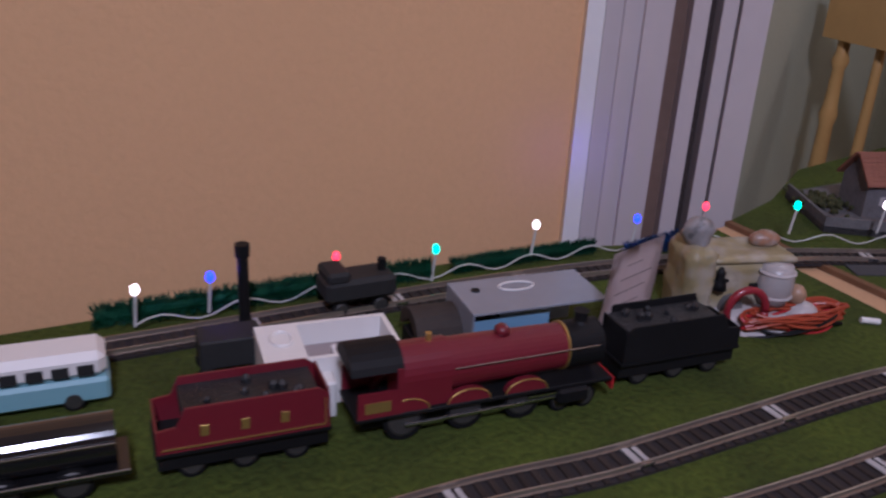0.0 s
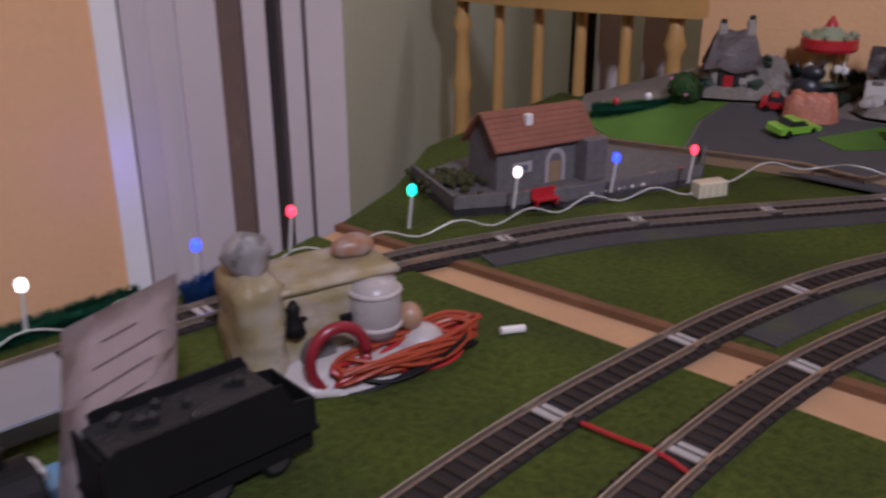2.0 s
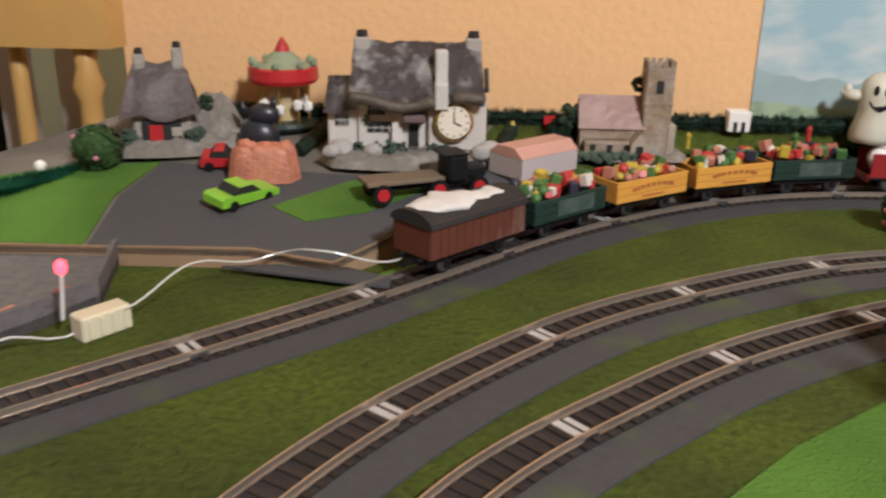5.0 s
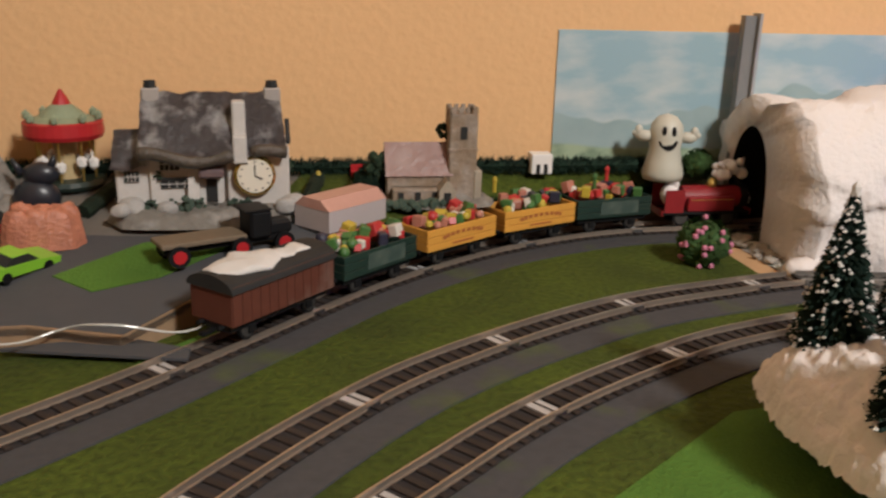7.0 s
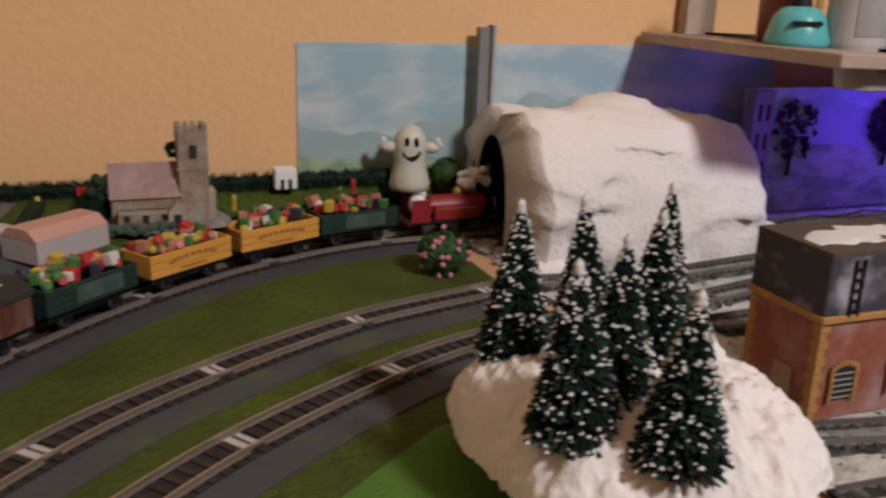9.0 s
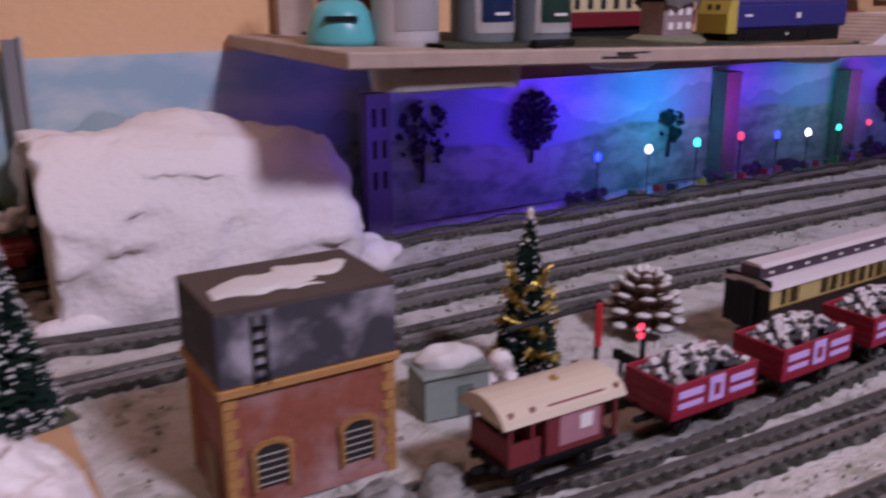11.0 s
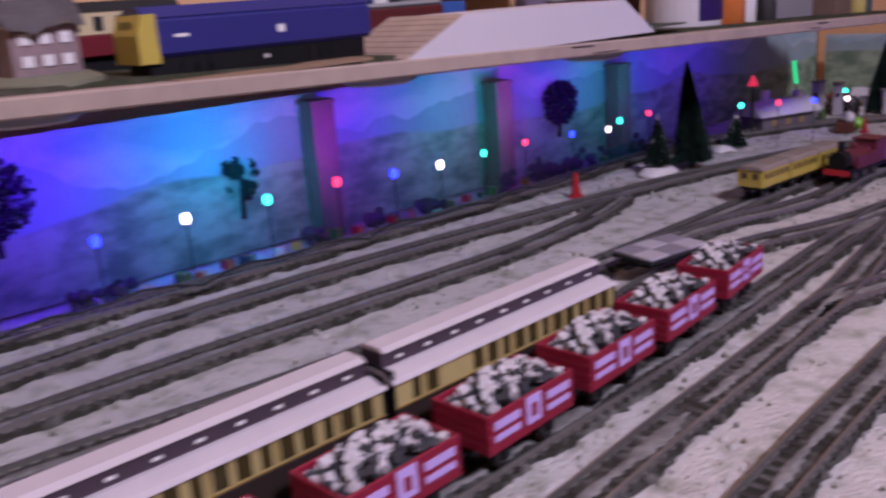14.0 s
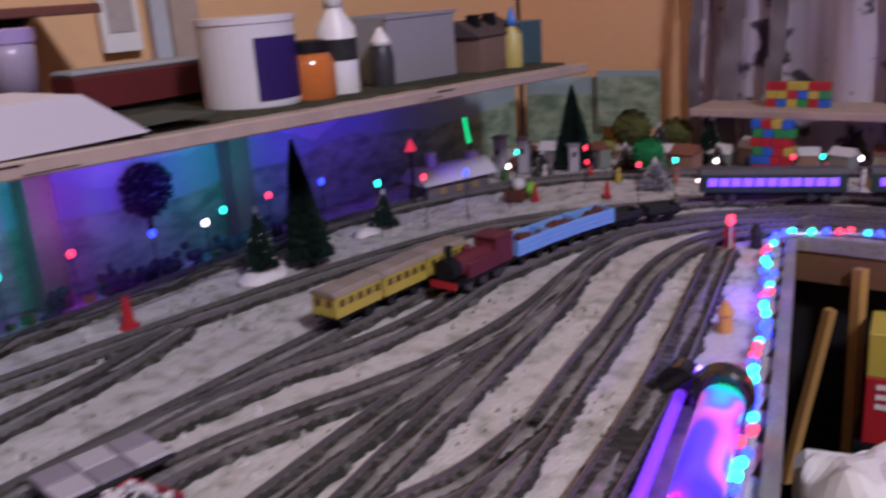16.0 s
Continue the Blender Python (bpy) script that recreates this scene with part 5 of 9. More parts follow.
hedge_l = tinsel("hedge_garland", [(-0.545, -0.185), (-0.523, -0.165), (-0.487, -0.118)], 0.026, 0.008, TINSELG, "dark green garland hedge with red baubles", 1200)
for p in ((-0.527, -0.172, 0.034), (-0.505, -0.143, 0.036)):
    part("bauble", ball(B(), p, 0.004), RED if p[0] < -0.51 else SHOWWHITE, hedge_l, smooth=True)
tinsel("hedge_garland", [(-0.150, -0.119), (-0.11, -0.088), (-0.06, -0.053), (-0.01, -0.035), (0.05, -0.0155), (0.10, -0.011)], 0.029, 0.006, TINSELG, "long dark green garland hedge along the terrace edge", 3000)
tinsel("wall_garland", [(-0.49, -0.012), (-0.2, -0.012), (0.105, -0.012)], 0.050, 0.0075, NIGHTGREEN, "dark green garland along the foot of the wall", 5200)


def bush(at, r, label, seed, flowers=0, mat=None):
    rng = random.Random(seed)
    th = thing("bush", pose(*at), label, "bush")
    bm = B()
    ball(bm, (0, 0, r * 0.85), r * 0.88, (1, 1, 0.95), 3)
    for k in range(420):
        d = Vector((rng.gauss(0, 1), rng.gauss(0, 1), rng.gauss(0, 1))).normalized()
        p = Vector((0, 0, r * 0.85)) + d * r * rng.uniform(0.82, 1.0)
        if p.z < 0:
            continue
        t = d.orthogonal().normalized() * r * 0.13
        u = d.cross(t)
        bm.faces.new([bm.verts.new(p + q) for q in (t, u, -t + d * r * 0.1, -u)])
    part("leaves", bm, mat or material("bush leaves", (0.05, 0.10, 0.03), 0.8, vary=0.4, scale=150), th)
    for k in range(flowers):
        d = Vector((rng.gauss(0, 1), rng.gauss(0, 1) - 0.6, rng.gauss(0, 0.8) + 0.3)).normalized()
        part("flower", ball(B(), Vector((0, 0, r * 0.85)) + d * r, r * 0.12, sub=1), material("pink flower", (0.55, 0.2, 0.3), 0.7, vary=0.1, scale=60), th)
    return th


bush((0.077, -0.120, 0), 0.0185, "round green model bush dotted with pink flowers", 3, 22)
bush((-0.478, -0.115, 0.027), 0.017, "round green model bush by the cottage", 4, 4)
bush((0.120, -0.012, 0.038), 0.013, "small dark green bush beside the mast", 5, 0)
bush((-0.098, -0.035, 0.040), 0.016, "dark conical bush behind the church", 6, 0, NIGHTGREEN)
bush((-0.152, -0.05, 0.036), 0.013, "dark green bush beside the church", 7, 0, NIGHTGREEN)

# cottages
WHITEWASH = material("whitewashed plaster", (0.55, 0.52, 0.49), 0.7, vary=0.15, scale=60, bump=0.2)


def rocks(bm, rng, x0, x1, y0, y1, z, n, r):
    for k in range(n):
        ball(bm, (rng.uniform(x0, x1), rng.uniform(y0, y1), z + rng.uniform(-0.3, 0.3) * r), rng.uniform(0.6, 1.2) * r, (1.2, 1, 0.8), 2)
    return bm


def thatched_roof(th, x0, x1, half, z0, z1, mat, name="roof", hip=0.0):
    bm = B()
    n, m = 26, 22
    rows = []
    for i in range(n + 1):
        x = x0 + (x1 - x0) * i / n
        row = []
        for j in range(m + 1):
            t = j / m * 2 - 1
            y = half * t
            x = (x0 + x1) / 2 + (x0 + (x1 - x0) * i / n - (x0 + x1) / 2) * (1 - hip * (1 - abs(t)))
            z = z1 - (z1 - z0) * abs(t) ** 1.25
            row.append(bm.verts.new((x + 0.001 * noise.noise((x * 200, y * 200, 1)), y, z + 0.0024 * noise.noise((x * 110, y * 110, 5)) + 0.0012 * math.sin(abs(t) * 22) * (1 - abs(t)) + (0.002 * math.sin(x * 160) if abs(t) > 0.85 else 0))))
        rows.append(row)
    for a, b in zip(rows, rows[1:]):
        for k in range(m):
            bm.faces.new((a[k], b[k], b[k + 1], a[k + 1]))
    bmesh.ops.solidify(bm, geom=bm.faces[:], thickness=0.004)
    bmesh.ops.recalc_face_normals(bm, faces=bm.faces[:])
    return part(name, bm, mat, th, smooth=True)


def lump(w, d, h, seed, rough=0.0035, flat=6):
    """A lumpy block of modelled rock with a steep skirt."""
    bm = B()
    n = 34
    grid = {}
    for i in range(n + 1):
        for j in range(n + 1):
            u, v = i / n * 2 - 1, j / n * 2 - 1
            k = max(abs(u), abs(v))
            x, y = u * math.sqrt(1 - v * v / 3) * w / 2, v * math.sqrt(1 - u * u / 3) * d / 2
            z = h * (1 - k**flat) + rough * (noise.noise((x * 90 + seed, y * 90, 1)) + 0.6 * noise.noise((x * 220, y * 220, seed))) * (1 - k**10)
            grid[i, j] = bm.verts.new((x + rough * 0.8 * noise.noise((x * 120, y * 120, seed + 9)), y, max(z, -0.001 if k < 1 else -0.003)))
    for i in range(n):
        for j in range(n):
            bm.faces.new((grid[i, j], grid[i + 1, j], grid[i + 1, j + 1], grid[i, j + 1]))
    return bm


def bushy(bm, x, y, z, r, seed, n=26, squash=1.0):
    rr = random.Random(seed)
    for k in range(n):
        d = Vector((rr.gauss(0, 1), rr.gauss(0, 1), rr.gauss(0, 1) * squash)).normalized() * r * rr.uniform(0.4, 0.9)
        ball(bm, (x + d.x, y + d.y, z + d.z), r * rr.uniform(0.2, 0.38), sub=1)
    return bm


IVY = material("dark modelled ivy", (0.025, 0.045, 0.025), 0.7, vary=0.4, scale=140, bump=0.6)
SHRUBS = material("grey-green shrubs", (0.07, 0.10, 0.075), 0.8, vary=0.4, scale=120)
ROCKY = material("painted rock with moss", (0.21, 0.19, 0.165), 0.7, vary=0.35, scale=75, second=(0.40, 0.38, 0.36), amount=0.58, bump=0.7, sharp=0.08, fine=260)
c1 = thing("cottage", pose(-0.432, -0.070, vz(-0.075), 0, 0, 18), "small grey thatched stone cottage ornament on rocks", "model building")
base = part("rock_slope", lump(0.108, 0.066, 0.013, 3, 0.005, 3), ROCKY, c1, "mossy painted rock slope", True)
part("wall", box(B(), -0.014, 0, 0.004, 0.040, 0.030, 0.032, 0.002), STONE, c1)
part("roof_slope", lump(0.052, 0.042, 0.034, 8, 0.005, 2.2), ROCKY, c1, "rocky slope against the gable", True).matrix_basis = pose(0.022, 0.004, 0.004)
thatched_roof(c1, -0.042, 0.014, 0.024, 0.026, 0.062, material("pinkish grey thatch", (0.20, 0.165, 0.165), 0.45, vary=0.3, scale=45, second=(0.45, 0.41, 0.42), amount=0.55, bump=0.7, sharp=0.08, fine=260), hip=0.42)
for x, h in ((-0.026, 0.016), (0.0, 0.020)):
    ch = part("chimney", box(B(), x, 0, 0.052, 0.008, 0.008, h, 0.001), STONE, c1)
    part("pot", rod(B(), (x, 0, 0.052 + h), (x, 0, 0.056 + h), 0.0032, 0.0026, 8), DARK, ch)
# proud dark block drawn for the shade in the porch recess
part("porch_shade", box(B(), -0.014, -0.0175, 0.010, 0.026, 0.006, 0.014, 0.001), DARK, c1, "dark block standing in for the shade of a porch recess")
part("door", box(B(), -0.018, -0.0212, 0.010, 0.009, 0.001, 0.011), RED, c1)
part("window", box(B(), -0.004, -0.0212, 0.013, 0.007, 0.001, 0.006), STONE, c1)
part("bush", bushy(B(), 0.008, -0.018, 0.012, 0.008, 5), SHRUBS, c1)
part("bush", bushy(B(), -0.036, -0.016, 0.012, 0.008, 6), SHRUBS, c1)
part("ivy", bushy(B(), 0.018, -0.008, 0.034, 0.007, 7, 22, 1.6), IVY, c1)

bh = thing("clock_house", pose(-0.266, -0.078, vz(-0.085), 0, 0, 4), "large whitewashed thatched house with a gilt clock in its wall", "model building")
part("rock_base", lump(0.128, 0.080, 0.011, 5, 0.004, 9), ROCKY, bh, "rough modelled rock base", True)
part("wall", box(B(), 0.009, 0.002, 0.010, 0.088, 0.036, 0.044, 0.001), WHITEWASH, bh)
part("side_wing", box(B(), -0.044, 0.0, 0.010, 0.024, 0.026, 0.032, 0.001), WHITEWASH, bh)
thatched_roof(bh, -0.040, 0.052, 0.031, 0.046, 0.082, THATCH, hip=0.06)
thatched_roof(bh, -0.058, -0.036, 0.020, 0.037, 0.058, THATCH, "wing_roof", hip=0.2)
bm = B()
tube(bm, [(-0.040 + 0.0058 * k, -0.0295 + 0.001 * math.sin(k), 0.0445 + 0.0032 * math.sin(k * 0.55 + 1.2)) for k in range(11)], 0.0042, 10)
part("eave_roll", bm, material("brown thatch eave", (0.085, 0.066, 0.05), 0.5, vary=0.35, scale=90, bump=0.7), bh, "heavy rolled thatch eave", True)
bm = B()
tube(bm, [(0.030 + 0.0055 * k, -0.0300, 0.0475 + 0.001 * math.sin(k)) for k in range(5)], 0.0040, 10)
part("eave_roll", bm, MATS["brown thatch eave"], bh, "heavy rolled thatch eave", True)
part("chimney_breast", box(B(), 0.0225, -0.0235, 0.040, 0.0090, 0.016, 0.018, 0.001), WHITEWASH, bh)
part("gable_wall", box(B(), 0.034, -0.012, 0.008, 0.040, 0.020, 0.041, 0.001), WHITEWASH, bh, "white rendered clock wall")
part("chimney_shaft", box(B(), 0.0225, -0.020, 0.056, 0.0085, 0.012, 0.023, 0.001), WHITEWASH, bh)
for x in (-0.032, 0.045):
    ch = part("chimney", box(B(), x, 0, 0.070, 0.011, 0.010, 0.015, 0.001), material("pale rendered chimney", (0.40, 0.36, 0.33), 0.7, vary=0.2, scale=90), bh)
    part("pot", rod(B(), (x, 0, 0.085), (x, 0, 0.0895), 0.0042, 0.0036, 8), DARK, ch)
part("gable_edge", box(B(), 0.0, 0, 0, 0.003, 0.018, 0.003, 0.0006, pose(0.0535, -0.018, 0.058, 52, 0, 0)), DARK, bh, "dark barge edge")
ck = part("clock", lathe(B(), [(0.0128, 0), (0.0134, 0.002), (0.0134, 0.005), (0.0118, 0.0062)], n=40), material("polished brass", (0.75, 0.52, 0.16), 0.2, 1.0, vary=0.06, scale=40), bh, "round gilt clock")
ck.matrix_basis = pose(0.0315, -0.0222, 0.0315, 90, 0, 0)
part("dial", lathe(B(), [(0.0115, 0.0045), (0.0112, 0.0066)], n=40), material("cream dial", (0.72, 0.66, 0.55), 0.4, vary=0.04, scale=40), ck)
bm = B()
for k in range(12):
    a = math.pi * k / 6
    box(bm, 0.0094 * math.cos(a), 0.0094 * math.sin(a), 0.0066, 0.001, 0.001, 0.0004)
part("hour_mark", bm, BLACK, ck)["kind"] = "stuff"
part("clock_pointer", box(B(), 0, 0.0036, 0.0068, 0.0008, 0.0075, 0.0003), BLACK, ck)
part("clock_pointer", box(B(), 0, 0.0026, 0.0068, 0.0009, 0.0055, 0.0003, 0, pose(0, 0, 0, 0, 0, -115)), BLACK, ck)
for x, y, z, w, h in ((-0.046, -0.0136, 0.026, 0.009, 0.007), (-0.022, -0.0166, 0.034, 0.012, 0.008), (0.005, -0.0166, 0.040, 0.012, 0.007), (-0.018, -0.0166, 0.022, 0.020, 0.0055)):
    wn = part("window", box(B(), x, y, z, w, 0.0012, h), DARK, bh)
    for k in range(1, 4):
        part("glazing_bar", box(B(), x - w / 2 + k * w / 4, y - 0.0009, z, 0.0005, 0.0004, h), WHITEWASH, wn)
    part("glazing_bar", box(B(), x, y - 0.0009, z + h * 0.5, w, 0.0004, 0.0005), WHITEWASH, wn)
part("lintel", box(B(), -0.018, -0.0175, 0.0275, 0.024, 0.002, 0.0016), DARK, bh)
part("buttress", prism(B(), [(-0.0165, 0.012), (-0.024, 0.012), (-0.0185, 0.040), (-0.0165, 0.042)], -0.011, -0.004), WHITEWASH, bh)
part("porch_roof", box(B(), 0.004, -0.0225, 0.030, 0.016, 0.012, 0.006, 0.0015), material("mauve-brown porch tiles", (0.16, 0.11, 0.11), 0.6, vary=0.25, scale=90), bh)
part("door", box(B(), 0.004, -0.0168, 0.012, 0.007, 0.001, 0.016), DARK, bh)
part("ivy", bushy(B(), 0.0525, -0.016, 0.034, 0.005, 21, 30, 2.2), IVY, bh)
part("ivy", bushy(B(), -0.029, -0.018, 0.031, 0.003, 22, 14, 1.2), IVY, bh)
part("ivy", bushy(B(), -0.006, -0.018, 0.038, 0.0035, 23, 14, 1.2), IVY, bh)
for k, (x, r) in enumerate(((-0.012, 0.007), (-0.004, 0.005), (-0.022, 0.005), (0.018, 0.006), (-0.034, 0.005), (0.026, 0.004))):
    part("shrub", bushy(B(), x, -0.025, 0.013, r * 0.85, 30 + k), SHRUBS, bh)
for k, (x, y, r) in enumerate(((-0.046, -0.022, 0.008), (-0.024, -0.027, 0.006), (0.056, -0.024, 0.008), (0.050, -0.030, 0.006), (-0.052, -0.028, 0.005))):
    bm = B()
    ball(bm, (x, y, 0.011), r, (1.1, 0.9, 0.9), 3)
    for v in bm.verts:
        v.co += Vector((noise.noise(v.co * 150), noise.noise(v.co * 150 + Vector((4, 0, 0))), 0)) * 0.002
    part("pale_rock", bm, material("pale painted rock", (0.42, 0.40, 0.38), 0.7, vary=0.25, scale=110, bump=0.5), bh, "pale garden rock", True)

HEDGE = material("dark fence flock", (0.018, 0.030, 0.018), 0.9, vary=0.5, scale=140, bump=0.8)
for k, pts in enumerate((((-0.190, -0.030), (-0.196, -0.062), (-0.204, -0.096)), ((-0.330, -0.040), (-0.338, -0.066), (-0.346, -0.088)))):
    th = thing("low_hedge", pose(0, 0, 0), "low dark hedge strip beside the thatched house", "hedge", "low hedges")
    part("hedge", tube(B(), [(q.x + 0.0012 * noise.noise(q * 150), q.y, vz(q.y) + 0.005 + 0.002 * noise.noise(q * 120)) for q, d in curve(pts, 0.004)], 0.0055, 8), HEDGE, th)

# carousel
cr = thing("carousel", pose(-0.366, -0.026, vz(-0.026)), "toy carousel with red skirt and green striped canopy", "carousel")
part("base", lathe(B(), [(0.024, 0), (0.026, 0.003), (0.024, 0.006)], n=24), DGREEN, cr)
part("core", lathe(B(), [(0.009, 0.006), (0.007, 0.02), (0.009, 0.036)], n=16), material("cream and gold panel", (0.5, 0.38, 0.2), 0.4, vary=0.2, scale=90), cr)
for k in range(8):
    a = 2 * math.pi * k / 8
    part("pole", rod(B(), (0.019 * math.cos(a), 0.019 * math.sin(a), 0.005), (0.019 * math.cos(a), 0.019 * math.sin(a), 0.038), 0.0008, n=6), GOLD, cr)
    part("horse", ball(B(), (0.018 * math.cos(a), 0.018 * math.sin(a), 0.016 + 0.003 * (k % 2)), 0.0042, (1, 1, 1.3), 1), SHOWWHITE, cr)
    part("finial", ball(B(), (0.024 * math.cos(a), 0.024 * math.sin(a), 0.050), 0.003, (1, 1, 1.4), 1), material("pale green canopy", (0.25, 0.30, 0.2), 0.5, vary=0.2, scale=60), cr)
part("skirt", lathe(B(), [(0.0255, 0.035), (0.027, 0.038), (0.0265, 0.046), (0.024, 0.047)], n=32), RED, cr)
part("canopy", lathe(B(), [(0.0255, 0.046), (0.016, 0.050), (0.009, 0.056), (0.006, 0.058)], n=32), MATS["pale green canopy"], cr)
part("peak", lathe(B(), [(0.0065, 0.057), (0.005, 0.061), (0.001, 0.068)], n=16), RED, cr)

# pumpkin-coloured ornament, black cat shape, cars
pk = thing("pumpkin_ornament", pose(-0.360, -0.125, vz(-0.125), 0, 0, 8), "orange-pink pumpkin stack ornament by the road", "ornament")
bm = lump(0.046, 0.030, 0.024, 14, 0.006, 10)
part("glazed_body", bm, material("orange-pink glaze", (0.52, 0.20, 0.12), 0.4, vary=0.25, scale=110, second=(0.22, 0.07, 0.05), amount=0.62, bump=0.6), pk, smooth=True)
ct = thing("black_ornament", pose(-0.372, -0.085, vz(-0.085)), "black arched ornament behind the pumpkins", "ornament")
bm = B()
ball(bm, (0, 0, 0.014), 0.014, (1.1, 0.7, 1), 2)
ball(bm, (0.004, 0, 0.030), 0.009, (1.3, 0.8, 0.9), 2)
rod(bm, (-0.008, 0, 0.03), (-0.013, 0, 0.040), 0.003, 0.001)
rod(bm, (0.010, 0, 0.034), (0.013, 0, 0.042), 0.003, 0.001)
part("figure", bm, material("blue-black glaze", (0.02, 0.022, 0.03), 0.35, vary=0.2, scale=60), ct, smooth=True)


def toy_car(m, mat, label, length=0.046):
    th = thing("toy_car", m, label, "toy car", "toy cars")
    k = length / 0.046
    part("body", prism(B(), [(-0.023 * k, 0.003), (0.023 * k, 0.003), (0.023 * k, 0.007), (0.012 * k, 0.0085), (-0.021 * k, 0.0095), (-0.023 * k, 0.008)], -0.0095, 0.0095, "y"), mat, th)
    part("cabin", prism(B(), [(-0.014 * k, 0.009), (0.009 * k, 0.0085), (0.002 * k, 0.0135), (-0.009 * k, 0.0138)], -0.008, 0.008, "y"), DARK, th)
    part("roof", box(B(), -0.0035 * k, 0, 0.0135, 0.011 * k, 0.0155, 0.0008, 0.0003), mat, th)
    for x in (-0.014 * k, 0.014 * k):
        for s in (-1, 1):
            part("wheel", rod(B(), (x, s * 0.0080, 0.0033), (x, s * 0.0100, 0.0033), 0.0033, n=14), BLACK, th)
    return th


toy_car(pose(-0.366, -0.163, vz(-0.163) + 0.0012, 8, 0, 55), material("lime green paint", (0.22, 0.50, 0.03), 0.3, vary=0.06, scale=40, coat=0.4), "lime green toy sports car on the grey road")
toy_car(pose(-0.392, -0.108, vz(-0.108) + 0.0012, 8, 0, 10), RED, "small red toy car by the cottage", 0.03)
lo = thing("flatbed_lorry", pose(-0.250, -0.147, vz(-0.147) + 0.0012, 0, 0, 25), "brown vintage flatbed toy lorry with red spoked wheels", "lorry")
LORRY = material("brown lorry deck", (0.17, 0.13, 0.09), 0.6, vary=0.2, scale=50)
part("deck", box(B(), -0.016, 0, 0.0115, 0.052, 0.022, 0.003, 0.0006), LORRY, lo)
part("chassis", box(B(), 0.0, 0, 0.007, 0.078, 0.010, 0.004), BLACK, lo)
part("cab", box(B(), 0.020, 0, 0.010, 0.014, 0.020, 0.017, 0.0015), BLACK, lo)
part("bonnet", box(B(), 0.034, 0, 0.010, 0.016, 0.013, 0.009, 0.002), BLACK, lo)
part("cab_roof", box(B(), 0.018, 0, 0.027, 0.018, 0.021, 0.0015, 0.0005), BLACK, lo)
for x in (-0.032, 0.006, 0.034):
    for s in (-1, 1):
        wl = part("wheel", rod(B(), (x, s * 0.0095, 0.0065), (x, s * 0.0122, 0.0065), 0.0065, n=18), BLACK, lo)
        part("hub", rod(B(), (x, s * 0.0118, 0.0065), (x, s * 0.0127, 0.0065), 0.0040, n=14), RED, wl)
wx = thing("plastic_building", pose(-0.177, -0.100, vz(-0.1) + 0.001, 0, 0, 42), "pale plastic hut with washed-out pink roof", "model building")
part("body", prism(B(), [(-0.016, 0), (0.016, 0), (0.016, 0.014), (0.008, 0.020), (-0.008, 0.020), (-0.016, 0.014)], -0.027, 0.027), material("hazy pale plastic", (0.45, 0.40, 0.40), 0.35, vary=0.1, scale=40), wx)
part("roof", prism(B(), [(-0.0163, 0.0142), (0.0163, 0.0142), (0.0083, 0.0206), (-0.0083, 0.0206)], -0.0272, 0.0272), material("washed pink roof", (0.5, 0.28, 0.23), 0.4, vary=0.15, scale=40), wx)

# church
chh = thing("church", pose(-0.108, -0.062, vz(-0.065), 0, 0, 0), "small stone church ornament with red-brown roof and square tower", "model building")
rng = random.Random(10)
CHSTONE = material("brown church stone", (0.30, 0.225, 0.16), 0.7, vary=0.4, scale=80, second=(0.50, 0.46, 0.43), amount=0.56, bump=0.6, fine=260)
part("mound", lump(0.088, 0.056, 0.006, 17, 0.003, 4), ROCKY, chh, smooth=True)
bm = B()
for k in range(44):
    ball(bm, (-0.040 + k * 0.001 + rng.uniform(-0.001, 0.001), -0.024 + rng.uniform(-0.003, 0.003), 0.003 + rng.uniform(-0.003, 0.002)), rng.uniform(0.0022, 0.0034), sub=1)
part("front_hedge", bm, SHRUBS, chh, "grey-green hedge with frosted top")["kind"] = "stuff"
part("ivy", bushy(B(), -0.041, 0.004, 0.026, 0.010, 41, 34, 1.3), IVY, chh)
part("ivy", bushy(B(), 0.007, 0.006, 0.050, 0.006, 42, 30, 2.0), IVY, chh)
part("porch", prism(B(), [(0.000, 0.0), (0.012, 0.0), (0.012, 0.012), (0.006, 0.020), (0.000, 0.012)], -0.024, -0.008, "y"), material("pale dressed stone", (0.38, 0.33, 0.26), 0.75, vary=0.25, scale=110, bump=0.3), chh)
part("porch_door", box(B(), 0.006, -0.0242, 0.001, 0.005, 0.0008, 0.010, 0.0003), DARK, chh)
part("stair_turret", box(B(), 0.030, -0.004, 0, 0.006, 0.014, 0.024, 0.001), MATS["pale dressed stone"], chh)
part("nave", box(B(), -0.012, 0.004, 0.0, 0.046, 0.026, 0.022, 0.0006), CHSTONE, chh)
part("nave_roof", prism(B(), [(-0.011, 0.020), (0.019, 0.020), (0.004, 0.042)], -0.036, 0.012), material("rosy church roof", (0.27, 0.16, 0.14), 0.35, vary=0.2, scale=40, second=(0.46, 0.38, 0.36), amount=0.6, bump=0.3), chh)
part("aisle", box(B(), -0.014, -0.012, 0, 0.036, 0.010, 0.012, 0.0008), CHSTONE, chh)
tw = part("tower", box(B(), 0.019, 0.0, 0, 0.020, 0.020, 0.064, 0.0008), CHSTONE, chh)
for k in range(4):
    for s in (-1, 1):
        part("merlon", box(B(), 0.0115 + k * 0.005, s * 0.009, 0.064, 0.0028, 0.002, 0.0045), CHSTONE, tw)
        part("merlon", box(B(), 0.019 + s * 0.009, -0.0075 + k * 0.005, 0.064, 0.002, 0.0028, 0.0045), CHSTONE, tw)
part("belfry_window", box(B(), 0.019, -0.0102, 0.046, 0.005, 0.0008, 0.009), DARK, tw)
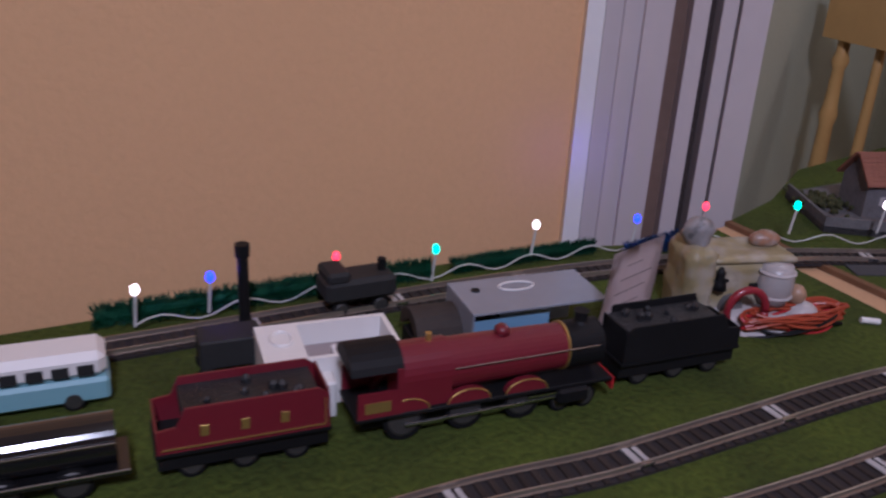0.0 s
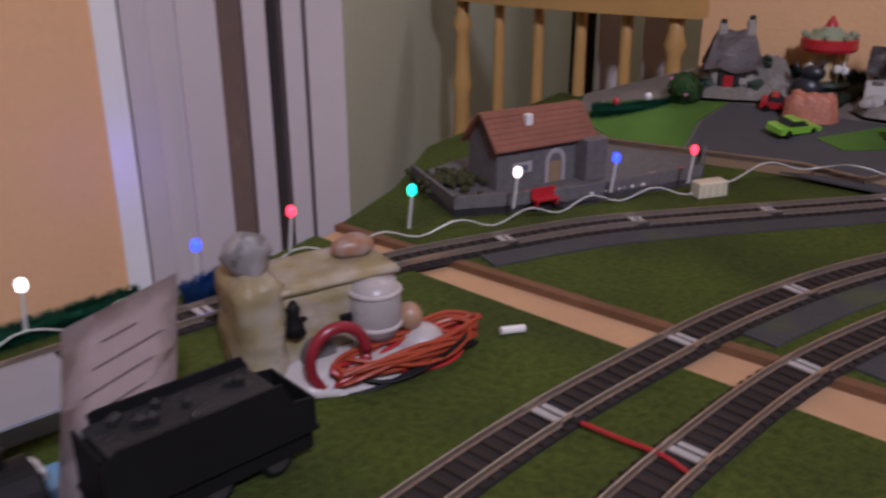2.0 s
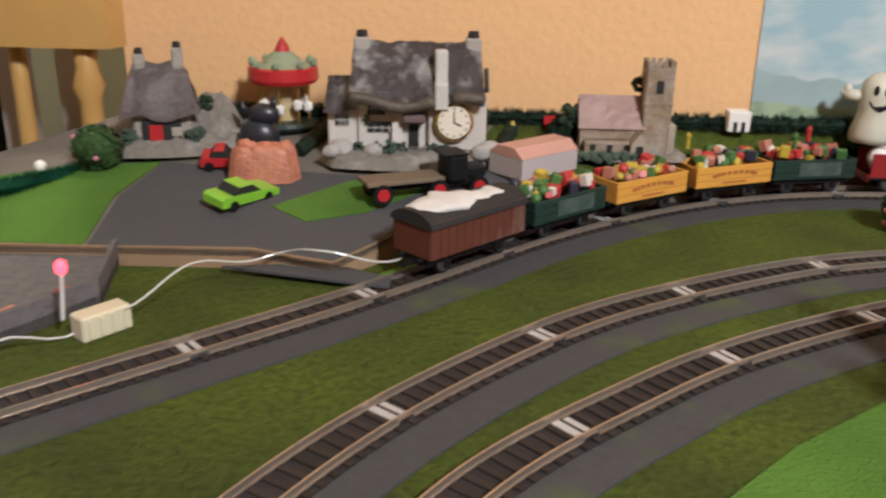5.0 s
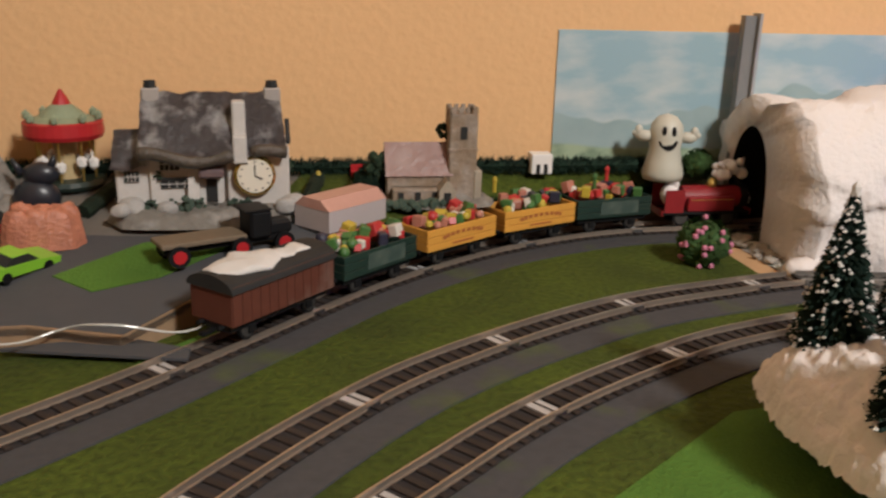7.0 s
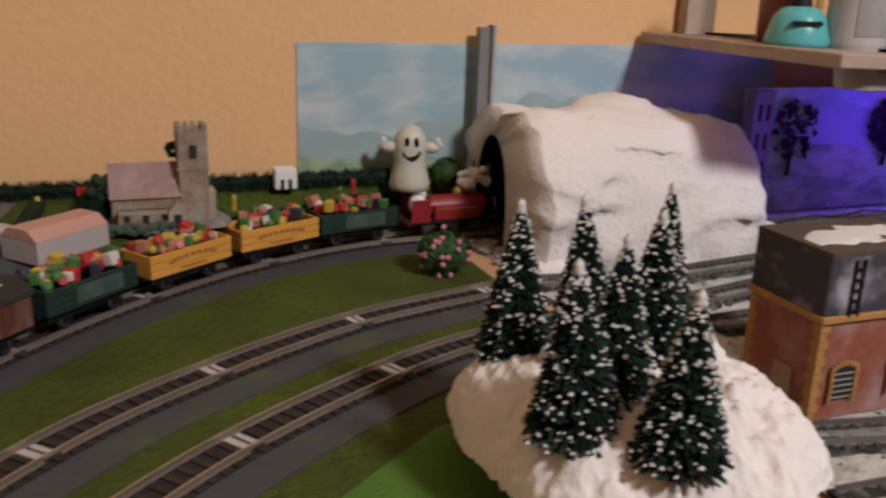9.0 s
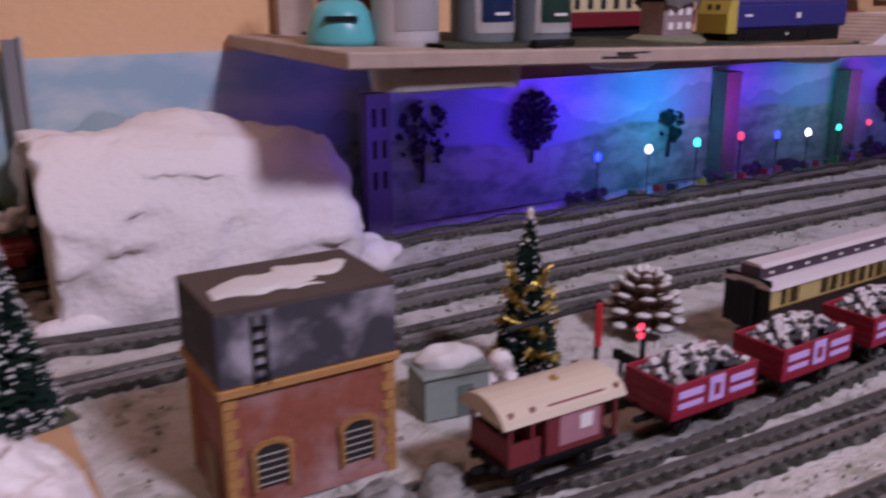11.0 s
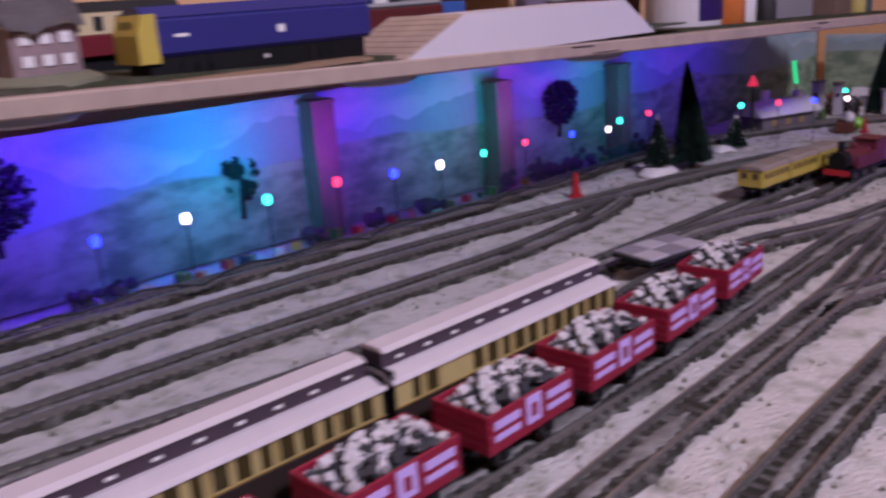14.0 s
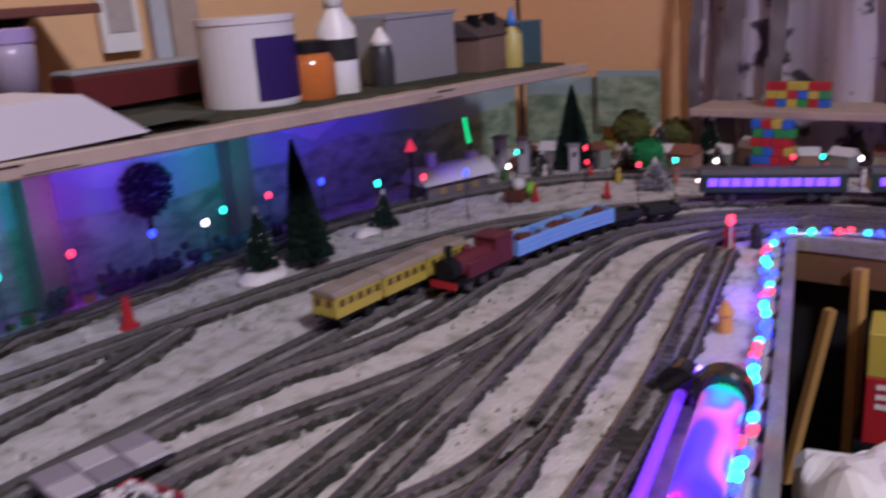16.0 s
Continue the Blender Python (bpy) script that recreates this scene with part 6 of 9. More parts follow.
part("string_course", box(B(), 0.019, 0, 0.038, 0.0212, 0.0212, 0.0015), CHSTONE, tw)
for x in (-0.026, -0.014, -0.002):
    part("window", box(B(), x, -0.0172, 0.004, 0.004, 0.0008, 0.006), DARK, chh)
part("snow_dust", box(B(), -0.012, -0.006, 0.0115, 0.036, 0.006, 0.001), SNOWTIP, chh)
wh2 = thing("tiny_hut", pose(-0.016, -0.016, vz(-0.016) + 0.002), "tiny white plastic hut by the wall", "model building")
part("body", box(B(), 0, 0, 0, 0.017, 0.014, 0.016, 0.0008), SHOWWHITE, wh2)
for s in (-1, 1):
    part("doorway", box(B(), s * 0.003, -0.0072, 0, 0.003, 0.0006, 0.008), DARK, wh2)
bench = thing("red_bench", pose(-0.158, -0.022, vz(-0.022) + 0.002), "tiny red toy bench by the wall", "bench")
part("seat", box(B(), 0, 0, 0.003, 0.014, 0.005, 0.0015), RED, bench)
part("backrest", box(B(), 0, 0.0025, 0.0045, 0.014, 0.001, 0.005), RED, bench)
for s in (-1, 1):
    part("leg", box(B(), s * 0.006, 0, 0, 0.001, 0.004, 0.003), RED, bench)
for x, y, m in ((-0.06, -0.05, "yellow"), (0.02, -0.045, "green"), (0.035, -0.03, "red"), (-0.19, -0.035, "yellow")):
    fg = thing("marker_post", pose(x, y, vz(y)), f"tiny {m} toy post on the grass", "post")
    part("post", lathe(B(), [(0.0016, 0), (0.0016, 0.008), (0.0022, 0.009), (0.001, 0.012)], n=8), MATS["gift " + m], fg)

# ghost
gh = B()
prof = [(0.0155, 0), (0.0165, 0.005), (0.0142, 0.014), (0.0122, 0.024), (0.0135, 0.035), (0.0120, 0.044), (0.007, 0.050), (0.001, 0.052)]
lathe(gh, prof, n=24)
for s in (-1, 1):
    ball(gh, (s * 0.0165, -0.002, 0.034), 0.0055, (1.4, 0.8, 0.85), 2)
    ball(gh, (s * 0.0215, -0.002, 0.038), 0.0036, (0.9, 0.8, 1.3), 2)
    ball(gh, (s * 0.0235, -0.002, 0.036), 0.0026, (1.2, 0.8, 1), 2)
nf = len(gh.faces)
for s in (-1, 1):
    ball(gh, (s * 0.0036 + 0.001, -0.0118, 0.0395), 0.0024, (0.85, 0.8, 1.75), 2)
for k in range(9):
    a = math.pi * (1.08 + 0.84 * k / 8)
    ball(gh, (0.001 + 0.0062 * math.cos(a), -0.0120 + 0.0010 * abs(math.cos(a)), 0.0325 + 0.0056 * math.sin(a)), 0.0016, (1, 0.7, 1 + 0.9 * math.sin(math.pi * k / 8)), 2)
gh.faces.ensure_lookup_table()
for f in gh.faces[nf:]:
    f.material_index = 1
ob = part("ghost_ornament", gh, [material("off-white ghost plaster", (0.52, 0.50, 0.42), 0.5, vary=0.08, scale=40), BLACK], None, smooth=True)
ob.matrix_world = pose(0.083, -0.026, vz(-0.026), 0, 0, -18)
tagged(ob, "off-white ghost ornament with raised arms and black smile", "ornament")

# slotted mast
ms = thing("slotted_post", pose(0.150, -0.010, 0), "tall grey slotted shelf upright against the backdrop", "upright")
MASTM = material("grey enamel", (0.20, 0.20, 0.20), 0.5, vary=0.2, scale=40)
part("web", box(B(), 0.0, 0, 0, 0.010, 0.008, 0.168), MASTM, ms)
part("flange", box(B(), 0.0062, -0.002, 0, 0.0024, 0.012, 0.170), material("pale enamel", (0.34, 0.34, 0.35), 0.45, vary=0.15, scale=40), ms)
for k in range(7):
    part("slot", box(B(), 0.0072, -0.0045, 0.05 + k * 0.017, 0.0008, 0.0028, 0.009), BLACK, ms, "dark slot")

# ---- chair ----
chair = thing("wooden_chair", pose(-0.665, 0.0, -0.743, 0, 0, -9), "varnished pine spindle-back dining chair behind the layout", "chair")
for s in (-1, 1):
    part("post", lathe(B(), [(0.012, 0.45), (0.0135, 0.60), (0.010, 0.72), (0.0135, 0.735), (0.010, 0.75), (0.0085, 0.80), (0.0125, 0.812), (0.0085, 0.825), (0.0105, 0.90)], (s * 0.147, 0, 0), 16), TIMBER, chair, smooth=True)
    for y in (0.02, 0.36):
        part("leg", lathe(B(), [(0.012, -0.008), (0.018, 0.2), (0.015, 0.4), (0.02, 0.45)], (s * 0.16, y, 0), 12), TIMBER, chair, smooth=True)
for k in range(4):
    x = -0.088 + k * 0.0587
    part("spindle", lathe(B(), [(0.006, 0.45), (0.0085, 0.62), (0.0068, 0.80), (0.0062, 0.89)], (x, 0, 0), 12), TIMBER, chair, smooth=True)
bm = B()
rows = []
for i in range(13):
    u = i / 6 - 1
    y = 0.018 * (u * u) - 0.018
    h = 0.092 - 0.014 * u**4
    rows.append([bm.verts.new((u * 0.176, y + o, z)) for o, z in ((-0.012, 0.842), (-0.012, 0.842 + h), (0.012, 0.842 + h), (0.012, 0.842))])
for a, b in zip(rows, rows[1:]):
    for k in range(4):
        bm.faces.new((a[k], a[(k + 1) % 4], b[(k + 1) % 4], b[k]))
bm.faces.new(rows[0])
bm.faces.new(rows[-1])
bmesh.ops.recalc_face_normals(bm, faces=bm.faces[:])
part("top_rail", bm, TIMBER, chair, smooth=False)
part("seat", box(B(), 0, 0.19, 0.44, 0.38, 0.40, 0.03, 0.01), TIMBER, chair)
bl = thing("white_board", pose(-0.627, 0.07, -0.75, 0, 0, 12), "tall pale board standing behind the chair", "board")
part("panel", box(B(), 0, 0, 0, 0.028, 0.012, 1.4), WHITEPAINT, bl)
# added slab, coloured near black for the dark opening in the passage
dk = thing("dark_curtain", pose(-0.7165, 0.2, -0.75, 0, 0, 8), "narrow near-black slab standing in for the dark gap in the passage behind the chair", "curtain")
part("cloth", box(B(), 0, 0, 0, 0.034, 0.008, 1.5, 0.002), material("near black for the passage gap", (0.010, 0.009, 0.010), 0.9, vary=0.3, scale=40), dk)
bl = thing("white_post", pose(-0.565, 0.06, -0.75, 0, 0, 5), "narrow white painted post at the end of the wall", "post")
part("panel", box(B(), 0, 0, 0, 0.030, 0.02, 2.0), WHITEPAINT, bl)

# ---- cotton hill with tunnel ----
def hill():
    th = thing("cotton_hill", pose(0, 0, 0), "white cotton wool hill with a dark tunnel mouth", "snow hill")
    bm = B()
    nx, na = 80, 64
    def ring(x, scale, seed):
        row = []
        for j in range(na + 1):
            a = math.pi * j / na
            front = 0.148 - 0.12 * max(0, x - 0.26)
            top = 0.108 + 0.008 * min(1, (x - 0.137) / 0.09) - 0.020 * max(0, (x - 0.25) / 0.10)
            cy, hy = -0.012 - front * 0.42, front * 0.56
            c, s = math.cos(a), math.sin(a)
            ex = 0.62
            y = cy - hy * (abs(c) ** ex) * (1 if c > 0 else -1) * scale
            z = top * (s ** ex) * scale
            n = 0.009 * noise.noise((x * 16, y * 24, z * 34)) + 0.006 * noise.noise((x * 34, y * 45, z * 75 + 4)) + 0.002 * noise.noise((x * 130, y * 130, z * 130))
            z = max(0.0, z + n) if 0 < j < na else 0
            y = min(y + n * 0.9, -0.004)
            row.append((x, y, z))
        return row
    outer = []
    for i in range(nx + 1):
        u = i / nx
        x = 0.142 + 0.218 * u
        sc = 1.0 if u < 0.86 else math.cos((u - 0.86) / 0.14 * 0.9) 
        outer.append([bm.verts.new((p[0] + 0.006 * noise.noise((p[1] * 60, p[2] * 60, u)), p[1], p[2])) for p in ring(x, sc, 0)])
    inner = []
    for i in range(7):
        x = 0.147 + 0.02 * i
        row = []
        for j in range(na + 1):
            a = math.pi * j / na
            row.append(bm.verts.new((x, -0.044 - 0.030 * math.cos(a), 0.086 * math.sin(a) ** 0.6 if 0 < j < na else 0)))
        inner.append(row)
    def skin(rows, flip=False):
        for a, b in zip(rows, rows[1:]):
            for k in range(len(a) - 1):
                f = (a[k], a[k + 1], b[k + 1], b[k])
                bm.faces.new(f[::-1] if flip else f)
    skin(outer)
    for k in range(na):
        bm.faces.new((outer[0][k], inner[0][k], inner[0][k + 1], outer[0][k + 1]))
    nf = len(bm.faces)
    skin(inner, True)
    bm.faces.new(inner[-1])
    bm.faces.ensure_lookup_table()
    for f in bm.faces[nf:]:
        f.material_index = 1
    last = outer[-1]
    c = bm.verts.new((0.366, -0.05, 0.035))
    for k in range(na):
        bm.faces.new((last[k], last[k + 1], c))
    bmesh.ops.recalc_face_normals(bm, faces=bm.faces[:])
    # inner faces of the tunnel are coloured black for the shade inside
    part("wadding", bm, [COTTON, material("black for the tunnel's shade", (0.006, 0.006, 0.007), 0.9, vary=0.2, scale=40)], th, smooth=True)
    bm = B()
    for i in range(8):
        ball(bm, (0.15 + 0.032 * i, -0.147 + 0.006 * i + 0.008 * noise.noise((i, 1, 1)), 0.004), 0.018, (1.4, 0.7, 0.55), 3)
    for x, y, r in ((0.366, -0.118, 0.017), (0.376, -0.094, 0.014), (0.372, -0.070, 0.012)):
        ball(bm, (x, y, 0.004), r, (1.0, 1.1, 0.9), 3)
    for v in bm.verts:
        v.co += Vector((0, 0, 0.003 * noise.noise(v.co * 60)))
        v.co.z = max(v.co.z, -0.001)
    part("skirt", bm, COTTON, th, smooth=True)
    rngh = random.Random(3)
    bm = B()
    for k in range(30):
        ball(bm, (0.132 + rngh.uniform(-0.008, 0.01), -0.075 + rngh.uniform(-0.05, 0.02), 0.002), rngh.uniform(0.002, 0.005), (1.3, 1, 0.6), 1)
    part("stones", bm, STONE, th)["kind"] = "stuff"
hill()

# ---- snowy mound and firs ----
def mound():
    bm = B()
    n = 90
    verts = {}
    cx, cy, rx, ry, z0 = 0.050, -0.402, 0.070, 0.084, 0.022
    for i in range(n + 1):
        for j in range(n + 1):
            u, v = i / n * 2 - 1, j / n * 2 - 1
            # a disc from the square
            x, y = u * math.sqrt(1 - v * v / 2), v * math.sqrt(1 - u * u / 2)
            r = math.hypot(x, y)
            z = 0.030 * (1 - r**4.5) + 0.007 * noise.noise((x * 3, y * 3, 2)) * (1 - r) + 0.006 * noise.noise((x * 7, y * 7, 2)) * (1 - r**6) + 0.003 * noise.noise((x * 20, y * 20, 2)) + 0.0016 * noise.noise((x * 46, y * 46, 2))
            w = 1 + 0.16 * noise.noise((x * 2, y * 2, 7))
            verts[i, j] = bm.verts.new((cx + x * rx * w, cy + y * ry * w, z0 + max(z, -0.004) + (0.004 if r < 0.98 else 0)))
    for i in range(n):
        for j in range(n):
            bm.faces.new((verts[i, j], verts[i + 1, j], verts[i + 1, j + 1], verts[i, j + 1]))
    th = thing("snow_mound", pose(0, 0, 0), "white cotton wool mound draped over a low plinth", "snow mound")
    part("wadding", bm, COTTON, th, smooth=True)
    part("plinth", box(B(), cx + 0.005, cy - 0.004, -0.002, rx * 1.15, ry * 1.25, z0 + 0.008), NIGHTGREEN, th, "dark low plinth")
mound()


def fir(at, h, r, label, seed, snow=1.0, group="fir trees", mat=None):
    rng = random.Random(seed)
    th = thing("fir_tree", pose(*at, rng.uniform(-3, 3), rng.uniform(-3, 3), 0), label, "fir tree", group)
    part("trunk", rod(B(), (0, 0, -0.004), (0, 0, h * 0.97), 0.0022, 0.0006, 8), material("dark wire stem", (0.06, 0.04, 0.03), 0.8, vary=0.2, scale=60), th)
    bm, tips = B(), B()
    n = int(2100 * min(1.5, h / 0.07))
    for k in range(n):
        t = rng.random() ** 1.35
        z = h * (0.10 + 0.88 * t)
        rad = r * (1 - t) ** 0.9 * rng.uniform(0.8, 1.08) + 0.0012
        a = rng.uniform(0, 2 * math.pi)
        d = Vector((math.cos(a), math.sin(a), 0))
        tip = d * rad + Vector((0, 0, z - rad * 0.18))
        base = Vector((0, 0, z))
        w = Vector((-d.y, d.x, 0)) * 0.0006
        up = Vector((0, 0, 0.0006))
        v = [bm.verts.new(p) for p in (base + w, base - w, tip - w * 1.1, tip + w * 1.1, base + up, tip + up)]
        for f in ((v[0], v[1], v[2], v[3]), (v[0], v[3], v[5], v[4]), (v[1], v[4], v[5], v[2])):
            bm.faces.new(f)
        if rng.random() < 0.17 * snow:
            s = rng.uniform(0.0006, 0.0013)
            e = tip + Vector((0, 0, s * 0.6))
            u = [tips.verts.new(e + q * s) for q in (Vector((1, 0, 0)), Vector((0, 1, 0)), Vector((-1, 0, 0)), Vector((0, -1, 0)), Vector((0, 0, 1)), Vector((0, 0, -0.6)))]
            for i in range(4):
                tips.faces.new((u[i], u[(i + 1) % 4], u[4]))
                tips.faces.new((u[(i + 1) % 4], u[i], u[5]))
    part("crown", bm, mat or FIRGREEN, th)
    if snow:
        ball(tips, (0, 0, h * 0.985), 0.0022, (1, 1, 2), 1)
        part("snow_frosting", tips, SNOWTIP, th, "white snow tips")
    return th


for k, (x, y, top, r) in enumerate(((0.014, -0.364, 0.114, 0.017), (0.042, -0.374, 0.116, 0.0165), (0.006, -0.430, 0.108, 0.018), (0.028, -0.418, 0.113, 0.018), (0.062, -0.392, 0.113, 0.019), (0.098, -0.346, 0.113, 0.0165), (0.030, -0.458, 0.104, 0.017))):
    fir((x, y, 0.042), top - 0.042, r, "dark bottle-brush fir tree with snowy tips on the cotton mound", 30 + k)

# ================= snow side =================
# brick water tower
wt = thing("water_tower", pose(0.2025, -0.3595, 0, 0, 0, -1) @ Matrix.Diagonal((1.04, 1.33, 1.05, 1)), "card brick water tower with dark snow-patched tank", "model building")
BRICK = material("printed red brick", (0.29, 0.095, 0.06), 0.75, vary=0.3, scale=38, second=(0.60, 0.48, 0.50), amount=0.58, fine=260, bump=0.3)
QUOIN = material("ochre quoins", (0.42, 0.22, 0.07), 0.75, vary=0.25, scale=90)
TANKM = material("dark tank card with frost", (0.060, 0.058, 0.072), 0.6, vary=0.3, scale=30, second=(0.72, 0.68, 0.76), amount=0.56, fine=140, sharp=0.07)
part("wall", box(B(), 0, 0, 0, 0.070, 0.037, 0.050), BRICK, wt)
for sx in (-1, 1):
    for sy in (-1, 1):
        for k in range(12):
            w = 0.0055 if k % 2 else 0.0038
            part("quoin", box(B(), sx * (0.0353 - w / 2), sy * (0.0188 - w * 0.35), k * 0.00405, w, w * 0.7 + 0.0006, 0.0037), QUOIN, wt)
part("cornice", box(B(), 0, 0, 0.0492, 0.074, 0.041, 0.0035, 0.0005), QUOIN, wt)
part("tank", box(B(), 0, 0, 0.0527, 0.072, 0.039, 0.028, 0.0004), TANKM, wt)
part("lid", box(B(), 0, 0, 0.0805, 0.072, 0.039, 0.002), material("brown lid card", (0.085, 0.065, 0.055), 0.7, vary=0.25, scale=40), wt)
bm = B()
ball(bm, (-0.012, -0.002, 0.0822), 0.016, (1.35, 0.62, 0.10), 4)
ball(bm, (0.013, 0.004, 0.0822), 0.0105, (1.5, 0.55, 0.12), 4)
ball(bm, (0.002, -0.009, 0.0822), 0.006, (1.5, 0.5, 0.14), 3)
for v in bm.verts:
    v.co.x += 0.006 * noise.noise(v.co * 90)
    v.co.y += 0.006 * noise.noise(v.co * 90 + Vector((7, 0, 0)))
part("snow_patch", bm, SNOWTIP, wt, "patch of snow", True)
for k in range(5):
    part("ladder_rung", box(B(), -0.020, -0.0203, 0.054 + k * 0.005, 0.005, 0.001, 0.001), BLACK, wt)
for sx in (-1, 1):
    part("ladder_rail", box(B(), -0.020 + sx * 0.0025, -0.0203, 0.052, 0.0007, 0.001, 0.027), BLACK, wt)
for x, y, w in ((-0.018, -0.0190, 1), (0.018, -0.0190, 1)):
    wn = part("window", prism(B(), [(x - 0.006, 0.010), (x + 0.006, 0.010), (x + 0.006, 0.024), (x + 0.003, 0.0265), (x - 0.003, 0.0265), (x - 0.006, 0.024)], y - 0.0006, y, "y"), DARK, wt, "barred arched window")
    for k in range(5):
        part("bar", box(B(), x, y - 0.0008, 0.011 + k * 0.003, 0.012, 0.0004, 0.0005), material("pale glazing bar", (0.35, 0.32, 0.28), 0.6, vary=0.1, scale=60), wn)
    bm = B()
    for k in range(9):
        a = math.pi * k / 8
        box(bm, x + 0.0075 * math.cos(a), y - 0.0008, 0.0235 + 0.004 * math.sin(a), 0.002, 0.0012, 0.002)
    for s in (-1, 1):
        box(bm, x + s * 0.0072, y - 0.0008, 0.009, 0.0016, 0.0012, 0.015)
    part("window_surround", bm, QUOIN, wt)
part("door", box(B(), -0.0358, -0.004, 0, 0.0008, 0.010, 0.022), DOORW, wt)

# small green hut, christmas tree, cone, rocks, signals
gh2 = thing("lineside_hut", pose(0.289, -0.348, 0, 0, 0, -8), "pale green lineside hut with thick snow on its roof", "model building")
HUTG = material("pale grey-green boards", (0.24, 0.28, 0.25), 0.7, vary=0.2, scale=60)
part("wall", box(B(), 0, 0, 0, 0.034, 0.022, 0.022), HUTG, gh2)
part("roof", box(B(), 0, 0, 0.022, 0.038, 0.026, 0.002, 0.0005), HUTG, gh2)
part("door", box(B(), 0.004, -0.0113, 0, 0.008, 0.0006, 0.016), material("grey-green door", (0.12, 0.15, 0.13), 0.6, vary=0.2, scale=60), gh2)
bm = B()
ball(bm, (0, 0.001, 0.0245), 0.013, (1.35, 0.85, 0.62), 4)
for v in bm.verts:
    v.co += Vector((noise.noise(v.co * 110), noise.noise(v.co * 110 + Vector((4, 0, 0))), noise.noise(v.co * 110 + Vector((0, 8, 0))))) * 0.0035
    v.co.z = max(v.co.z, 0.0235)
part("snow_cap", bm, SNOWTIP, gh2, "thick snow", True)
xt = fir((0.343, -0.340, 0.0), 0.092, 0.017, "tinsel-decked christmas tree with gold garlands and white tip", 77, 0.5, "decorated trees")
GLITTER = material("gold tinsel", (0.38, 0.27, 0.05), 0.3, 0.8, vary=0.4, scale=150)
for k, z in enumerate((0.018, 0.033, 0.046, 0.058)):
    rr = 0.017 * (1 - (z / 0.09)) + 0.0035
    bm = B()
    tw = random.Random(90 + k)
    for j in range(46):
        a = 2 * math.pi * j / 46
        c = Vector((rr * math.cos(a), rr * math.sin(a), z + 0.004 * math.sin(a * 2 + k)))
        if math.sin(a * 3 + k * 2) < -0.55:
            continue
        for n in range(3):
            d = Vector((tw.gauss(0, 1), tw.gauss(0, 1), tw.gauss(0, 1))).normalized() * 0.0042
            rod(bm, c - d * 0.6, c + d, 0.0006, 0.0003, 4)
    part("garland", bm, GLITTER, xt, "gold tinsel garland")
part("tip", lathe(B(), [(0.0028, 0.074), (0.0022, 0.083), (0.0009, 0.090)], n=8), SNOWTIP, xt, "frosted white tip")
part("foot", fluff(B(), (-0.010, -0.002, 0.005), 0.012, 26, 6, (1.3, 1, 0.55)), COTTON, xt, "cotton snow foot", True)
pc = thing("pine_cone", pose(0.443, -0.325, 0.002) @ Matrix.Diagonal((1.0, 1.0, 0.90, 1)), "open pine cone with white frosted scales", "pine cone")
CONE = material("brown cone scale", (0.11, 0.065, 0.045), 0.7, vary=0.3, scale=90)
part("core", lathe(B(), [(0.006, 0), (0.012, 0.008), (0.010, 0.020), (0.004, 0.029)], n=12), CONE, pc)
for ring, (rad, z, n, up) in enumerate(((0.0235, 0.005, 8, 2), (0.0245, 0.011, 9, 12), (0.0215, 0.017, 8, 24), (0.0185, 0.022, 7, 36), (0.0150, 0.026, 6, 50), (0.0105, 0.029, 4, 66))):
    for k in range(n):
        a = 2 * math.pi * (k + 0.5 * (ring % 2)) / n + 0.12 * math.sin(k * 5 + ring)
        bm = B()
        ball(bm, (rad * 0.80, 0, 0), 0.0056, (1.0, 1.05 if ring < 4 else 0.7, 0.42), 2)
        rod(bm, (0, 0, 0), (rad * 0.8, 0, 0), 0.0012, 0.0026, 8)
        sc = part("scale", bm, CONE, pc, smooth=True)
        sc.matrix_basis = pose(0, 0, z, 0, -up, math.degrees(a))
        part("frost", ball(B(), (rad * 0.80 + 0.0018, 0, 0.0009), 0.0045, (1.0, 1.1 if ring < 4 else 0.7, 0.42), 2), SNOWTIP, sc, "white frosted tip", True)
rk = thing("rock_heap", pose(0.222, -0.418, 0), "heap of grey frosted rocks before the water tower", "rocks")
rng = random.Random(11)
for k in range(26):
    bm = B()
    ball(bm, (0, 0, 0), rng.uniform(0.0035, 0.0075), (1.25, 1, 0.8), 2)
    for v in bm.verts:
        v.co += v.co.normalized() * 0.0040 * noise.noise(v.co * 260 + Vector((k * 3, 0, 0)))
    st = part("rock", bm, material("frosted grey rock", (0.17, 0.17, 0.15), 0.85, vary=0.3, scale=70, second=(0.75, 0.72, 0.70), amount=0.54, fine=320, bump=0.8), rk)
    st.matrix_basis = pose(rng.uniform(-0.025, 0.025), rng.uniform(-0.014, 0.012), rng.uniform(0.002, 0.008))


def buffer_lamp(x, y, z, label):
    th = thing("buffer_stop", pose(x, y, 0), label, "buffer stop")
    part("beam", box(B(), 0, 0, 0.010, 0.003, 0.026, 0.005), BLACK, th)
    for s in (-1, 1):
        part("rail_post", rod(B(), (0, s * 0.008, 0), (0, s * 0.008, 0.016), 0.0011, n=6), BLACK, th)
    for k in (0, 1):
        part("lamp", ball(B(), (-0.001, -0.006, z + k * 0.005), 0.0017, sub=2), LED["red"], th, "small red lamp")
    part("lamp_post", box(B(), 0.001, -0.006, 0, 0.002, 0.002, z + 0.006), BLACK, th)
    return th


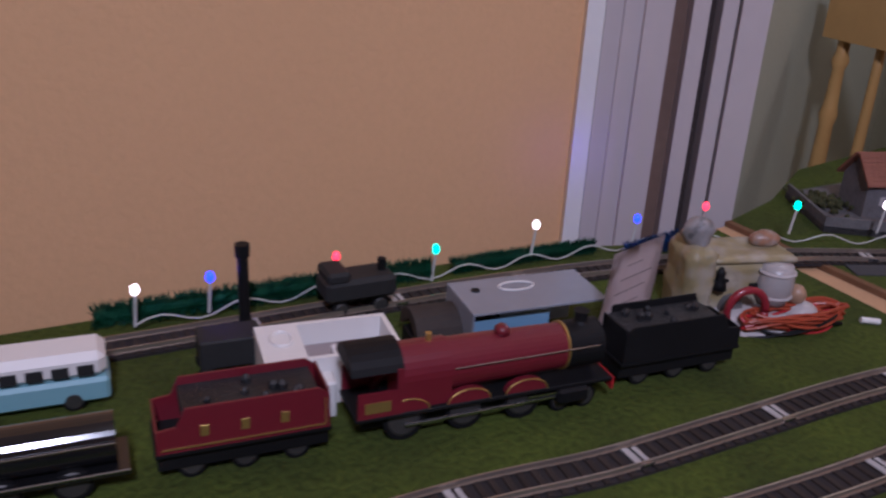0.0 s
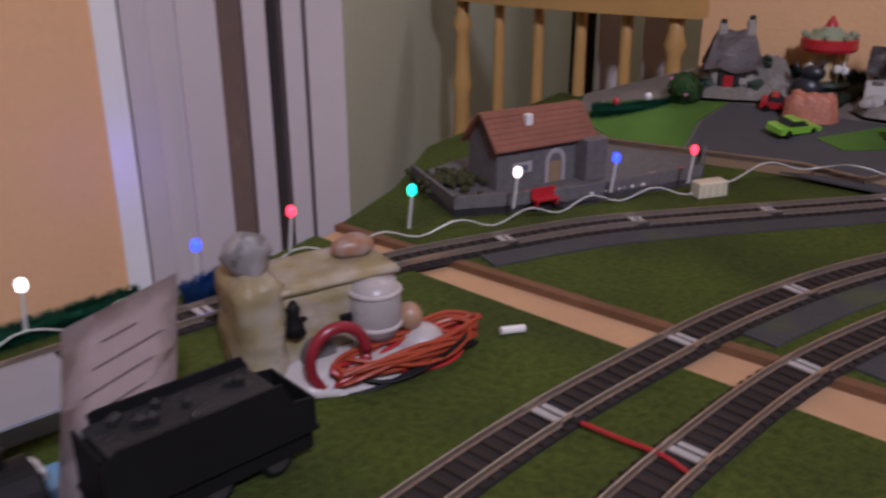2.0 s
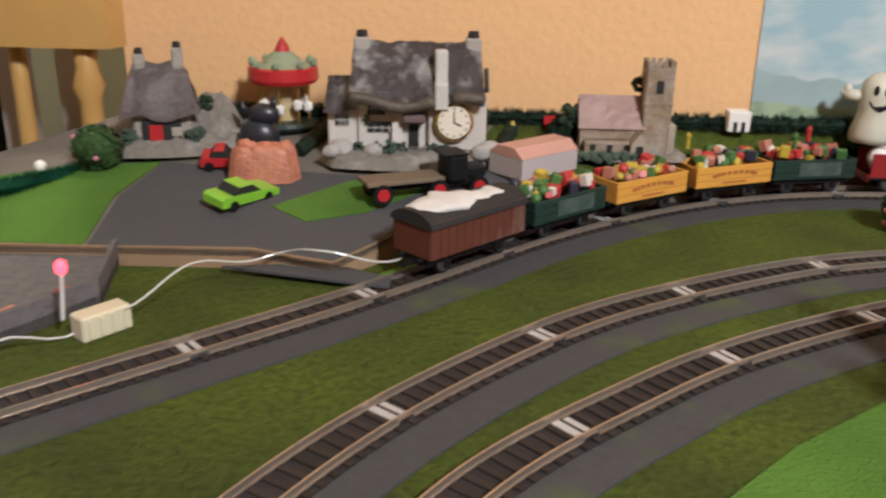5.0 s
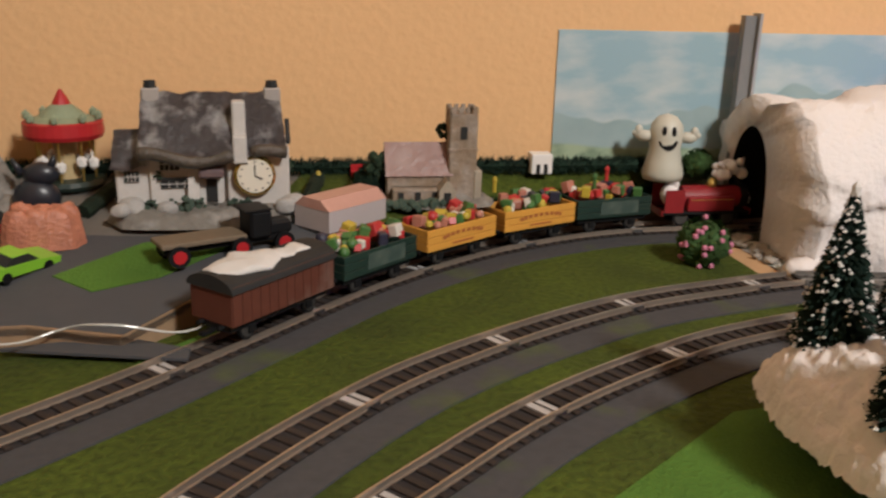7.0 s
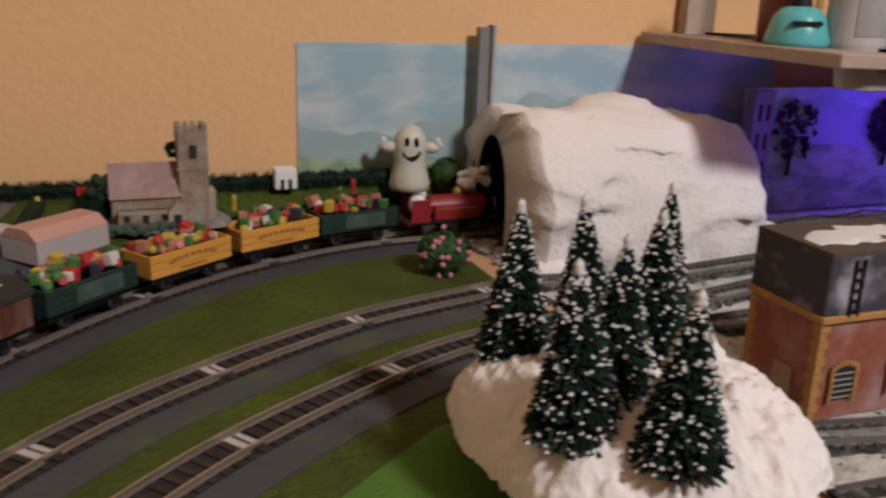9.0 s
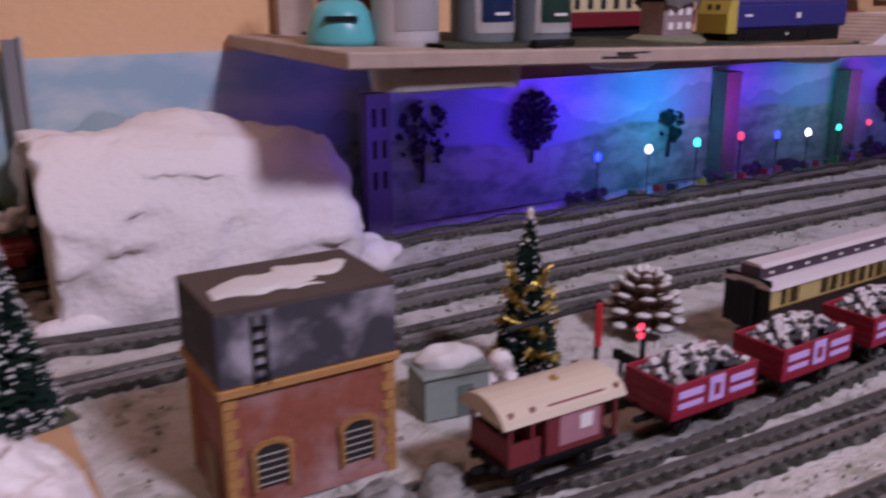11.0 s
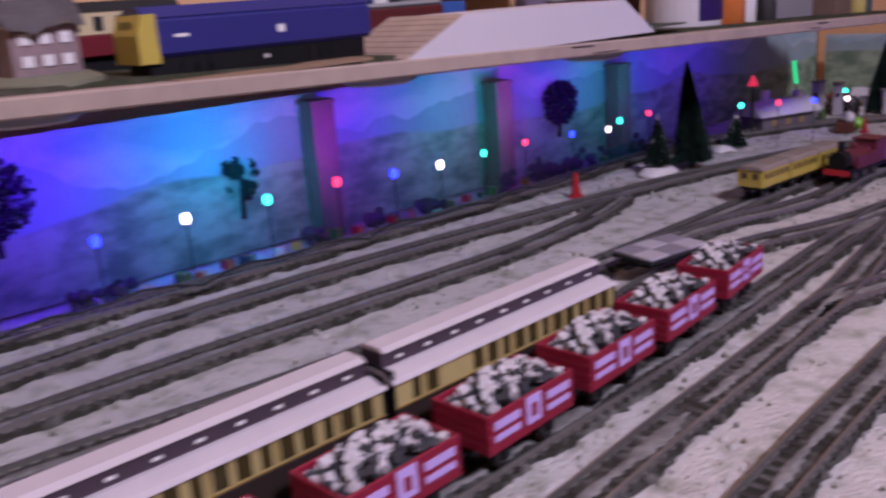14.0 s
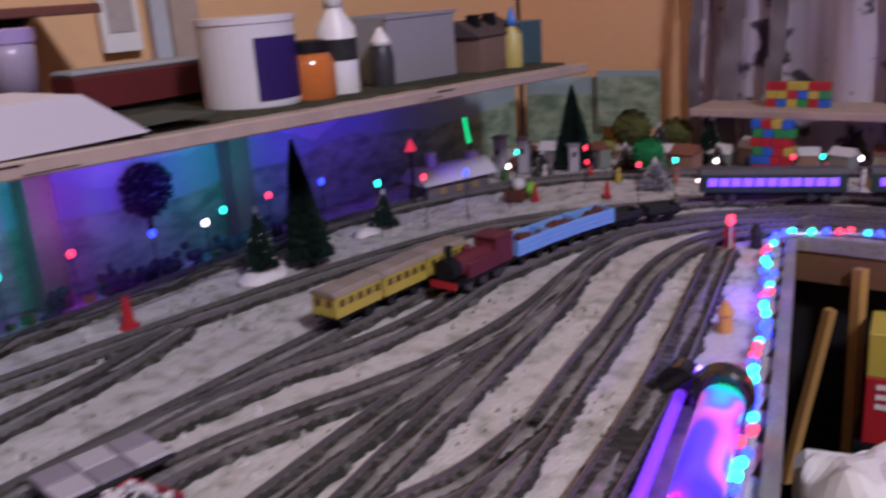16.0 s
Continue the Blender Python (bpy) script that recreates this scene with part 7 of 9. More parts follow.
buffer_lamp(0.384, -0.377, 0.029, "black buffer stop with two red lamps")
sg = thing("semaphore_signal", pose(0.342, -0.396, 0), "red signal arm on a short dark post", "signal")
part("arm", box(B(), 0, 0, 0.037, 0.004, 0.0015, 0.022, 0.0004), RED, sg)
part("post", rod(B(), (0.001, 0.002, 0), (0.001, 0.002, 0.060), 0.0012, n=8), BLACK, sg)
part("crossbar", rod(B(), (-0.050, 0.004, 0.055), (0.004, 0.002, 0.058), 0.0014, n=8), DARK, sg)

# ---- crimson open wagons and brake van ----
WAGRED = material("crimson wagon paint", (0.26, 0.012, 0.035), 0.45, vary=0.15, scale=50)
# white panels with the violet light on them put into the colour
LILAC = material("white panel coloured for violet light", (0.55, 0.40, 0.78), 0.5, vary=0.06, scale=60)
ROCKW = material("white ore", (0.58, 0.55, 0.56), 0.8, vary=0.2, scale=120)
ROCKD = material("dark ore", (0.05, 0.05, 0.055), 0.7, vary=0.3, scale=120)


def ore_wagon():
    th = thing("ore_wagon", pose(0, 0, 0), "crimson open wagon loaded with black and white ore", "wagon", "crimson ore wagons")
    chassis(th, 0.051)
    wheels(th, (-0.014, 0.015), 0.0052)
    open_body(th, 0.055, 0.030, 0.0115, 0.0170, WAGRED, planks=4)
    rng = random.Random(31)
    for mat, n, nm in ((ROCKD, 70, "dark_ore"), (ROCKW, 85, "white_ore")):
        bm = B()
        for k in range(n):
            x, y = rng.uniform(-0.0245, 0.0245), rng.uniform(-0.012, 0.012)
            z = 0.0245 + 0.0060 * (1 - (x / 0.030) ** 2) * (1 - (y / 0.018) ** 2) + rng.uniform(0, 0.0015)
            m = pose(x, y, z, rng.uniform(0, 90), rng.uniform(0, 90), rng.uniform(0, 90))
            s = rng.uniform(0.002, 0.0042)
            box(bm, 0, 0, -s / 2, s * 1.3, s, s * 0.8, 0, m)
        part(nm, bm, mat, th, "heaped ore lumps")["kind"] = "stuff"
    part("load_bed", box(B(), 0, 0, 0.021, 0.052, 0.027, 0.004), ROCKD, th)
    for s in (-1, 1):
        for k, (x, w) in enumerate(((-0.0165, 0.0155), (0.0165, 0.0155))):
            part("name_bar", box(B(), x, s * 0.0153, 0.0215, w, 0.0004, 0.0034), LILAC, th, "white bar of lettering, coloured lilac for the violet light on it")
            part("name_bar", box(B(), x, s * 0.0153, 0.0165, w, 0.0004, 0.0026), LILAC, th, "white bar of lettering, coloured lilac for the violet light on it")
        part("crest", box(B(), 0, s * 0.0153, 0.0155, 0.0095, 0.0004, 0.012), LILAC, th, "white square panel, coloured lilac for the violet light on it")
        part("crest_mark", box(B(), 0, s * 0.0156, 0.0185, 0.0035, 0.0004, 0.0055), WAGRED, th)
    return th


ow = ore_wagon()
WAGONS = [(0.371, -0.428, 0), (0.4445, -0.4275, 1), (0.518, -0.425, 3), (0.5905, -0.4205, 3.5), (0.6605, -0.4165, 4), (0.7285, -0.411, 5), (0.795, -0.4045, 7), (0.8645, -0.395, 9)]
ow.matrix_world = pose(WAGONS[0][0], WAGONS[0][1], 0.0062, 0, 0, WAGONS[0][2])
for x, y, a in WAGONS[1:]:
    copy_thing(ow, pose(x, y, 0.0062, 0, 0, a))
bv = thing("brake_van", pose(0.286, -0.426, 0.0062, 0, 0, -1) @ Matrix.Diagonal((0.79, 1, 1.05, 1)), "red goods brake van with cream roof and open verandas", "brake van")
chassis(bv, 0.070)
wheels(bv, (-0.02, 0.02), 0.0052)
VANRED = material("dark red van paint", (0.17, 0.025, 0.03), 0.5, vary=0.2, scale=50)
part("floor", box(B(), 0, 0, 0.011, 0.072, 0.028, 0.002), BLACK, bv)
part("cabin", box(B(), 0.008, 0, 0.0125, 0.038, 0.027, 0.022, 0.0006), VANRED, bv)
for x in (-0.033, -0.020, 0.034):
    for s in (-1, 1):
        part("post", box(B(), x, s * 0.0132, 0.0125, 0.002, 0.0014, 0.023), VANRED, bv)
for s in (-1, 1):
    part("veranda_panel", box(B(), -0.024, s * 0.0132, 0.0125, 0.018, 0.0012, 0.010), VANRED, bv)
    part("side_panel", box(B(), 0.010, s * 0.0138, 0.016, 0.026, 0.0005, 0.014), material("pinkish side panel", (0.40, 0.20, 0.24), 0.5, vary=0.2, scale=50), bv)
    part("notice", box(B(), 0.014, s * 0.0142, 0.021, 0.008, 0.0004, 0.006), SHOWWHITE, bv)
    part("footboard", box(B(), 0, s * 0.0155, 0.004, 0.064, 0.003, 0.001), BLACK, bv)
part("end_panel", box(B(), -0.033, 0, 0.0125, 0.0012, 0.026, 0.011), VANRED, bv)
part("roof", prism(B(), [(0.0165 * math.sin(a), 0.028 + 0.0105 * math.cos(a)) for a in [math.pi * (k / 10 - 0.5) * 0.85 for k in range(11)]], -0.039, 0.039), material("cream van roof", (0.55, 0.47, 0.36), 0.6, vary=0.08, scale=30), bv)
part("lamp_iron", box(B(), 0.004, -0.002, 0.0385, 0.003, 0.003, 0.0012), GOLD, bv)

# ---- clerestory coaches ----
CREAM = material("faded cream coach paint", (0.45, 0.36, 0.14), 0.5, vary=0.15, scale=40)
BROWNC = material("dark brown coach paint", (0.030, 0.020, 0.016), 0.45, vary=0.2, scale=40)


def clerestory(m, label):
    th = thing("railway_coach", m, label, "coach", "clerestory coaches")
    L = 0.150
    chassis(th, L * 0.96)
    wheels(th, (-0.055, -0.042, 0.042, 0.055), 0.005)
    part("lower_body", box(B(), 0, 0, 0.010, L, 0.030, 0.013, 0.0006), BROWNC, th)
    part("upper_body", box(B(), 0, 0, 0.0228, L, 0.0295, 0.0120, 0.0006), CREAM, th)
    for x in (-L / 2, L / 2):
        part("end", box(B(), x, 0, 0.010, 0.0016, 0.0305, 0.030, 0.0004), BLACK, th)
        part("gangway", box(B(), x + math.copysign(0.002, x), 0, 0.010, 0.003, 0.012, 0.026, 0.0006), BLACK, th)
    for s in (-1, 1):
        for k in range(15):
            x = -L / 2 + 0.012 + k * 0.0092
            if k in (2, 3):
                continue
            wn = part("window", box(B(), x, s * 0.0149, 0.0246, 0.0058 if k % 3 else 0.0040, 0.0006, 0.0088), material("dim yellow pane", (0.055, 0.042, 0.014), 0.15, vary=0.2, scale=60), th)
            part("pillar", box(B(), x + 0.0046, s * 0.0150, 0.0245, 0.0008, 0.0006, 0.0105), GOLD if k % 3 == 0 else CREAM, wn)
        part("waist_line", box(B(), 0, s * 0.0152, 0.0230, L, 0.0004, 0.0006), GOLD, th)
    part("roof", prism(B(), [(-0.0165, 0.0345), (-0.0150, 0.0364), (-0.0085, 0.0384), (0.0085, 0.0384), (0.0150, 0.0364), (0.0165, 0.0345)], -L / 2 - 0.001, L / 2 + 0.001), material("snowy white roof", (0.55, 0.50, 0.51), 0.7, vary=0.10, scale=30), th)
    part("clerestory", box(B(), 0, 0, 0.0380, L * 0.985, 0.0130, 0.0070), material("purple-brown clerestory side", (0.055, 0.035, 0.05), 0.5, vary=0.2, scale=40), th)
    part("clerestory_roof", prism(B(), [(-0.0076, 0.0449), (-0.0050, 0.0466), (0.0050, 0.0466), (0.0076, 0.0449)], -L / 2 + 0.002, L / 2 - 0.002), MATS["snowy white roof"], th)
    for k in range(9):
        for s in (-1, 1):
            part("vent", box(B(), -0.064 + k * 0.016, s * 0.0066, 0.0405, 0.0035, 0.0005, 0.0012), SHOWWHITE, th)
    return th


clerestory(pose(0.5415, -0.379, 0.0062, 0, 0, 1.0), "brown and cream clerestory coach with white roof")
clerestory(pose(0.697, -0.3755, 0.0062, 0, 0, 1.4), "brown and cream clerestory coach with white roof")
fw = thing("flat_wagon", pose(0.905, -0.3265, 0.0062, 0, 0, -7), "grey flat wagon carrying patterned grey panels", "wagon")
chassis(fw, 0.05, 0.004)
part("deck", box(B(), 0, 0, 0.008, 0.056, 0.034, 0.002), DARK, fw)
for i in range(3):
    for j in range(2):
        part("panel", box(B(), -0.0185 + i * 0.0185, -0.0085 + j * 0.017, 0.010, 0.0175, 0.016, 0.0022, 0.0005), (material("pale grey panel", (0.42, 0.39, 0.42), 0.7, vary=0.1, scale=60), material("mid grey panel", (0.24, 0.22, 0.25), 0.7, vary=0.1, scale=60))[(i + j) % 2], fw)

# ---- yellow coaches, tank engine, blue wagons ----
YEL = material("dull yellow coach paint", (0.48, 0.38, 0.05), 0.5, vary=0.12, scale=50)
for k, (x, y, a) in enumerate(((1.120, -0.2853, -1), (1.168, -0.287, -2), (1.216, -0.2888, -2))):
    th = thing("short_coach", pose(x, y, 0.0062, 0, 0, a) @ Matrix.Diagonal((0.87, 0.85, 0.83, 1)), "short dull yellow four-wheel toy coach", "coach", "yellow coaches")
    chassis(th, 0.048)
    wheels(th, (-0.014, 0.014), 0.005)
    part("body", box(B(), 0, 0, 0.011, 0.052, 0.028, 0.018, 0.0008), YEL, th)
    part("roof", prism(B(), [(-0.0150, 0.029), (-0.010, 0.0325), (0.010, 0.0325), (0.0150, 0.029)], -0.027, 0.027), material("grey-brown toy roof", (0.27, 0.22, 0.18), 0.7, vary=0.2, scale=50, second=(0.5, 0.47, 0.44), amount=0.6), th)
    for j in range(5):
        for s in (-1, 1):
            part("window", box(B(), -0.020 + j * 0.010, s * 0.0141, 0.020, 0.006, 0.0005, 0.006), material("brown pane", (0.10, 0.06, 0.02), 0.3, vary=0.2, scale=60), th)
    for s in (-1, 1):
        part("end_window", box(B(), -0.0262, s * 0.006, 0.020, 0.0005, 0.006, 0.006), MATS["brown pane"], th)
te = thing("tank_engine", pose(1.219, -0.3215, 0.0062, 0, 0, 177) @ Matrix.Diagonal((0.88, 0.86, 0.86, 1)), "dark maroon tank engine with black smokebox", "locomotive")
MAROON = material("dark maroon paint", (0.12, 0.02, 0.03), 0.4, vary=0.2, scale=50)
wheels(te, (-0.02, 0.0, 0.02), 0.007)
part("footplate", box(B(), 0, 0, 0.010, 0.082, 0.027, 0.002), BLACK, te)
for s in (-1, 1):
    part("side_tank", box(B(), 0.0, s * 0.0100, 0.012, 0.042, 0.006, 0.014, 0.001), MAROON, te)
part("boiler", rod(B(), (-0.02, 0, 0.022), (0.030, 0, 0.022), 0.0095, n=20), MAROON, te)
part("smokebox", rod(B(), (0.028, 0, 0.022), (0.040, 0, 0.022), 0.010, n=20), BLACK, te)
part("chimney", rod(B(), (0.033, 0, 0.030), (0.033, 0, 0.042), 0.003, 0.0036, 12), BLACK, te)
part("dome", lathe(B(), [(0.0042, 0), (0.004, 0.004), (0.002, 0.006)], (0.008, 0, 0.031)), MAROON, te)
part("cab", box(B(), -0.028, 0, 0.012, 0.024, 0.026, 0.024, 0.001), MAROON, te)
part("cab_roof", box(B(), -0.028, 0, 0.036, 0.027, 0.028, 0.0018, 0.0006), MAROON, te)
part("bufferbeam", box(B(), 0.0415, 0, 0.008, 0.0012, 0.027, 0.006), RED, te)
BLUEW = material("sky blue wagon side", (0.20, 0.38, 0.75), 0.5, vary=0.1, scale=50)
for k, (x, y, a) in enumerate(((1.2845, -0.3248, -8), (1.325, -0.3312, -11), (1.3655, -0.3405, -16))):
    th = thing("blue_wagon", pose(x, y, 0.0062, 0, 0, a) @ Matrix.Diagonal((0.75, 0.79, 0.79, 1)), "sky blue open toy wagon with dark load", "wagon", "blue wagons")
    chassis(th, 0.05)
    wheels(th, (-0.014, 0.014), 0.005)
    open_body(th, 0.054, 0.028, 0.0115, 0.016, BLUEW, planks=3)
    part("load", fluff(B(), (0, 0, 0.022), 0.009, 14, k, (1.6, 0.8, 0.5)), BROWNWAG, th)
for k, (x, y, a) in enumerate(((1.402, -0.3535, -25), (1.434, -0.3755, -42))):
    th = thing("dark_wagon", pose(x, y, 0.0062, 0, 0, a) @ Matrix.Diagonal((0.63, 0.73, 0.73, 1)), "dark low toy wagon on the curve", "wagon", "dark wagons")
    chassis(th, 0.045)
    wheels(th, (-0.013, 0.013), 0.005)
    open_body(th, 0.048, 0.027, 0.0115, 0.009, DARK, planks=2)

# ---- lit railcar on the far curve ----
VIOLETPANE = material("violet-lit pane", (0.30, 0.12, 1.0), 0.3, vary=0, emit=1.6)
for k, (x, y) in enumerate(((1.536, -0.442), (1.588, -0.580))):
    th = thing("railcar", pose(x, y, 0.0062, 0, 0, 111) @ Matrix.Diagonal((0.86, 0.88, 0.9, 1)), "dark railcar with violet-lit windows on the far curve", "railcar", "lit railcars")
    wheels(th, (-0.055, -0.04, 0.04, 0.055), 0.005)
    part("underframe", box(B(), 0, 0, 0.006, 0.14, 0.018, 0.006), BLACK, th)
    part("body", box(B(), 0, 0, 0.011, 0.150, 0.028, 0.019, 0.0015), material("dark green railcar paint", (0.03, 0.05, 0.045), 0.4, vary=0.2, scale=50), th)
    part("roof", prism(B(), [(-0.014, 0.030), (-0.009, 0.0345), (0.009, 0.0345), (0.014, 0.030)], -0.074, 0.074), material("grey railcar roof", (0.10, 0.10, 0.11), 0.6, vary=0.15, scale=50), th)
    for j in range(11):
        for s in (-1, 1):
            part("window", box(B(), -0.061 + j * 0.0122, s * 0.0141, 0.018, 0.0102, 0.0005, 0.0085), VIOLETPANE, th, "violet-lit window")
    part("front_panel", box(B(), 0.0752, 0, 0.012, 0.0008, 0.024, 0.012), YEL, th)
    if k == 0:
        part("head_lamp", ball(B(), (0.0762, -0.006, 0.020), 0.002), LED["white"], th)

# ---- lamps along the backdrop ----
LIGHTS = [(0.625, -0.078, 0.049, "blue"), (0.690, -0.078, 0.050, "white"), (0.757, -0.078, 0.050, "green"), (0.822, -0.078, 0.051, "red"), (0.881, -0.078, 0.047, "blue"), (0.934, -0.078, 0.045, "white"), (0.989, -0.078, 0.046, "green"), (1.046, -0.078, 0.047, "red"),
          (1.117, -0.078, 0.044, "blue"), (1.161, -0.090, 0.043, "white"), (1.181, -0.090, 0.049, "green"), (1.233, -0.090, 0.050, "red"), (1.301, -0.090, 0.048, "blue"), (1.300, -0.162, 0.052, "green"), (1.340, -0.184, 0.051, "red"), (1.374, -0.208, 0.050, "blue")]
for x, y, z, c in LIGHTS:
    led((x, y, z), c, z - 0.002, 0.0031 if x < 0.95 else 0.0024, holder=BLACK)
GLOW = {"blue": (0.15, 0.02, 1), "green": (0.0, 0.75, 0.75), "white": (0.35, 0.2, 1), "red": (0.6, 0.05, 0.9), "cyan": (0.02, 0.5, 1)}
# spots without bulbs, added to throw the string's colours on the backdrop
for x, c, p in ((0.388, "blue", 0.016), (0.515, "blue", 0.055), (0.61, "blue", 0.15), (0.735, "cyan", 0.13), (0.82, "red", 0.05), (0.884, "blue", 0.07), (0.984, "green", 0.05), (1.05, "red", 0.05), (1.129, "blue", 0.06), (1.205, "green", 0.035), (1.302, "blue", 0.05), (1.41, "blue", 0.03)):
    strip_lamp("string_light", (x, -0.100, 0.085), (x, BACK_Y, 0.072), p * 3.2, GLOW[c])
# bulbless violet spot added to brighten the dark right end of the hill
strip_lamp("string_light", (0.418, -0.175, 0.125), (0.32, -0.11, 0.085), 0.11, GLOW["white"])
cable = thing("light_cable", pose(0, 0, 0), "dark cable of the string lights along the backdrop", "cable")
part("strand", tube(B(), [(0.4 + 0.02 * k, -0.098 - 0.0007 * k - 0.004 * math.sin(k), 0.010 + 0.006 * abs(math.sin(k * 0.9))) for k in range(42)], 0.001), DARK, cable)
rng = random.Random(14)
for k in range(34):
    x = 0.62 + k * 0.021 + rng.uniform(-0.006, 0.006)
    if rng.random() < 0.5:
        th = thing("gift_box", pose(x, BACK_Y - 0.022 - rng.uniform(0, 0.006), 0, 0, 0, rng.uniform(0, 60)), "small wrapped gift beside the track", "gift", "lineside gifts")
        s = rng.uniform(0.006, 0.010)
        part("box", box(B(), 0, 0, 0, s, s, s * 0.8, 0.0006), GIFTS[rng.randrange(6)], th)
        part("ribbon", box(B(), 0, 0, 0, s * 0.2, s * 1.04, s * 0.84), GOLD, th)
    else:
        th = thing("lineside_shrub", pose(x, BACK_Y - 0.022, 0), "small frosted shrub beside the track", "bush", "lineside shrubs")
        part("leaves", fluff(B(), (0, 0, 0.006), 0.009, 12, k, (1, 0.8, 1)), material("frosted shrub", (0.10, 0.10, 0.11), 0.9, vary=0.4, scale=90), th, smooth=True)


def backdrop_tree(x, z0, w, h, seed, mat, label, oval=True, y=-0.041):
    rng = random.Random(seed)
    th = thing("backdrop_tree", pose(x, y, 0.0), label, "tree", "backdrop trees")
    part("trunk", rod(B(), (0, 0.002, z0 - 0.014), (0.001, 0, z0 + h * 0.5), 0.0022, 0.001, 8), material("dark twig", (0.04, 0.03, 0.03), 0.9, vary=0.2, scale=60), th)
    bm = B()
    for k in range(520):
        a, q = rng.uniform(0, 2 * math.pi), math.sqrt(rng.random())
        px, pz = q * math.cos(a) * w / 2, z0 + h / 2 + q * math.sin(a) * h / 2
        if not oval and noise.noise((px * 90, pz * 90, seed)) < -0.05:
            continue
        d = Vector((rng.gauss(0, 1), rng.gauss(0, 0.5), rng.gauss(0, 1))).normalized()
        t = d.orthogonal().normalized() * 0.0028
        u = d.cross(t)
        p = Vector((px, rng.uniform(-0.005, 0.004), pz))
        bm.faces.new([bm.verts.new(p + v) for v in (t, u, -t, -u)])
    part("crown", bm, mat, th)


DUSK = material("dusky purple foliage", (0.06, 0.045, 0.07), 0.9, vary=0.4, scale=120)
backdrop_tree(0.458, 0.052, 0.052, 0.058, 1, DUSK, "dark open-crowned tree cut-out by the backdrop", False)
backdrop_tree(0.577, 0.057, 0.052, 0.053, 2, DUSK, "dark oval tree cut-out by the backdrop")
backdrop_tree(1.143, 0.049, 0.050, 0.046, 3, DUSK, "dark round tree cut-out by the backdrop")
backdrop_tree(0.757, 0.044, 0.028, 0.042, 4, material("dim green foliage", (0.035, 0.06, 0.04), 0.9, vary=0.4, scale=120), "dim green tree cut-out by the backdrop", False)
tb = thing("tower_block", pose(0.410, -0.046, 0.0), "pale card tower block with slit windows", "model building")
part("block", box(B(), 0, 0, 0, 0.022, 0.012, 0.119), material("dim lilac card", (0.20, 0.17, 0.24), 0.7, vary=0.1, scale=40), tb)
for k in range(3):
    for s in (-1, 1):
        part("window", box(B(), s * 0.0045, -0.0062, 0.040 + k * 0.026, 0.0040, 0.0005, 0.015), DARK, tb)
for x, z in ((0.830, 0.112), (1.042, 0.103), (1.235, 0.100)):
    th = thing("chimney_block", pose(x, BACK_Y - 0.012, 0), "tall grey-brown card pillar before the backdrop", "model building", "card pillars")
    part("block", box(B(), 0, 0, 0, 0.022, 0.018, z), material("grey-brown card", (0.22, 0.17, 0.13), 0.8, vary=0.2, scale=60), th)
    part("cap", box(B(), 0, 0, z, 0.024, 0.020, 0.003), MATS["grey-brown card"], th)

# lamps fixed under the shelf
ul = thing("under_shelf_lamp", pose(0, 0, 0), "grey rounded unlit lamp fixed under the shelf", "lamp", "under-shelf lamps")
GREYP = material("grey lamp plastic", (0.33, 0.31, 0.30), 0.4, vary=0.08, scale=40)
for x in (0.330, 0.408):
    part("end_cap", rod(B(), (x, -0.222, shelf_z(x) - 0.0095), (x, -0.222, shelf_z(x) - 0.024), 0.014, 0.012, 24), GREYP, ul)
part("casing", box(B(), 0.369, -0.222, shelf_z(0.369) - 0.024, 0.078, 0.025, 0.0135, 0.001), GREYP, ul)
for x in (0.578, 0.818, 1.06):
    th = thing("under_shelf_lamp", pose(x, -0.15, shelf_z(x) - 0.0095), "round unlit puck lamp fixed under the shelf", "lamp", "under-shelf lamps")
    part("casing", lathe(B(), [(0.030, 0), (0.030, -0.006), (0.025, -0.010)][::-1], n=24), GREYP, th)
    part("lens", lathe(B(), [(0.023, -0.0115), (0.024, -0.0095)], n=24), SHOWWHITE, th)

# ---- things on the shelf ----
def on_shelf(x, y=-0.2, a=0):
    return pose(x, y, shelf_z(x), 0, 0, a)


sv = thing("turquoise_tool", on_shelf(0.322, -0.172, -25), "turquoise plastic glue stand with black nozzle", "tool")
part("base", lathe(B(), [(0.022, 0), (0.0225, 0.004), (0.018, 0.020), (0.013, 0.026), (0.006, 0.028)], n=24), material("turquoise plastic", (0.10, 0.42, 0.44), 0.3, vary=0.06, scale=40), sv, smooth=True)
part("slot", box(B(), 0, -0.0188, 0.015, 0.020, 0.004, 0.003), BLACK, sv)
part("neck", rod(B(), (0, 0, 0.027), (0, 0, 0.034), 0.008, 0.006, 16), BLACK, sv)
part("knob", ball(B(), (0.002, 0, 0.040), 0.009, (1.2, 0.9, 0.8), 2), GLOSSBLACK, sv, smooth=True)


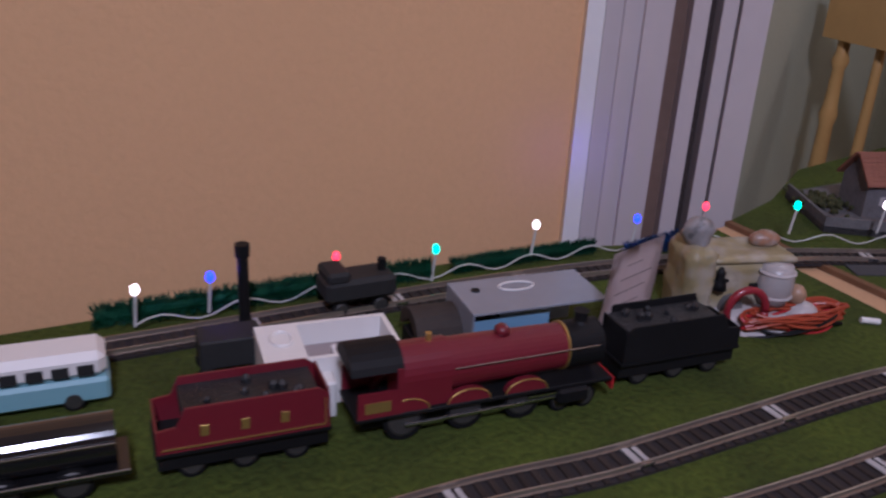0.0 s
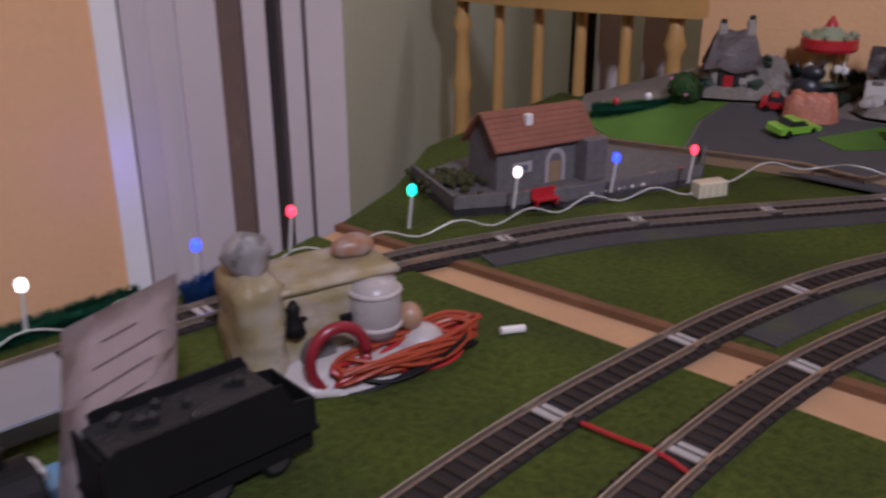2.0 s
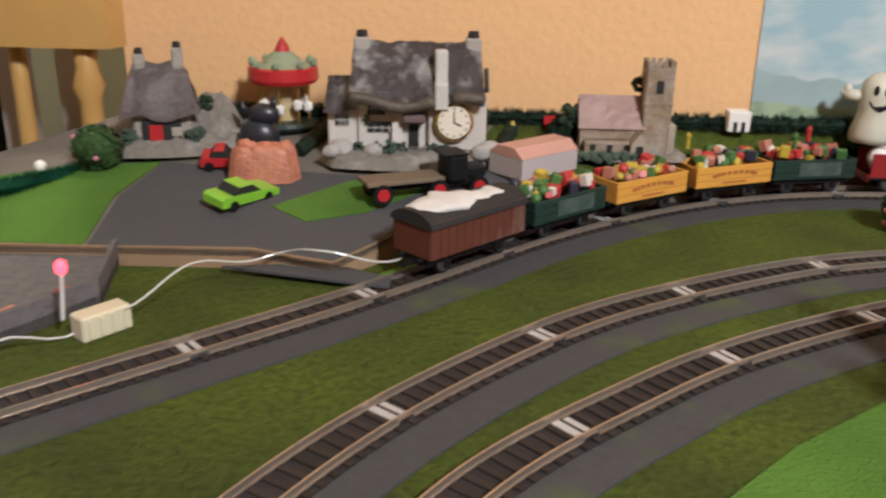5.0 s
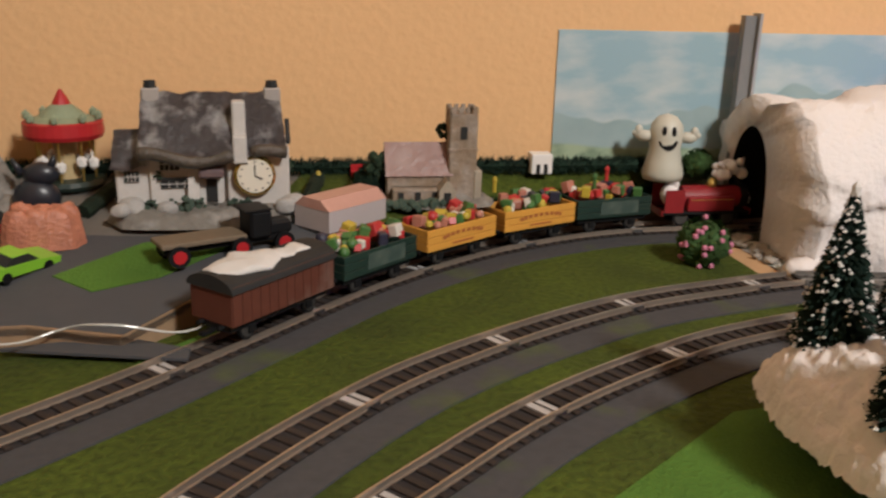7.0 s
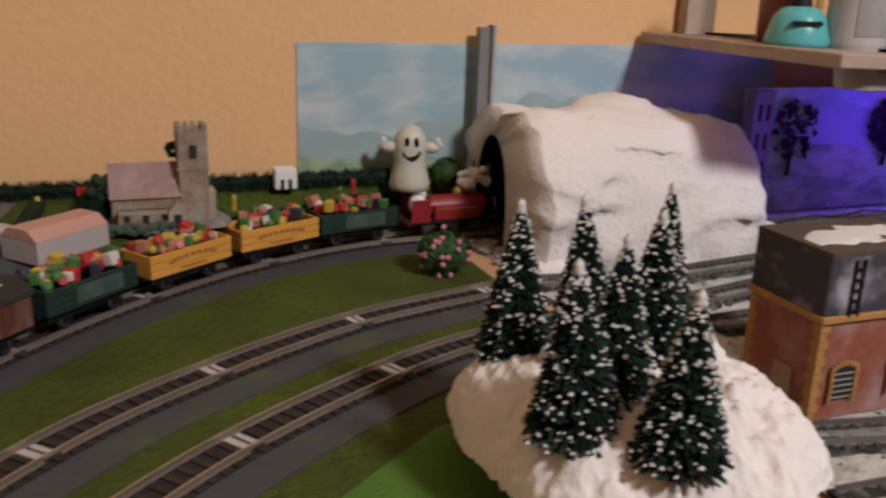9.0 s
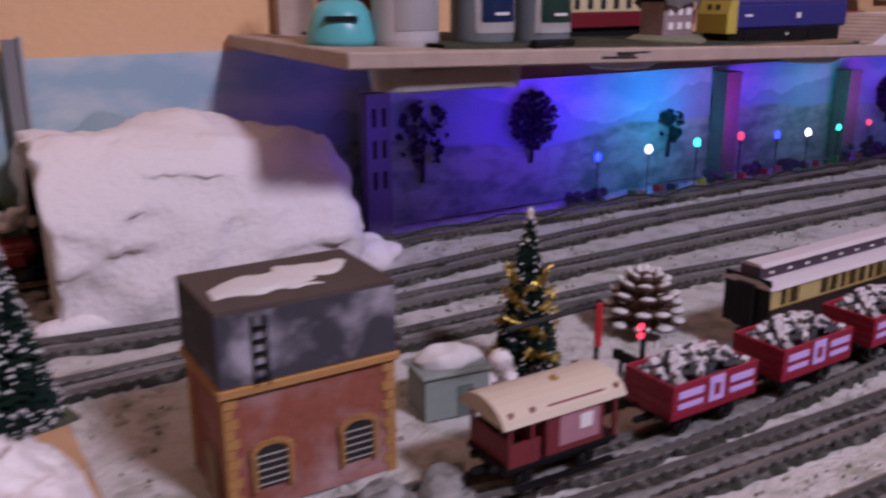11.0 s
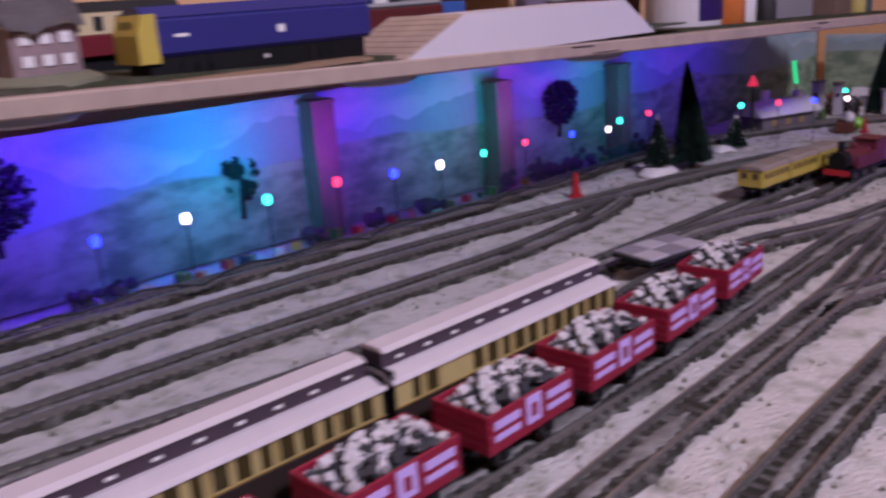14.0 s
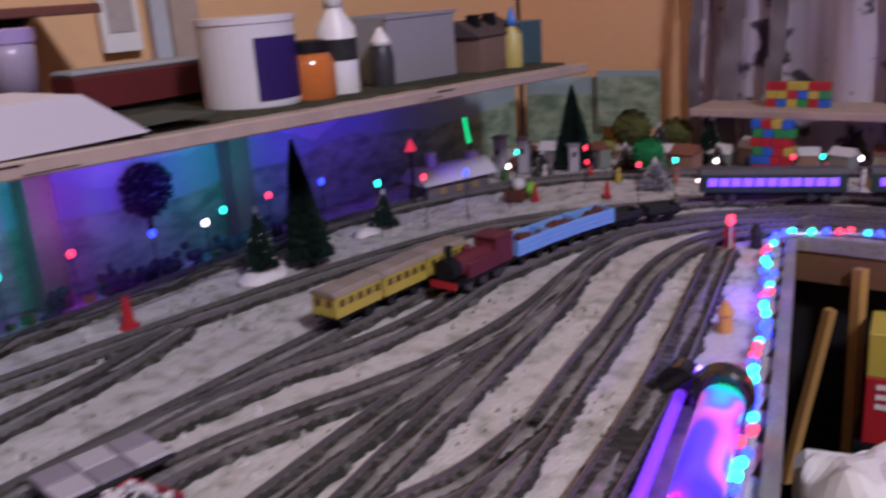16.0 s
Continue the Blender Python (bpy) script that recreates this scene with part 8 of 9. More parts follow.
def can(x, r, h, label, body, panel=None, accent=None, y=-0.19):
    th = thing("paint_tub", on_shelf(x, y), label, "container", "tubs on the shelf")
    part("body", lathe(B(), [(r * 0.96, 0), (r, 0.004), (r, h * 0.92), (r * 1.03, h * 0.93), (r * 1.03, h), (r * 0.95, h)], n=32), body, th, smooth=False)
    if panel:
        bm = B()
        seg = [bm.verts.new(((r + 0.0006) * math.sin(a), -(r + 0.0006) * math.cos(a), z)) for z in (h * 0.12, h * 0.78) for a in [-0.8 + 1.6 * k / 8 for k in range(9)]]
        for k in range(8):
            bm.faces.new((seg[k], seg[k + 1], seg[k + 10], seg[k + 9]))
        bmesh.ops.solidify(bm, geom=bm.faces[:], thickness=0.0003)
        part("label_sheet", bm, panel, th)
        if accent:
            bm = B()
            seg = [bm.verts.new(((r + 0.0012) * math.sin(a), -(r + 0.0012) * math.cos(a), z)) for z in (h * 0.22, h * 0.70) for a in [-0.6 + 1.2 * k / 8 for k in range(9)]]
            for k in range(8):
                bm.faces.new((seg[k], seg[k + 1], seg[k + 10], seg[k + 9]))
            bmesh.ops.solidify(bm, geom=bm.faces[:], thickness=0.0003)
            part("label_panel", bm, accent, th)
            for k in range(2):
                part("print_bar", box(B(), 0, -(r + 0.0019), h * (0.56 - 0.28 * k), r * 0.5, 0.0006, h * 0.025), SHOWWHITE, th)
    return th


GREYTUB = material("grey-white tub", (0.48, 0.46, 0.46), 0.4, vary=0.08, scale=30)
NAVY = material("navy and blue label", (0.02, 0.05, 0.16), 0.4, vary=0.3, scale=20)
SLATE = material("slate grey can", (0.16, 0.18, 0.19), 0.4, vary=0.1, scale=30)
can(0.358, 0.021, 0.085, "tall grey-white tub with small printed label", GREYTUB, material("off-white print label", (0.62, 0.60, 0.60), 0.5, vary=0.06, scale=80))
can(0.416, 0.021, 0.070, "slate paint can with white-edged navy label", SLATE, SHOWWHITE, NAVY)
can(0.464, 0.021, 0.070, "slate paint can with white-edged green label", SLATE, SHOWWHITE, material("dark green label", (0.03, 0.09, 0.06), 0.4, vary=0.2, scale=20))
tub = can(1.143, 0.034, 0.064, "large white plastic tub with purple label", material("white tub plastic", (0.62, 0.60, 0.62), 0.35, vary=0.05, scale=20), material("purple label", (0.06, 0.03, 0.22), 0.4, vary=0.2, scale=20))
tub.matrix_world = on_shelf(1.143, -0.19, 12)
for x in (0.375, 0.387):
    th = thing("tool_shaft", on_shelf(x, -0.12), "slim wooden tool standing on the shelf", "tool")
    part("shaft", rod(B(), (0, 0, 0), (0.006, 0, 0.11), 0.003, n=8), TIMBER, th)
rb = thing("brown_bottle", on_shelf(0.345, -0.13), "red-brown bottle on the shelf", "bottle")
part("body", lathe(B(), [(0.018, 0), (0.019, 0.05), (0.010, 0.065), (0.008, 0.09)], n=20), material("red-brown glass", (0.2, 0.05, 0.02), 0.2, vary=0.1, scale=30), rb, smooth=True)
kn = thing("craft_knife", on_shelf(0.44, -0.236, 12), "black craft knife lying on the shelf edge", "tool")
part("grip", rod(B(), (-0.02, 0, 0.003), (0.02, 0, 0.003), 0.003, 0.0022, 8), BLACK, kn)

cs = thing("railway_coach", on_shelf(0.590, -0.115, 0.5) @ Matrix.Diagonal((0.9, 1, 1, 1)), "maroon and cream railway coach on the shelf", "coach")
part("lower_body", box(B(), 0, 0, 0.010, 0.21, 0.030, 0.012, 0.0006), material("maroon coach paint", (0.16, 0.012, 0.02), 0.4, vary=0.12, scale=40), cs)
part("upper_body", box(B(), 0, 0, 0.022, 0.21, 0.0295, 0.013, 0.0006), material("cream coach paint", (0.60, 0.50, 0.28), 0.45, vary=0.08, scale=40), cs)
part("roof", prism(B(), [(-0.015, 0.035), (-0.009, 0.041), (0.009, 0.041), (0.015, 0.035)], -0.105, 0.105), DARK, cs)
part("underframe", box(B(), 0, 0, 0, 0.19, 0.02, 0.010), BLACK, cs)
for k in range(13):
    part("window", box(B(), -0.093 + k * 0.0155, -0.0150, 0.0245, 0.006, 0.0006, 0.008), DARK, cs)
hs = thing("ceramic_house", on_shelf(0.571, -0.205, 3) @ Matrix.Diagonal((0.85, 0.9, 1, 1)), "small grey-pink ceramic house ornament on a green base", "ornament")
part("base", lathe(B(), [(0.034, 0), (0.033, 0.004), (0.026, 0.007)], n=20), material("grey-green base", (0.2, 0.2, 0.13), 0.6, vary=0.2, scale=50), hs)
part("wall", box(B(), 0, 0, 0.006, 0.038, 0.026, 0.024, 0.001), material("pinkish grey plaster", (0.30, 0.22, 0.22), 0.6, vary=0.3, scale=90), hs)
thatched_roof(hs, -0.022, 0.022, 0.018, 0.028, 0.044, material("grey slate roof", (0.22, 0.2, 0.2), 0.7, vary=0.3, scale=90))
for x in (-0.011, 0.0, 0.011):
    for z in (0.011, 0.021):
        part("window", box(B(), x, -0.0135, z, 0.006, 0.001, 0.005), SHOWWHITE, hs)
for x in (-0.012, 0.010):
    part("chimney", box(B(), x, 0, 0.038, 0.006, 0.006, 0.012), MATS["pinkish grey plaster"], hs)
dl = thing("diesel_locomotive", on_shelf(0.684, -0.212, 0) @ Matrix.Diagonal((0.77, 1, 1, 1)), "blue diesel locomotive with yellow end on the shelf", "locomotive")
RBLUE = material("rail blue paint", (0.028, 0.030, 0.17), 0.35, vary=0.12, scale=40)
part("body", box(B(), 0.006, 0, 0.0125, 0.176, 0.030, 0.0195, 0.002), RBLUE, dl)
part("cab_front", prism(B(), [(-0.094, 0.010), (-0.080, 0.010), (-0.080, 0.034), (-0.090, 0.034), (-0.094, 0.024)], -0.0148, 0.0148, "y"), YEL, dl)
part("roof", prism(B(), [(-0.014, 0.032), (-0.008, 0.0375), (0.008, 0.0375), (0.014, 0.032)], -0.088, 0.094), RBLUE, dl)
for x in (-0.05, 0.0, 0.052):
    part("buffer_light", box(B(), x, -0.0126, 0.007, 0.003, 0.0006, 0.002), SHOWWHITE, dl)
part("roof_grille", box(B(), 0.066, 0, 0.0372, 0.03, 0.012, 0.001), DARK, dl)
part("underframe", box(B(), 0, 0, 0.002, 0.174, 0.025, 0.0105), BLACK, dl)
part("emblem", box(B(), 0.012, -0.0153, 0.020, 0.006, 0.0004, 0.004), SHOWWHITE, dl)
part("number_bar", box(B(), -0.064, -0.0153, 0.022, 0.010, 0.0004, 0.0016), SHOWWHITE, dl)
for k in range(5):
    part("cab_window", box(B(), -0.0925, -0.008 + 0.004 * k, 0.026, 0.0006, 0.0034, 0.005), DARK, dl) if k in (1, 3) else None
for x in (-0.06, -0.05, -0.04, 0.04, 0.05, 0.06):
    part("bogie_wheel", rod(B(), (x, -0.012, 0.006), (x, -0.0135, 0.006), 0.006, n=14), BLACK, dl)
pf = thing("card_platform", on_shelf(0.886, -0.212, 0), "white foam station platform with sloping ramp ends", "model platform")
part("deck", prism(B(), [(-0.128, 0), (0.128, 0), (0.090, 0.026), (-0.073, 0.026)], -0.036, 0.036, "y"), material("white foam board", (0.62, 0.58, 0.60), 0.7, vary=0.05, scale=30), pf)
for k in range(9):
    part("ramp_slat", box(B(), 0, 0, 0, 0.0064, 0.071, 0.0016, 0.0003, pose(-0.1255 + k * 0.0061, 0.0005, 0.0010 + k * 0.00288, 0, -25, 0)), PINE, pf)
cf = thing("card_scrap", on_shelf(0.68, -0.236), "torn grey card strip on the shelf front", "card")
part("strip", box(B(), 0, 0, 0, 0.12, 0.02, 0.002), CARD, cf)
mt = thing("dark_mat", on_shelf(0.80, -0.215) @ Matrix.Diagonal((0.85, 1, 1, 1)), "ragged dark cutting mat under the platform", "mat")
part("sheet", box(B(), 0, -0.004, 0.0003, 0.62, 0.05, 0.0012), material("grey-green mat", (0.07, 0.08, 0.06), 0.8, vary=0.3, scale=40), mt)


def bottle(x, r, h, mat, label, capm, y=-0.2, neck=0.45):
    th = thing("bottle", on_shelf(x, y), label, "bottle", "bottles on the shelf")
    part("body", lathe(B(), [(r * 0.95, 0), (r, 0.003), (r, h * 0.55), (r * neck, h * 0.68), (r * neck * 0.9, h * 0.72)], n=20), mat, th, smooth=True)
    part("cap", lathe(B(), [(r * neck * 1.1, h * 0.71), (r * neck, h * 0.8), (r * 0.14, h)], n=14), capm, th, smooth=True)
    return th


jr = thing("glass_jar", on_shelf(1.186, -0.205) @ Matrix.Diagonal((0.92, 0.92, 0.95, 1)), "glass jar of orange beads with black lid", "jar")
part("body", lathe(B(), [(0.020, 0), (0.022, 0.004), (0.022, 0.030), (0.017, 0.038)], n=24), material("orange-filled glass", (0.55, 0.16, 0.03), 0.12, vary=0.2, scale=60, coat=0.6), jr, smooth=True)
part("lid", lathe(B(), [(0.018, 0.038), (0.018, 0.046), (0.016, 0.047)], n=24), BLACK, jr)
bt = bottle(1.224, 0.0155, 0.095, SHOWWHITE, "white plastic glue bottle with dark label", SHOWWHITE)
part("label_band", rod(B(), (0, 0, 0.028), (0, 0, 0.044), 0.0159, n=20), DARK, bt)
bt = bottle(1.276, 0.0100, 0.050, material("dark small bottle", (0.04, 0.04, 0.045), 0.4, vary=0.2, scale=40), "small dark bottle with pointed white nozzle", SHOWWHITE, neck=0.8)
bottle(1.283, 0.011, 0.070, material("yellow-green bottle", (0.35, 0.33, 0.04), 0.4, vary=0.2, scale=40), "yellow and green squeeze bottle", DGREEN, -0.15)
cbx = thing("plastic_crate", on_shelf(1.338, -0.165, 2) @ Matrix.Diagonal((1.0, 0.85, 0.95, 1)), "hazy clear plastic storage box", "box")
HAZY = material("hazy clear polythene", (0.30, 0.29, 0.31), 0.3, vary=0.12, scale=20)
for s in (-1, 1):
    part("side", box(B(), 0, s * 0.035, 0, 0.10, 0.002, 0.062), HAZY, cbx)
    part("end", box(B(), s * 0.05, 0, 0, 0.002, 0.07, 0.062), HAZY, cbx)
    part("rim", box(B(), 0, s * 0.036, 0.060, 0.106, 0.003, 0.003), HAZY, cbx)
part("floor", box(B(), 0, 0, 0, 0.10, 0.07, 0.002), HAZY, cbx)
part("contents", fluff(B(), (0, 0, 0.02), 0.028, 12, 5, (1, 0.7, 0.5)), SLATE, cbx)
sd = thing("wooden_shed", on_shelf(1.440, -0.185, 4) @ Matrix.Diagonal((0.72, 0.85, 0.88, 1)), "brown wooden toy signal cabin with black chimneys", "model building")
part("wall", box(B(), 0, 0, 0, 0.11, 0.055, 0.042), material("brown shed boards", (0.20, 0.13, 0.10), 0.7, vary=0.2, scale=40), sd)
for k in range(12):
    part("board", box(B(), -0.0505 + k * 0.0092, -0.0280, 0.001, 0.0085, 0.0012, 0.040), MATS["brown shed boards"], sd)
part("roof", prism(B(), [(-0.032, 0.041), (0.032, 0.041), (0, 0.058)], -0.06, 0.06), material("dark shed roof", (0.08, 0.06, 0.06), 0.7, vary=0.2, scale=40), sd)
for x in (-0.03, 0.012):
    part("chimney", box(B(), x, -0.01, 0.047, 0.014, 0.012, 0.016), BLACK, sd)
bottle(1.462, 0.0100, 0.060, material("pale yellow bottle", (0.5, 0.42, 0.12), 0.4, vary=0.1, scale=40), "pale yellow bottle with blue nozzle", material("blue nozzle", (0.05, 0.2, 0.6), 0.4, vary=0.05, scale=40), -0.21)
bk2 = thing("green_box", on_shelf(1.530, -0.18, 6) @ Matrix.Diagonal((0.9, 0.8, 0.9, 1)), "blue-green picture box leaning on the shelf", "box")
part("box", box(B(), 0, 0, 0, 0.055, 0.03, 0.050, 0.001), material("blue-green box print", (0.05, 0.13, 0.16), 0.5, vary=0.4, scale=30), bk2)
bush((1.540, -0.14, shelf_z(1.540)), 0.018, "dark green potted plant ball on the shelf", 12, 0, NIGHTGREEN)
rdc = thing("red_carriage", on_shelf(1.118, -0.10) @ Matrix.Diagonal((0.66, 1, 0.9, 1)), "long dark red carriage at the back of the shelf", "coach")
part("body", box(B(), 0, 0, 0.008, 0.20, 0.03, 0.026, 0.001), material("dull dark red", (0.11, 0.015, 0.015), 0.5, vary=0.2, scale=40), rdc)
part("roof", box(B(), 0, 0, 0.034, 0.20, 0.028, 0.005, 0.002), material("grey carriage roof", (0.3, 0.3, 0.3), 0.6, vary=0.1, scale=40), rdc)
part("underframe", box(B(), 0, 0, 0, 0.19, 0.02, 0.008), BLACK, rdc)
copy_thing(rdc, on_shelf(0.86, -0.09))
for x, w, h, m, lab in ((0.885, 0.020, 0.085, NAVY, "blue box at the back of the shelf"), (0.925, 0.035, 0.050, SLATE, "grey box at the back of the shelf"), (0.965, 0.030, 0.035, material("mid blue card box", (0.05, 0.12, 0.4), 0.5, vary=0.1, scale=40), "mid blue box at the back of the shelf"), (1.002, 0.03, 0.026, RED, "red box at the back of the shelf")):
    th = thing("small_box", on_shelf(x, -0.06), lab, "box", "boxes on the shelf")
    part("carton", box(B(), 0, 0, 0, w, 0.03, h, 0.001), m, th)
    part("label_sheet", box(B(), 0, -0.0155, h * 0.35, w * 0.7, 0.0006, h * 0.3), SHOWWHITE, th)
for x in (0.36, 0.86, 0.985, 1.232):
    th = thing("wall_batten", pose(x, -0.006, shelf_z(x)), "upright pine batten on the wall above the shelf", "batten", "wall battens")
    part("batten", box(B(), 0, 0, 0, 0.03, 0.012, 0.5), PINE, th)
for x, z, w, h in ((1.169, 0.184, 0.036, 0.16), (0.93, 0.215, 0.035, 0.12)):
    th = thing("picture", pose(x, -0.004, z), "pale print in a thin grey mount on the wall", "picture", "wall prints")
    part("mount", box(B(), 0, 0, 0, w, 0.005, h), SHOWWHITE, th)
    part("print", box(B(), 0, -0.003, h * 0.1, w * 0.7, 0.001, h * 0.8), material("faded print", (0.45, 0.40, 0.36), 0.6, vary=0.3, scale=40), th)

pstrip = thing("wall_strip", pose(1.208, -0.005, shelf_z(1.208)), "narrow pale blue-white strip standing against the wall", "strip")
part("strip", box(B(), 0, 0, 0, 0.016, 0.008, 0.22, 0.0008), material("pale blue-white plastic", (0.50, 0.52, 0.56), 0.5, vary=0.15, scale=30, second=(0.36, 0.33, 0.33), amount=0.6), pstrip)
us = thing("shelf", pose(0, 0, 0), "short upper shelf of red-brown stained wood on the wall", "shelf")
part("shelf_board", box(B(), 0.96, -0.046, 0.217, 0.278, 0.090, 0.007, 0.001), material("red-brown stained wood", (0.15, 0.06, 0.045), 0.55, vary=0.25, scale=30), us)
for x in (0.86, 1.06):
    part("bracket", prism(B(), [(-0.001, 0.190), (-0.001, 0.217), (-0.060, 0.217)], x - 0.002, x + 0.002), DARK, us)
tp = thing("translucent_pot", on_shelf(1.004, -0.13), "hazy plastic pot half full of yellow grains", "container")
part("pot", lathe(B(), [(0.0135, 0.022), (0.0145, 0.045), (0.015, 0.056)], n=24), material("hazy pot plastic", (0.36, 0.30, 0.42), 0.3, vary=0.1, scale=30), tp, smooth=True)
part("filling", lathe(B(), [(0.0125, 0), (0.0135, 0.003), (0.0138, 0.022)], n=24), material("pale yellow grains", (0.62, 0.52, 0.22), 0.6, vary=0.2, scale=120), tp, smooth=True)
part("lid", lathe(B(), [(0.0158, 0.055), (0.0158, 0.063), (0.014, 0.064), (0.001, 0.064)], n=24), material("lilac lid plastic", (0.34, 0.26, 0.50), 0.4, vary=0.08, scale=30), tp)

# ---- far end village ----
rng = random.Random(44)
fir((1.212, -0.158, 0), 0.110, 0.020, "tall dark fir tree at the back of the yard", 91, 0.0, "yard firs")
fir((1.168, -0.146, 0.008), 0.050, 0.014, "small dark fir tree in cotton snow", 92, 0.1, "yard firs")
fir((1.335, -0.135, 0), 0.034, 0.014, "small fir with bare frosted twigs", 93, 0.4, "yard firs")
fir((1.637, -0.181, 0), 0.101, 0.025, "tall dark fir tree in the corner", 94, 0.0, "yard firs")
fir((1.707, -0.321, 0), 0.053, 0.021, "dark fir tree before the curtain", 95, 0.1, "yard firs")
fir((1.568, -0.313, 0), 0.030, 0.018, "bushy white frosted tree beside the curve", 96, 1.6, "yard firs", material("grey frosted twigs", (0.2, 0.2, 0.24), 0.9, vary=0.3, scale=90))
bush((1.609, -0.287, 0.014), 0.018, "green glowing christmas bush", 13, 0, material("lit green foliage", (0.02, 0.22, 0.06), 0.8, vary=0.3, scale=120))
for k, (x, y, h, r) in enumerate(((1.642, -0.247, 0.030, 0.014), (1.698, -0.265, 0.045, 0.020), (1.677, -0.341, 0.028, 0.012), (1.737, -0.375, 0.040, 0.018), (1.627, -0.125, 0.034, 0.014), (1.589, -0.165, 0.026, 0.012), (1.77, -0.463, 0.042, 0.018), (1.731, -0.526, 0.030, 0.013))):
    fir((x, y, 0), h, r, "small bare grey-brown twiggy tree in the village", 200 + k, 0.5, "twiggy trees", material("grey-brown twigs", (0.09, 0.08, 0.07), 0.9, vary=0.4, scale=90))
OLIVE = material("olive village shrub", (0.10, 0.105, 0.03), 0.9, vary=0.4, scale=120)
bush((1.691, -0.231, 0.020), 0.023, "olive village shrub before the corner board", 51, 0, OLIVE)
bush((1.718, -0.275, 0.016), 0.019, "olive village shrub before the corner board", 52, 0, OLIVE)
bush((1.663, -0.21, 0.012), 0.011, "yellow-green village shrub in the corner", 53, 0, material("yellow-green shrub", (0.28, 0.30, 0.05), 0.9, vary=0.3, scale=120))
for k, (x, y, h) in enumerate(((1.562, -0.125, 0.046), (1.592, -0.138, 0.040), (1.618, -0.19, 0.030))):
    th = thing("village_tower", pose(x, y, 0, 0, 0, 20 * k), "narrow pale grey ruin tower in the village", "model building", "village towers")
    part("tower", box(B(), 0, 0, 0, 0.014, 0.012, h, 0.001), MATS["pale grey panel"], th)
    part("battlement", box(B(), 0, 0, h, 0.016, 0.014, 0.003), MATS["mid grey panel"], th)
    part("window", box(B(), -0.0072, 0, h * 0.6, 0.0006, 0.004, 0.006), DARK, th)
for x, y, s in ((1.168, -0.146, 1.0), (1.253, -0.124, 0.8), (1.304, -0.14, 0.7), (1.190, -0.132, 0.7), (0.585, -0.075, 0.5)):
    th = thing("snow_heap", pose(x, y, 0), "small heap of cotton snow", "snow heap", "snow heaps")
    part("snow_lump", modelled(ball(B(), (0, 0, 0.001), 0.017 * s, (1.5, 1.0, 0.55), 3), 0.0045, 1), COTTON, th, smooth=True)
cn = thing("traffic_cone", pose(1.045, -0.140, 0) @ Matrix.Diagonal((1.0, 1.0, 1.0, 1)), "small red traffic cone in the snow", "traffic cone")
part("cone", lathe(B(), [(0.0075, 0), (0.0075, 0.002), (0.005, 0.003), (0.002, 0.024)], n=14), RED, cn)
for x, y in ((1.476, -0.222), (1.517, -0.283)):
    copy_thing(cn, pose(x, y, 0) @ Matrix.Diagonal((0.7, 0.7, 0.7, 1)))
snh = thing("snow_house", pose(1.468, -0.118, 0, 0, 0, -18) @ Matrix.Diagonal((1.1, 0.9, 0.95, 1)), "little house with thick violet-lit snowy roof", "model building")
part("wall", box(B(), 0, 0, 0, 0.075, 0.04, 0.022), material("grey house wall", (0.16, 0.14, 0.16), 0.7, vary=0.2, scale=60), snh)
part("roof", prism(B(), [(-0.028, 0.021), (0.028, 0.021), (0.006, 0.038), (-0.006, 0.038)], -0.045, 0.045), SNOWTIP, snh)
part("chimney", box(B(), -0.02, 0, 0.034, 0.008, 0.008, 0.018), SNOWTIP, snh)
part("chimney", box(B(), 0.03, 0, 0.032, 0.010, 0.010, 0.014), SNOWTIP, snh)
for x in (-0.02, 0.0, 0.02):
    part("window", box(B(), x, -0.0203, 0.007, 0.008, 0.0006, 0.008), material("dim warm pane", (0.3, 0.2, 0.1), 0.4, vary=0.1, scale=40), snh)
ln = thing("light_stick", pose(1.500, -0.125, 0.040), "glowing green light stick above the village", "light")
part("tube", rod(B(), (0, 0, 0.012), (-0.004, 0.002, 0.040), 0.0020, n=10), material("glowing green stick", (0.01, 0.7, 0.14), 0.3, vary=0, emit=2.2), ln)
part("stand", rod(B(), (0, 0, -0.040), (0, 0, 0.012), 0.001, n=8), DARK, ln)
mr = thing("light_ornament", pose(1.405, -0.118, 0), "red glowing tree-shaped light on a stand", "light")
part("shade", lathe(B(), [(0.0058, 0.060), (0.004, 0.065), (0.001, 0.072)], n=14), material("glowing red shade", (0.9, 0.04, 0.07), 0.4, vary=0, emit=1.3), mr)
part("stand", rod(B(), (0, 0, 0), (0, 0, 0.060), 0.0016, n=8), DARK, mr)
HOUSEM = [material("village wall " + str(i), c, 0.7, vary=0.2, scale=60) for i, c in enumerate(((0.3, 0.26, 0.2), (0.2, 0.2, 0.22), (0.34, 0.2, 0.14), (0.25, 0.28, 0.24)))]
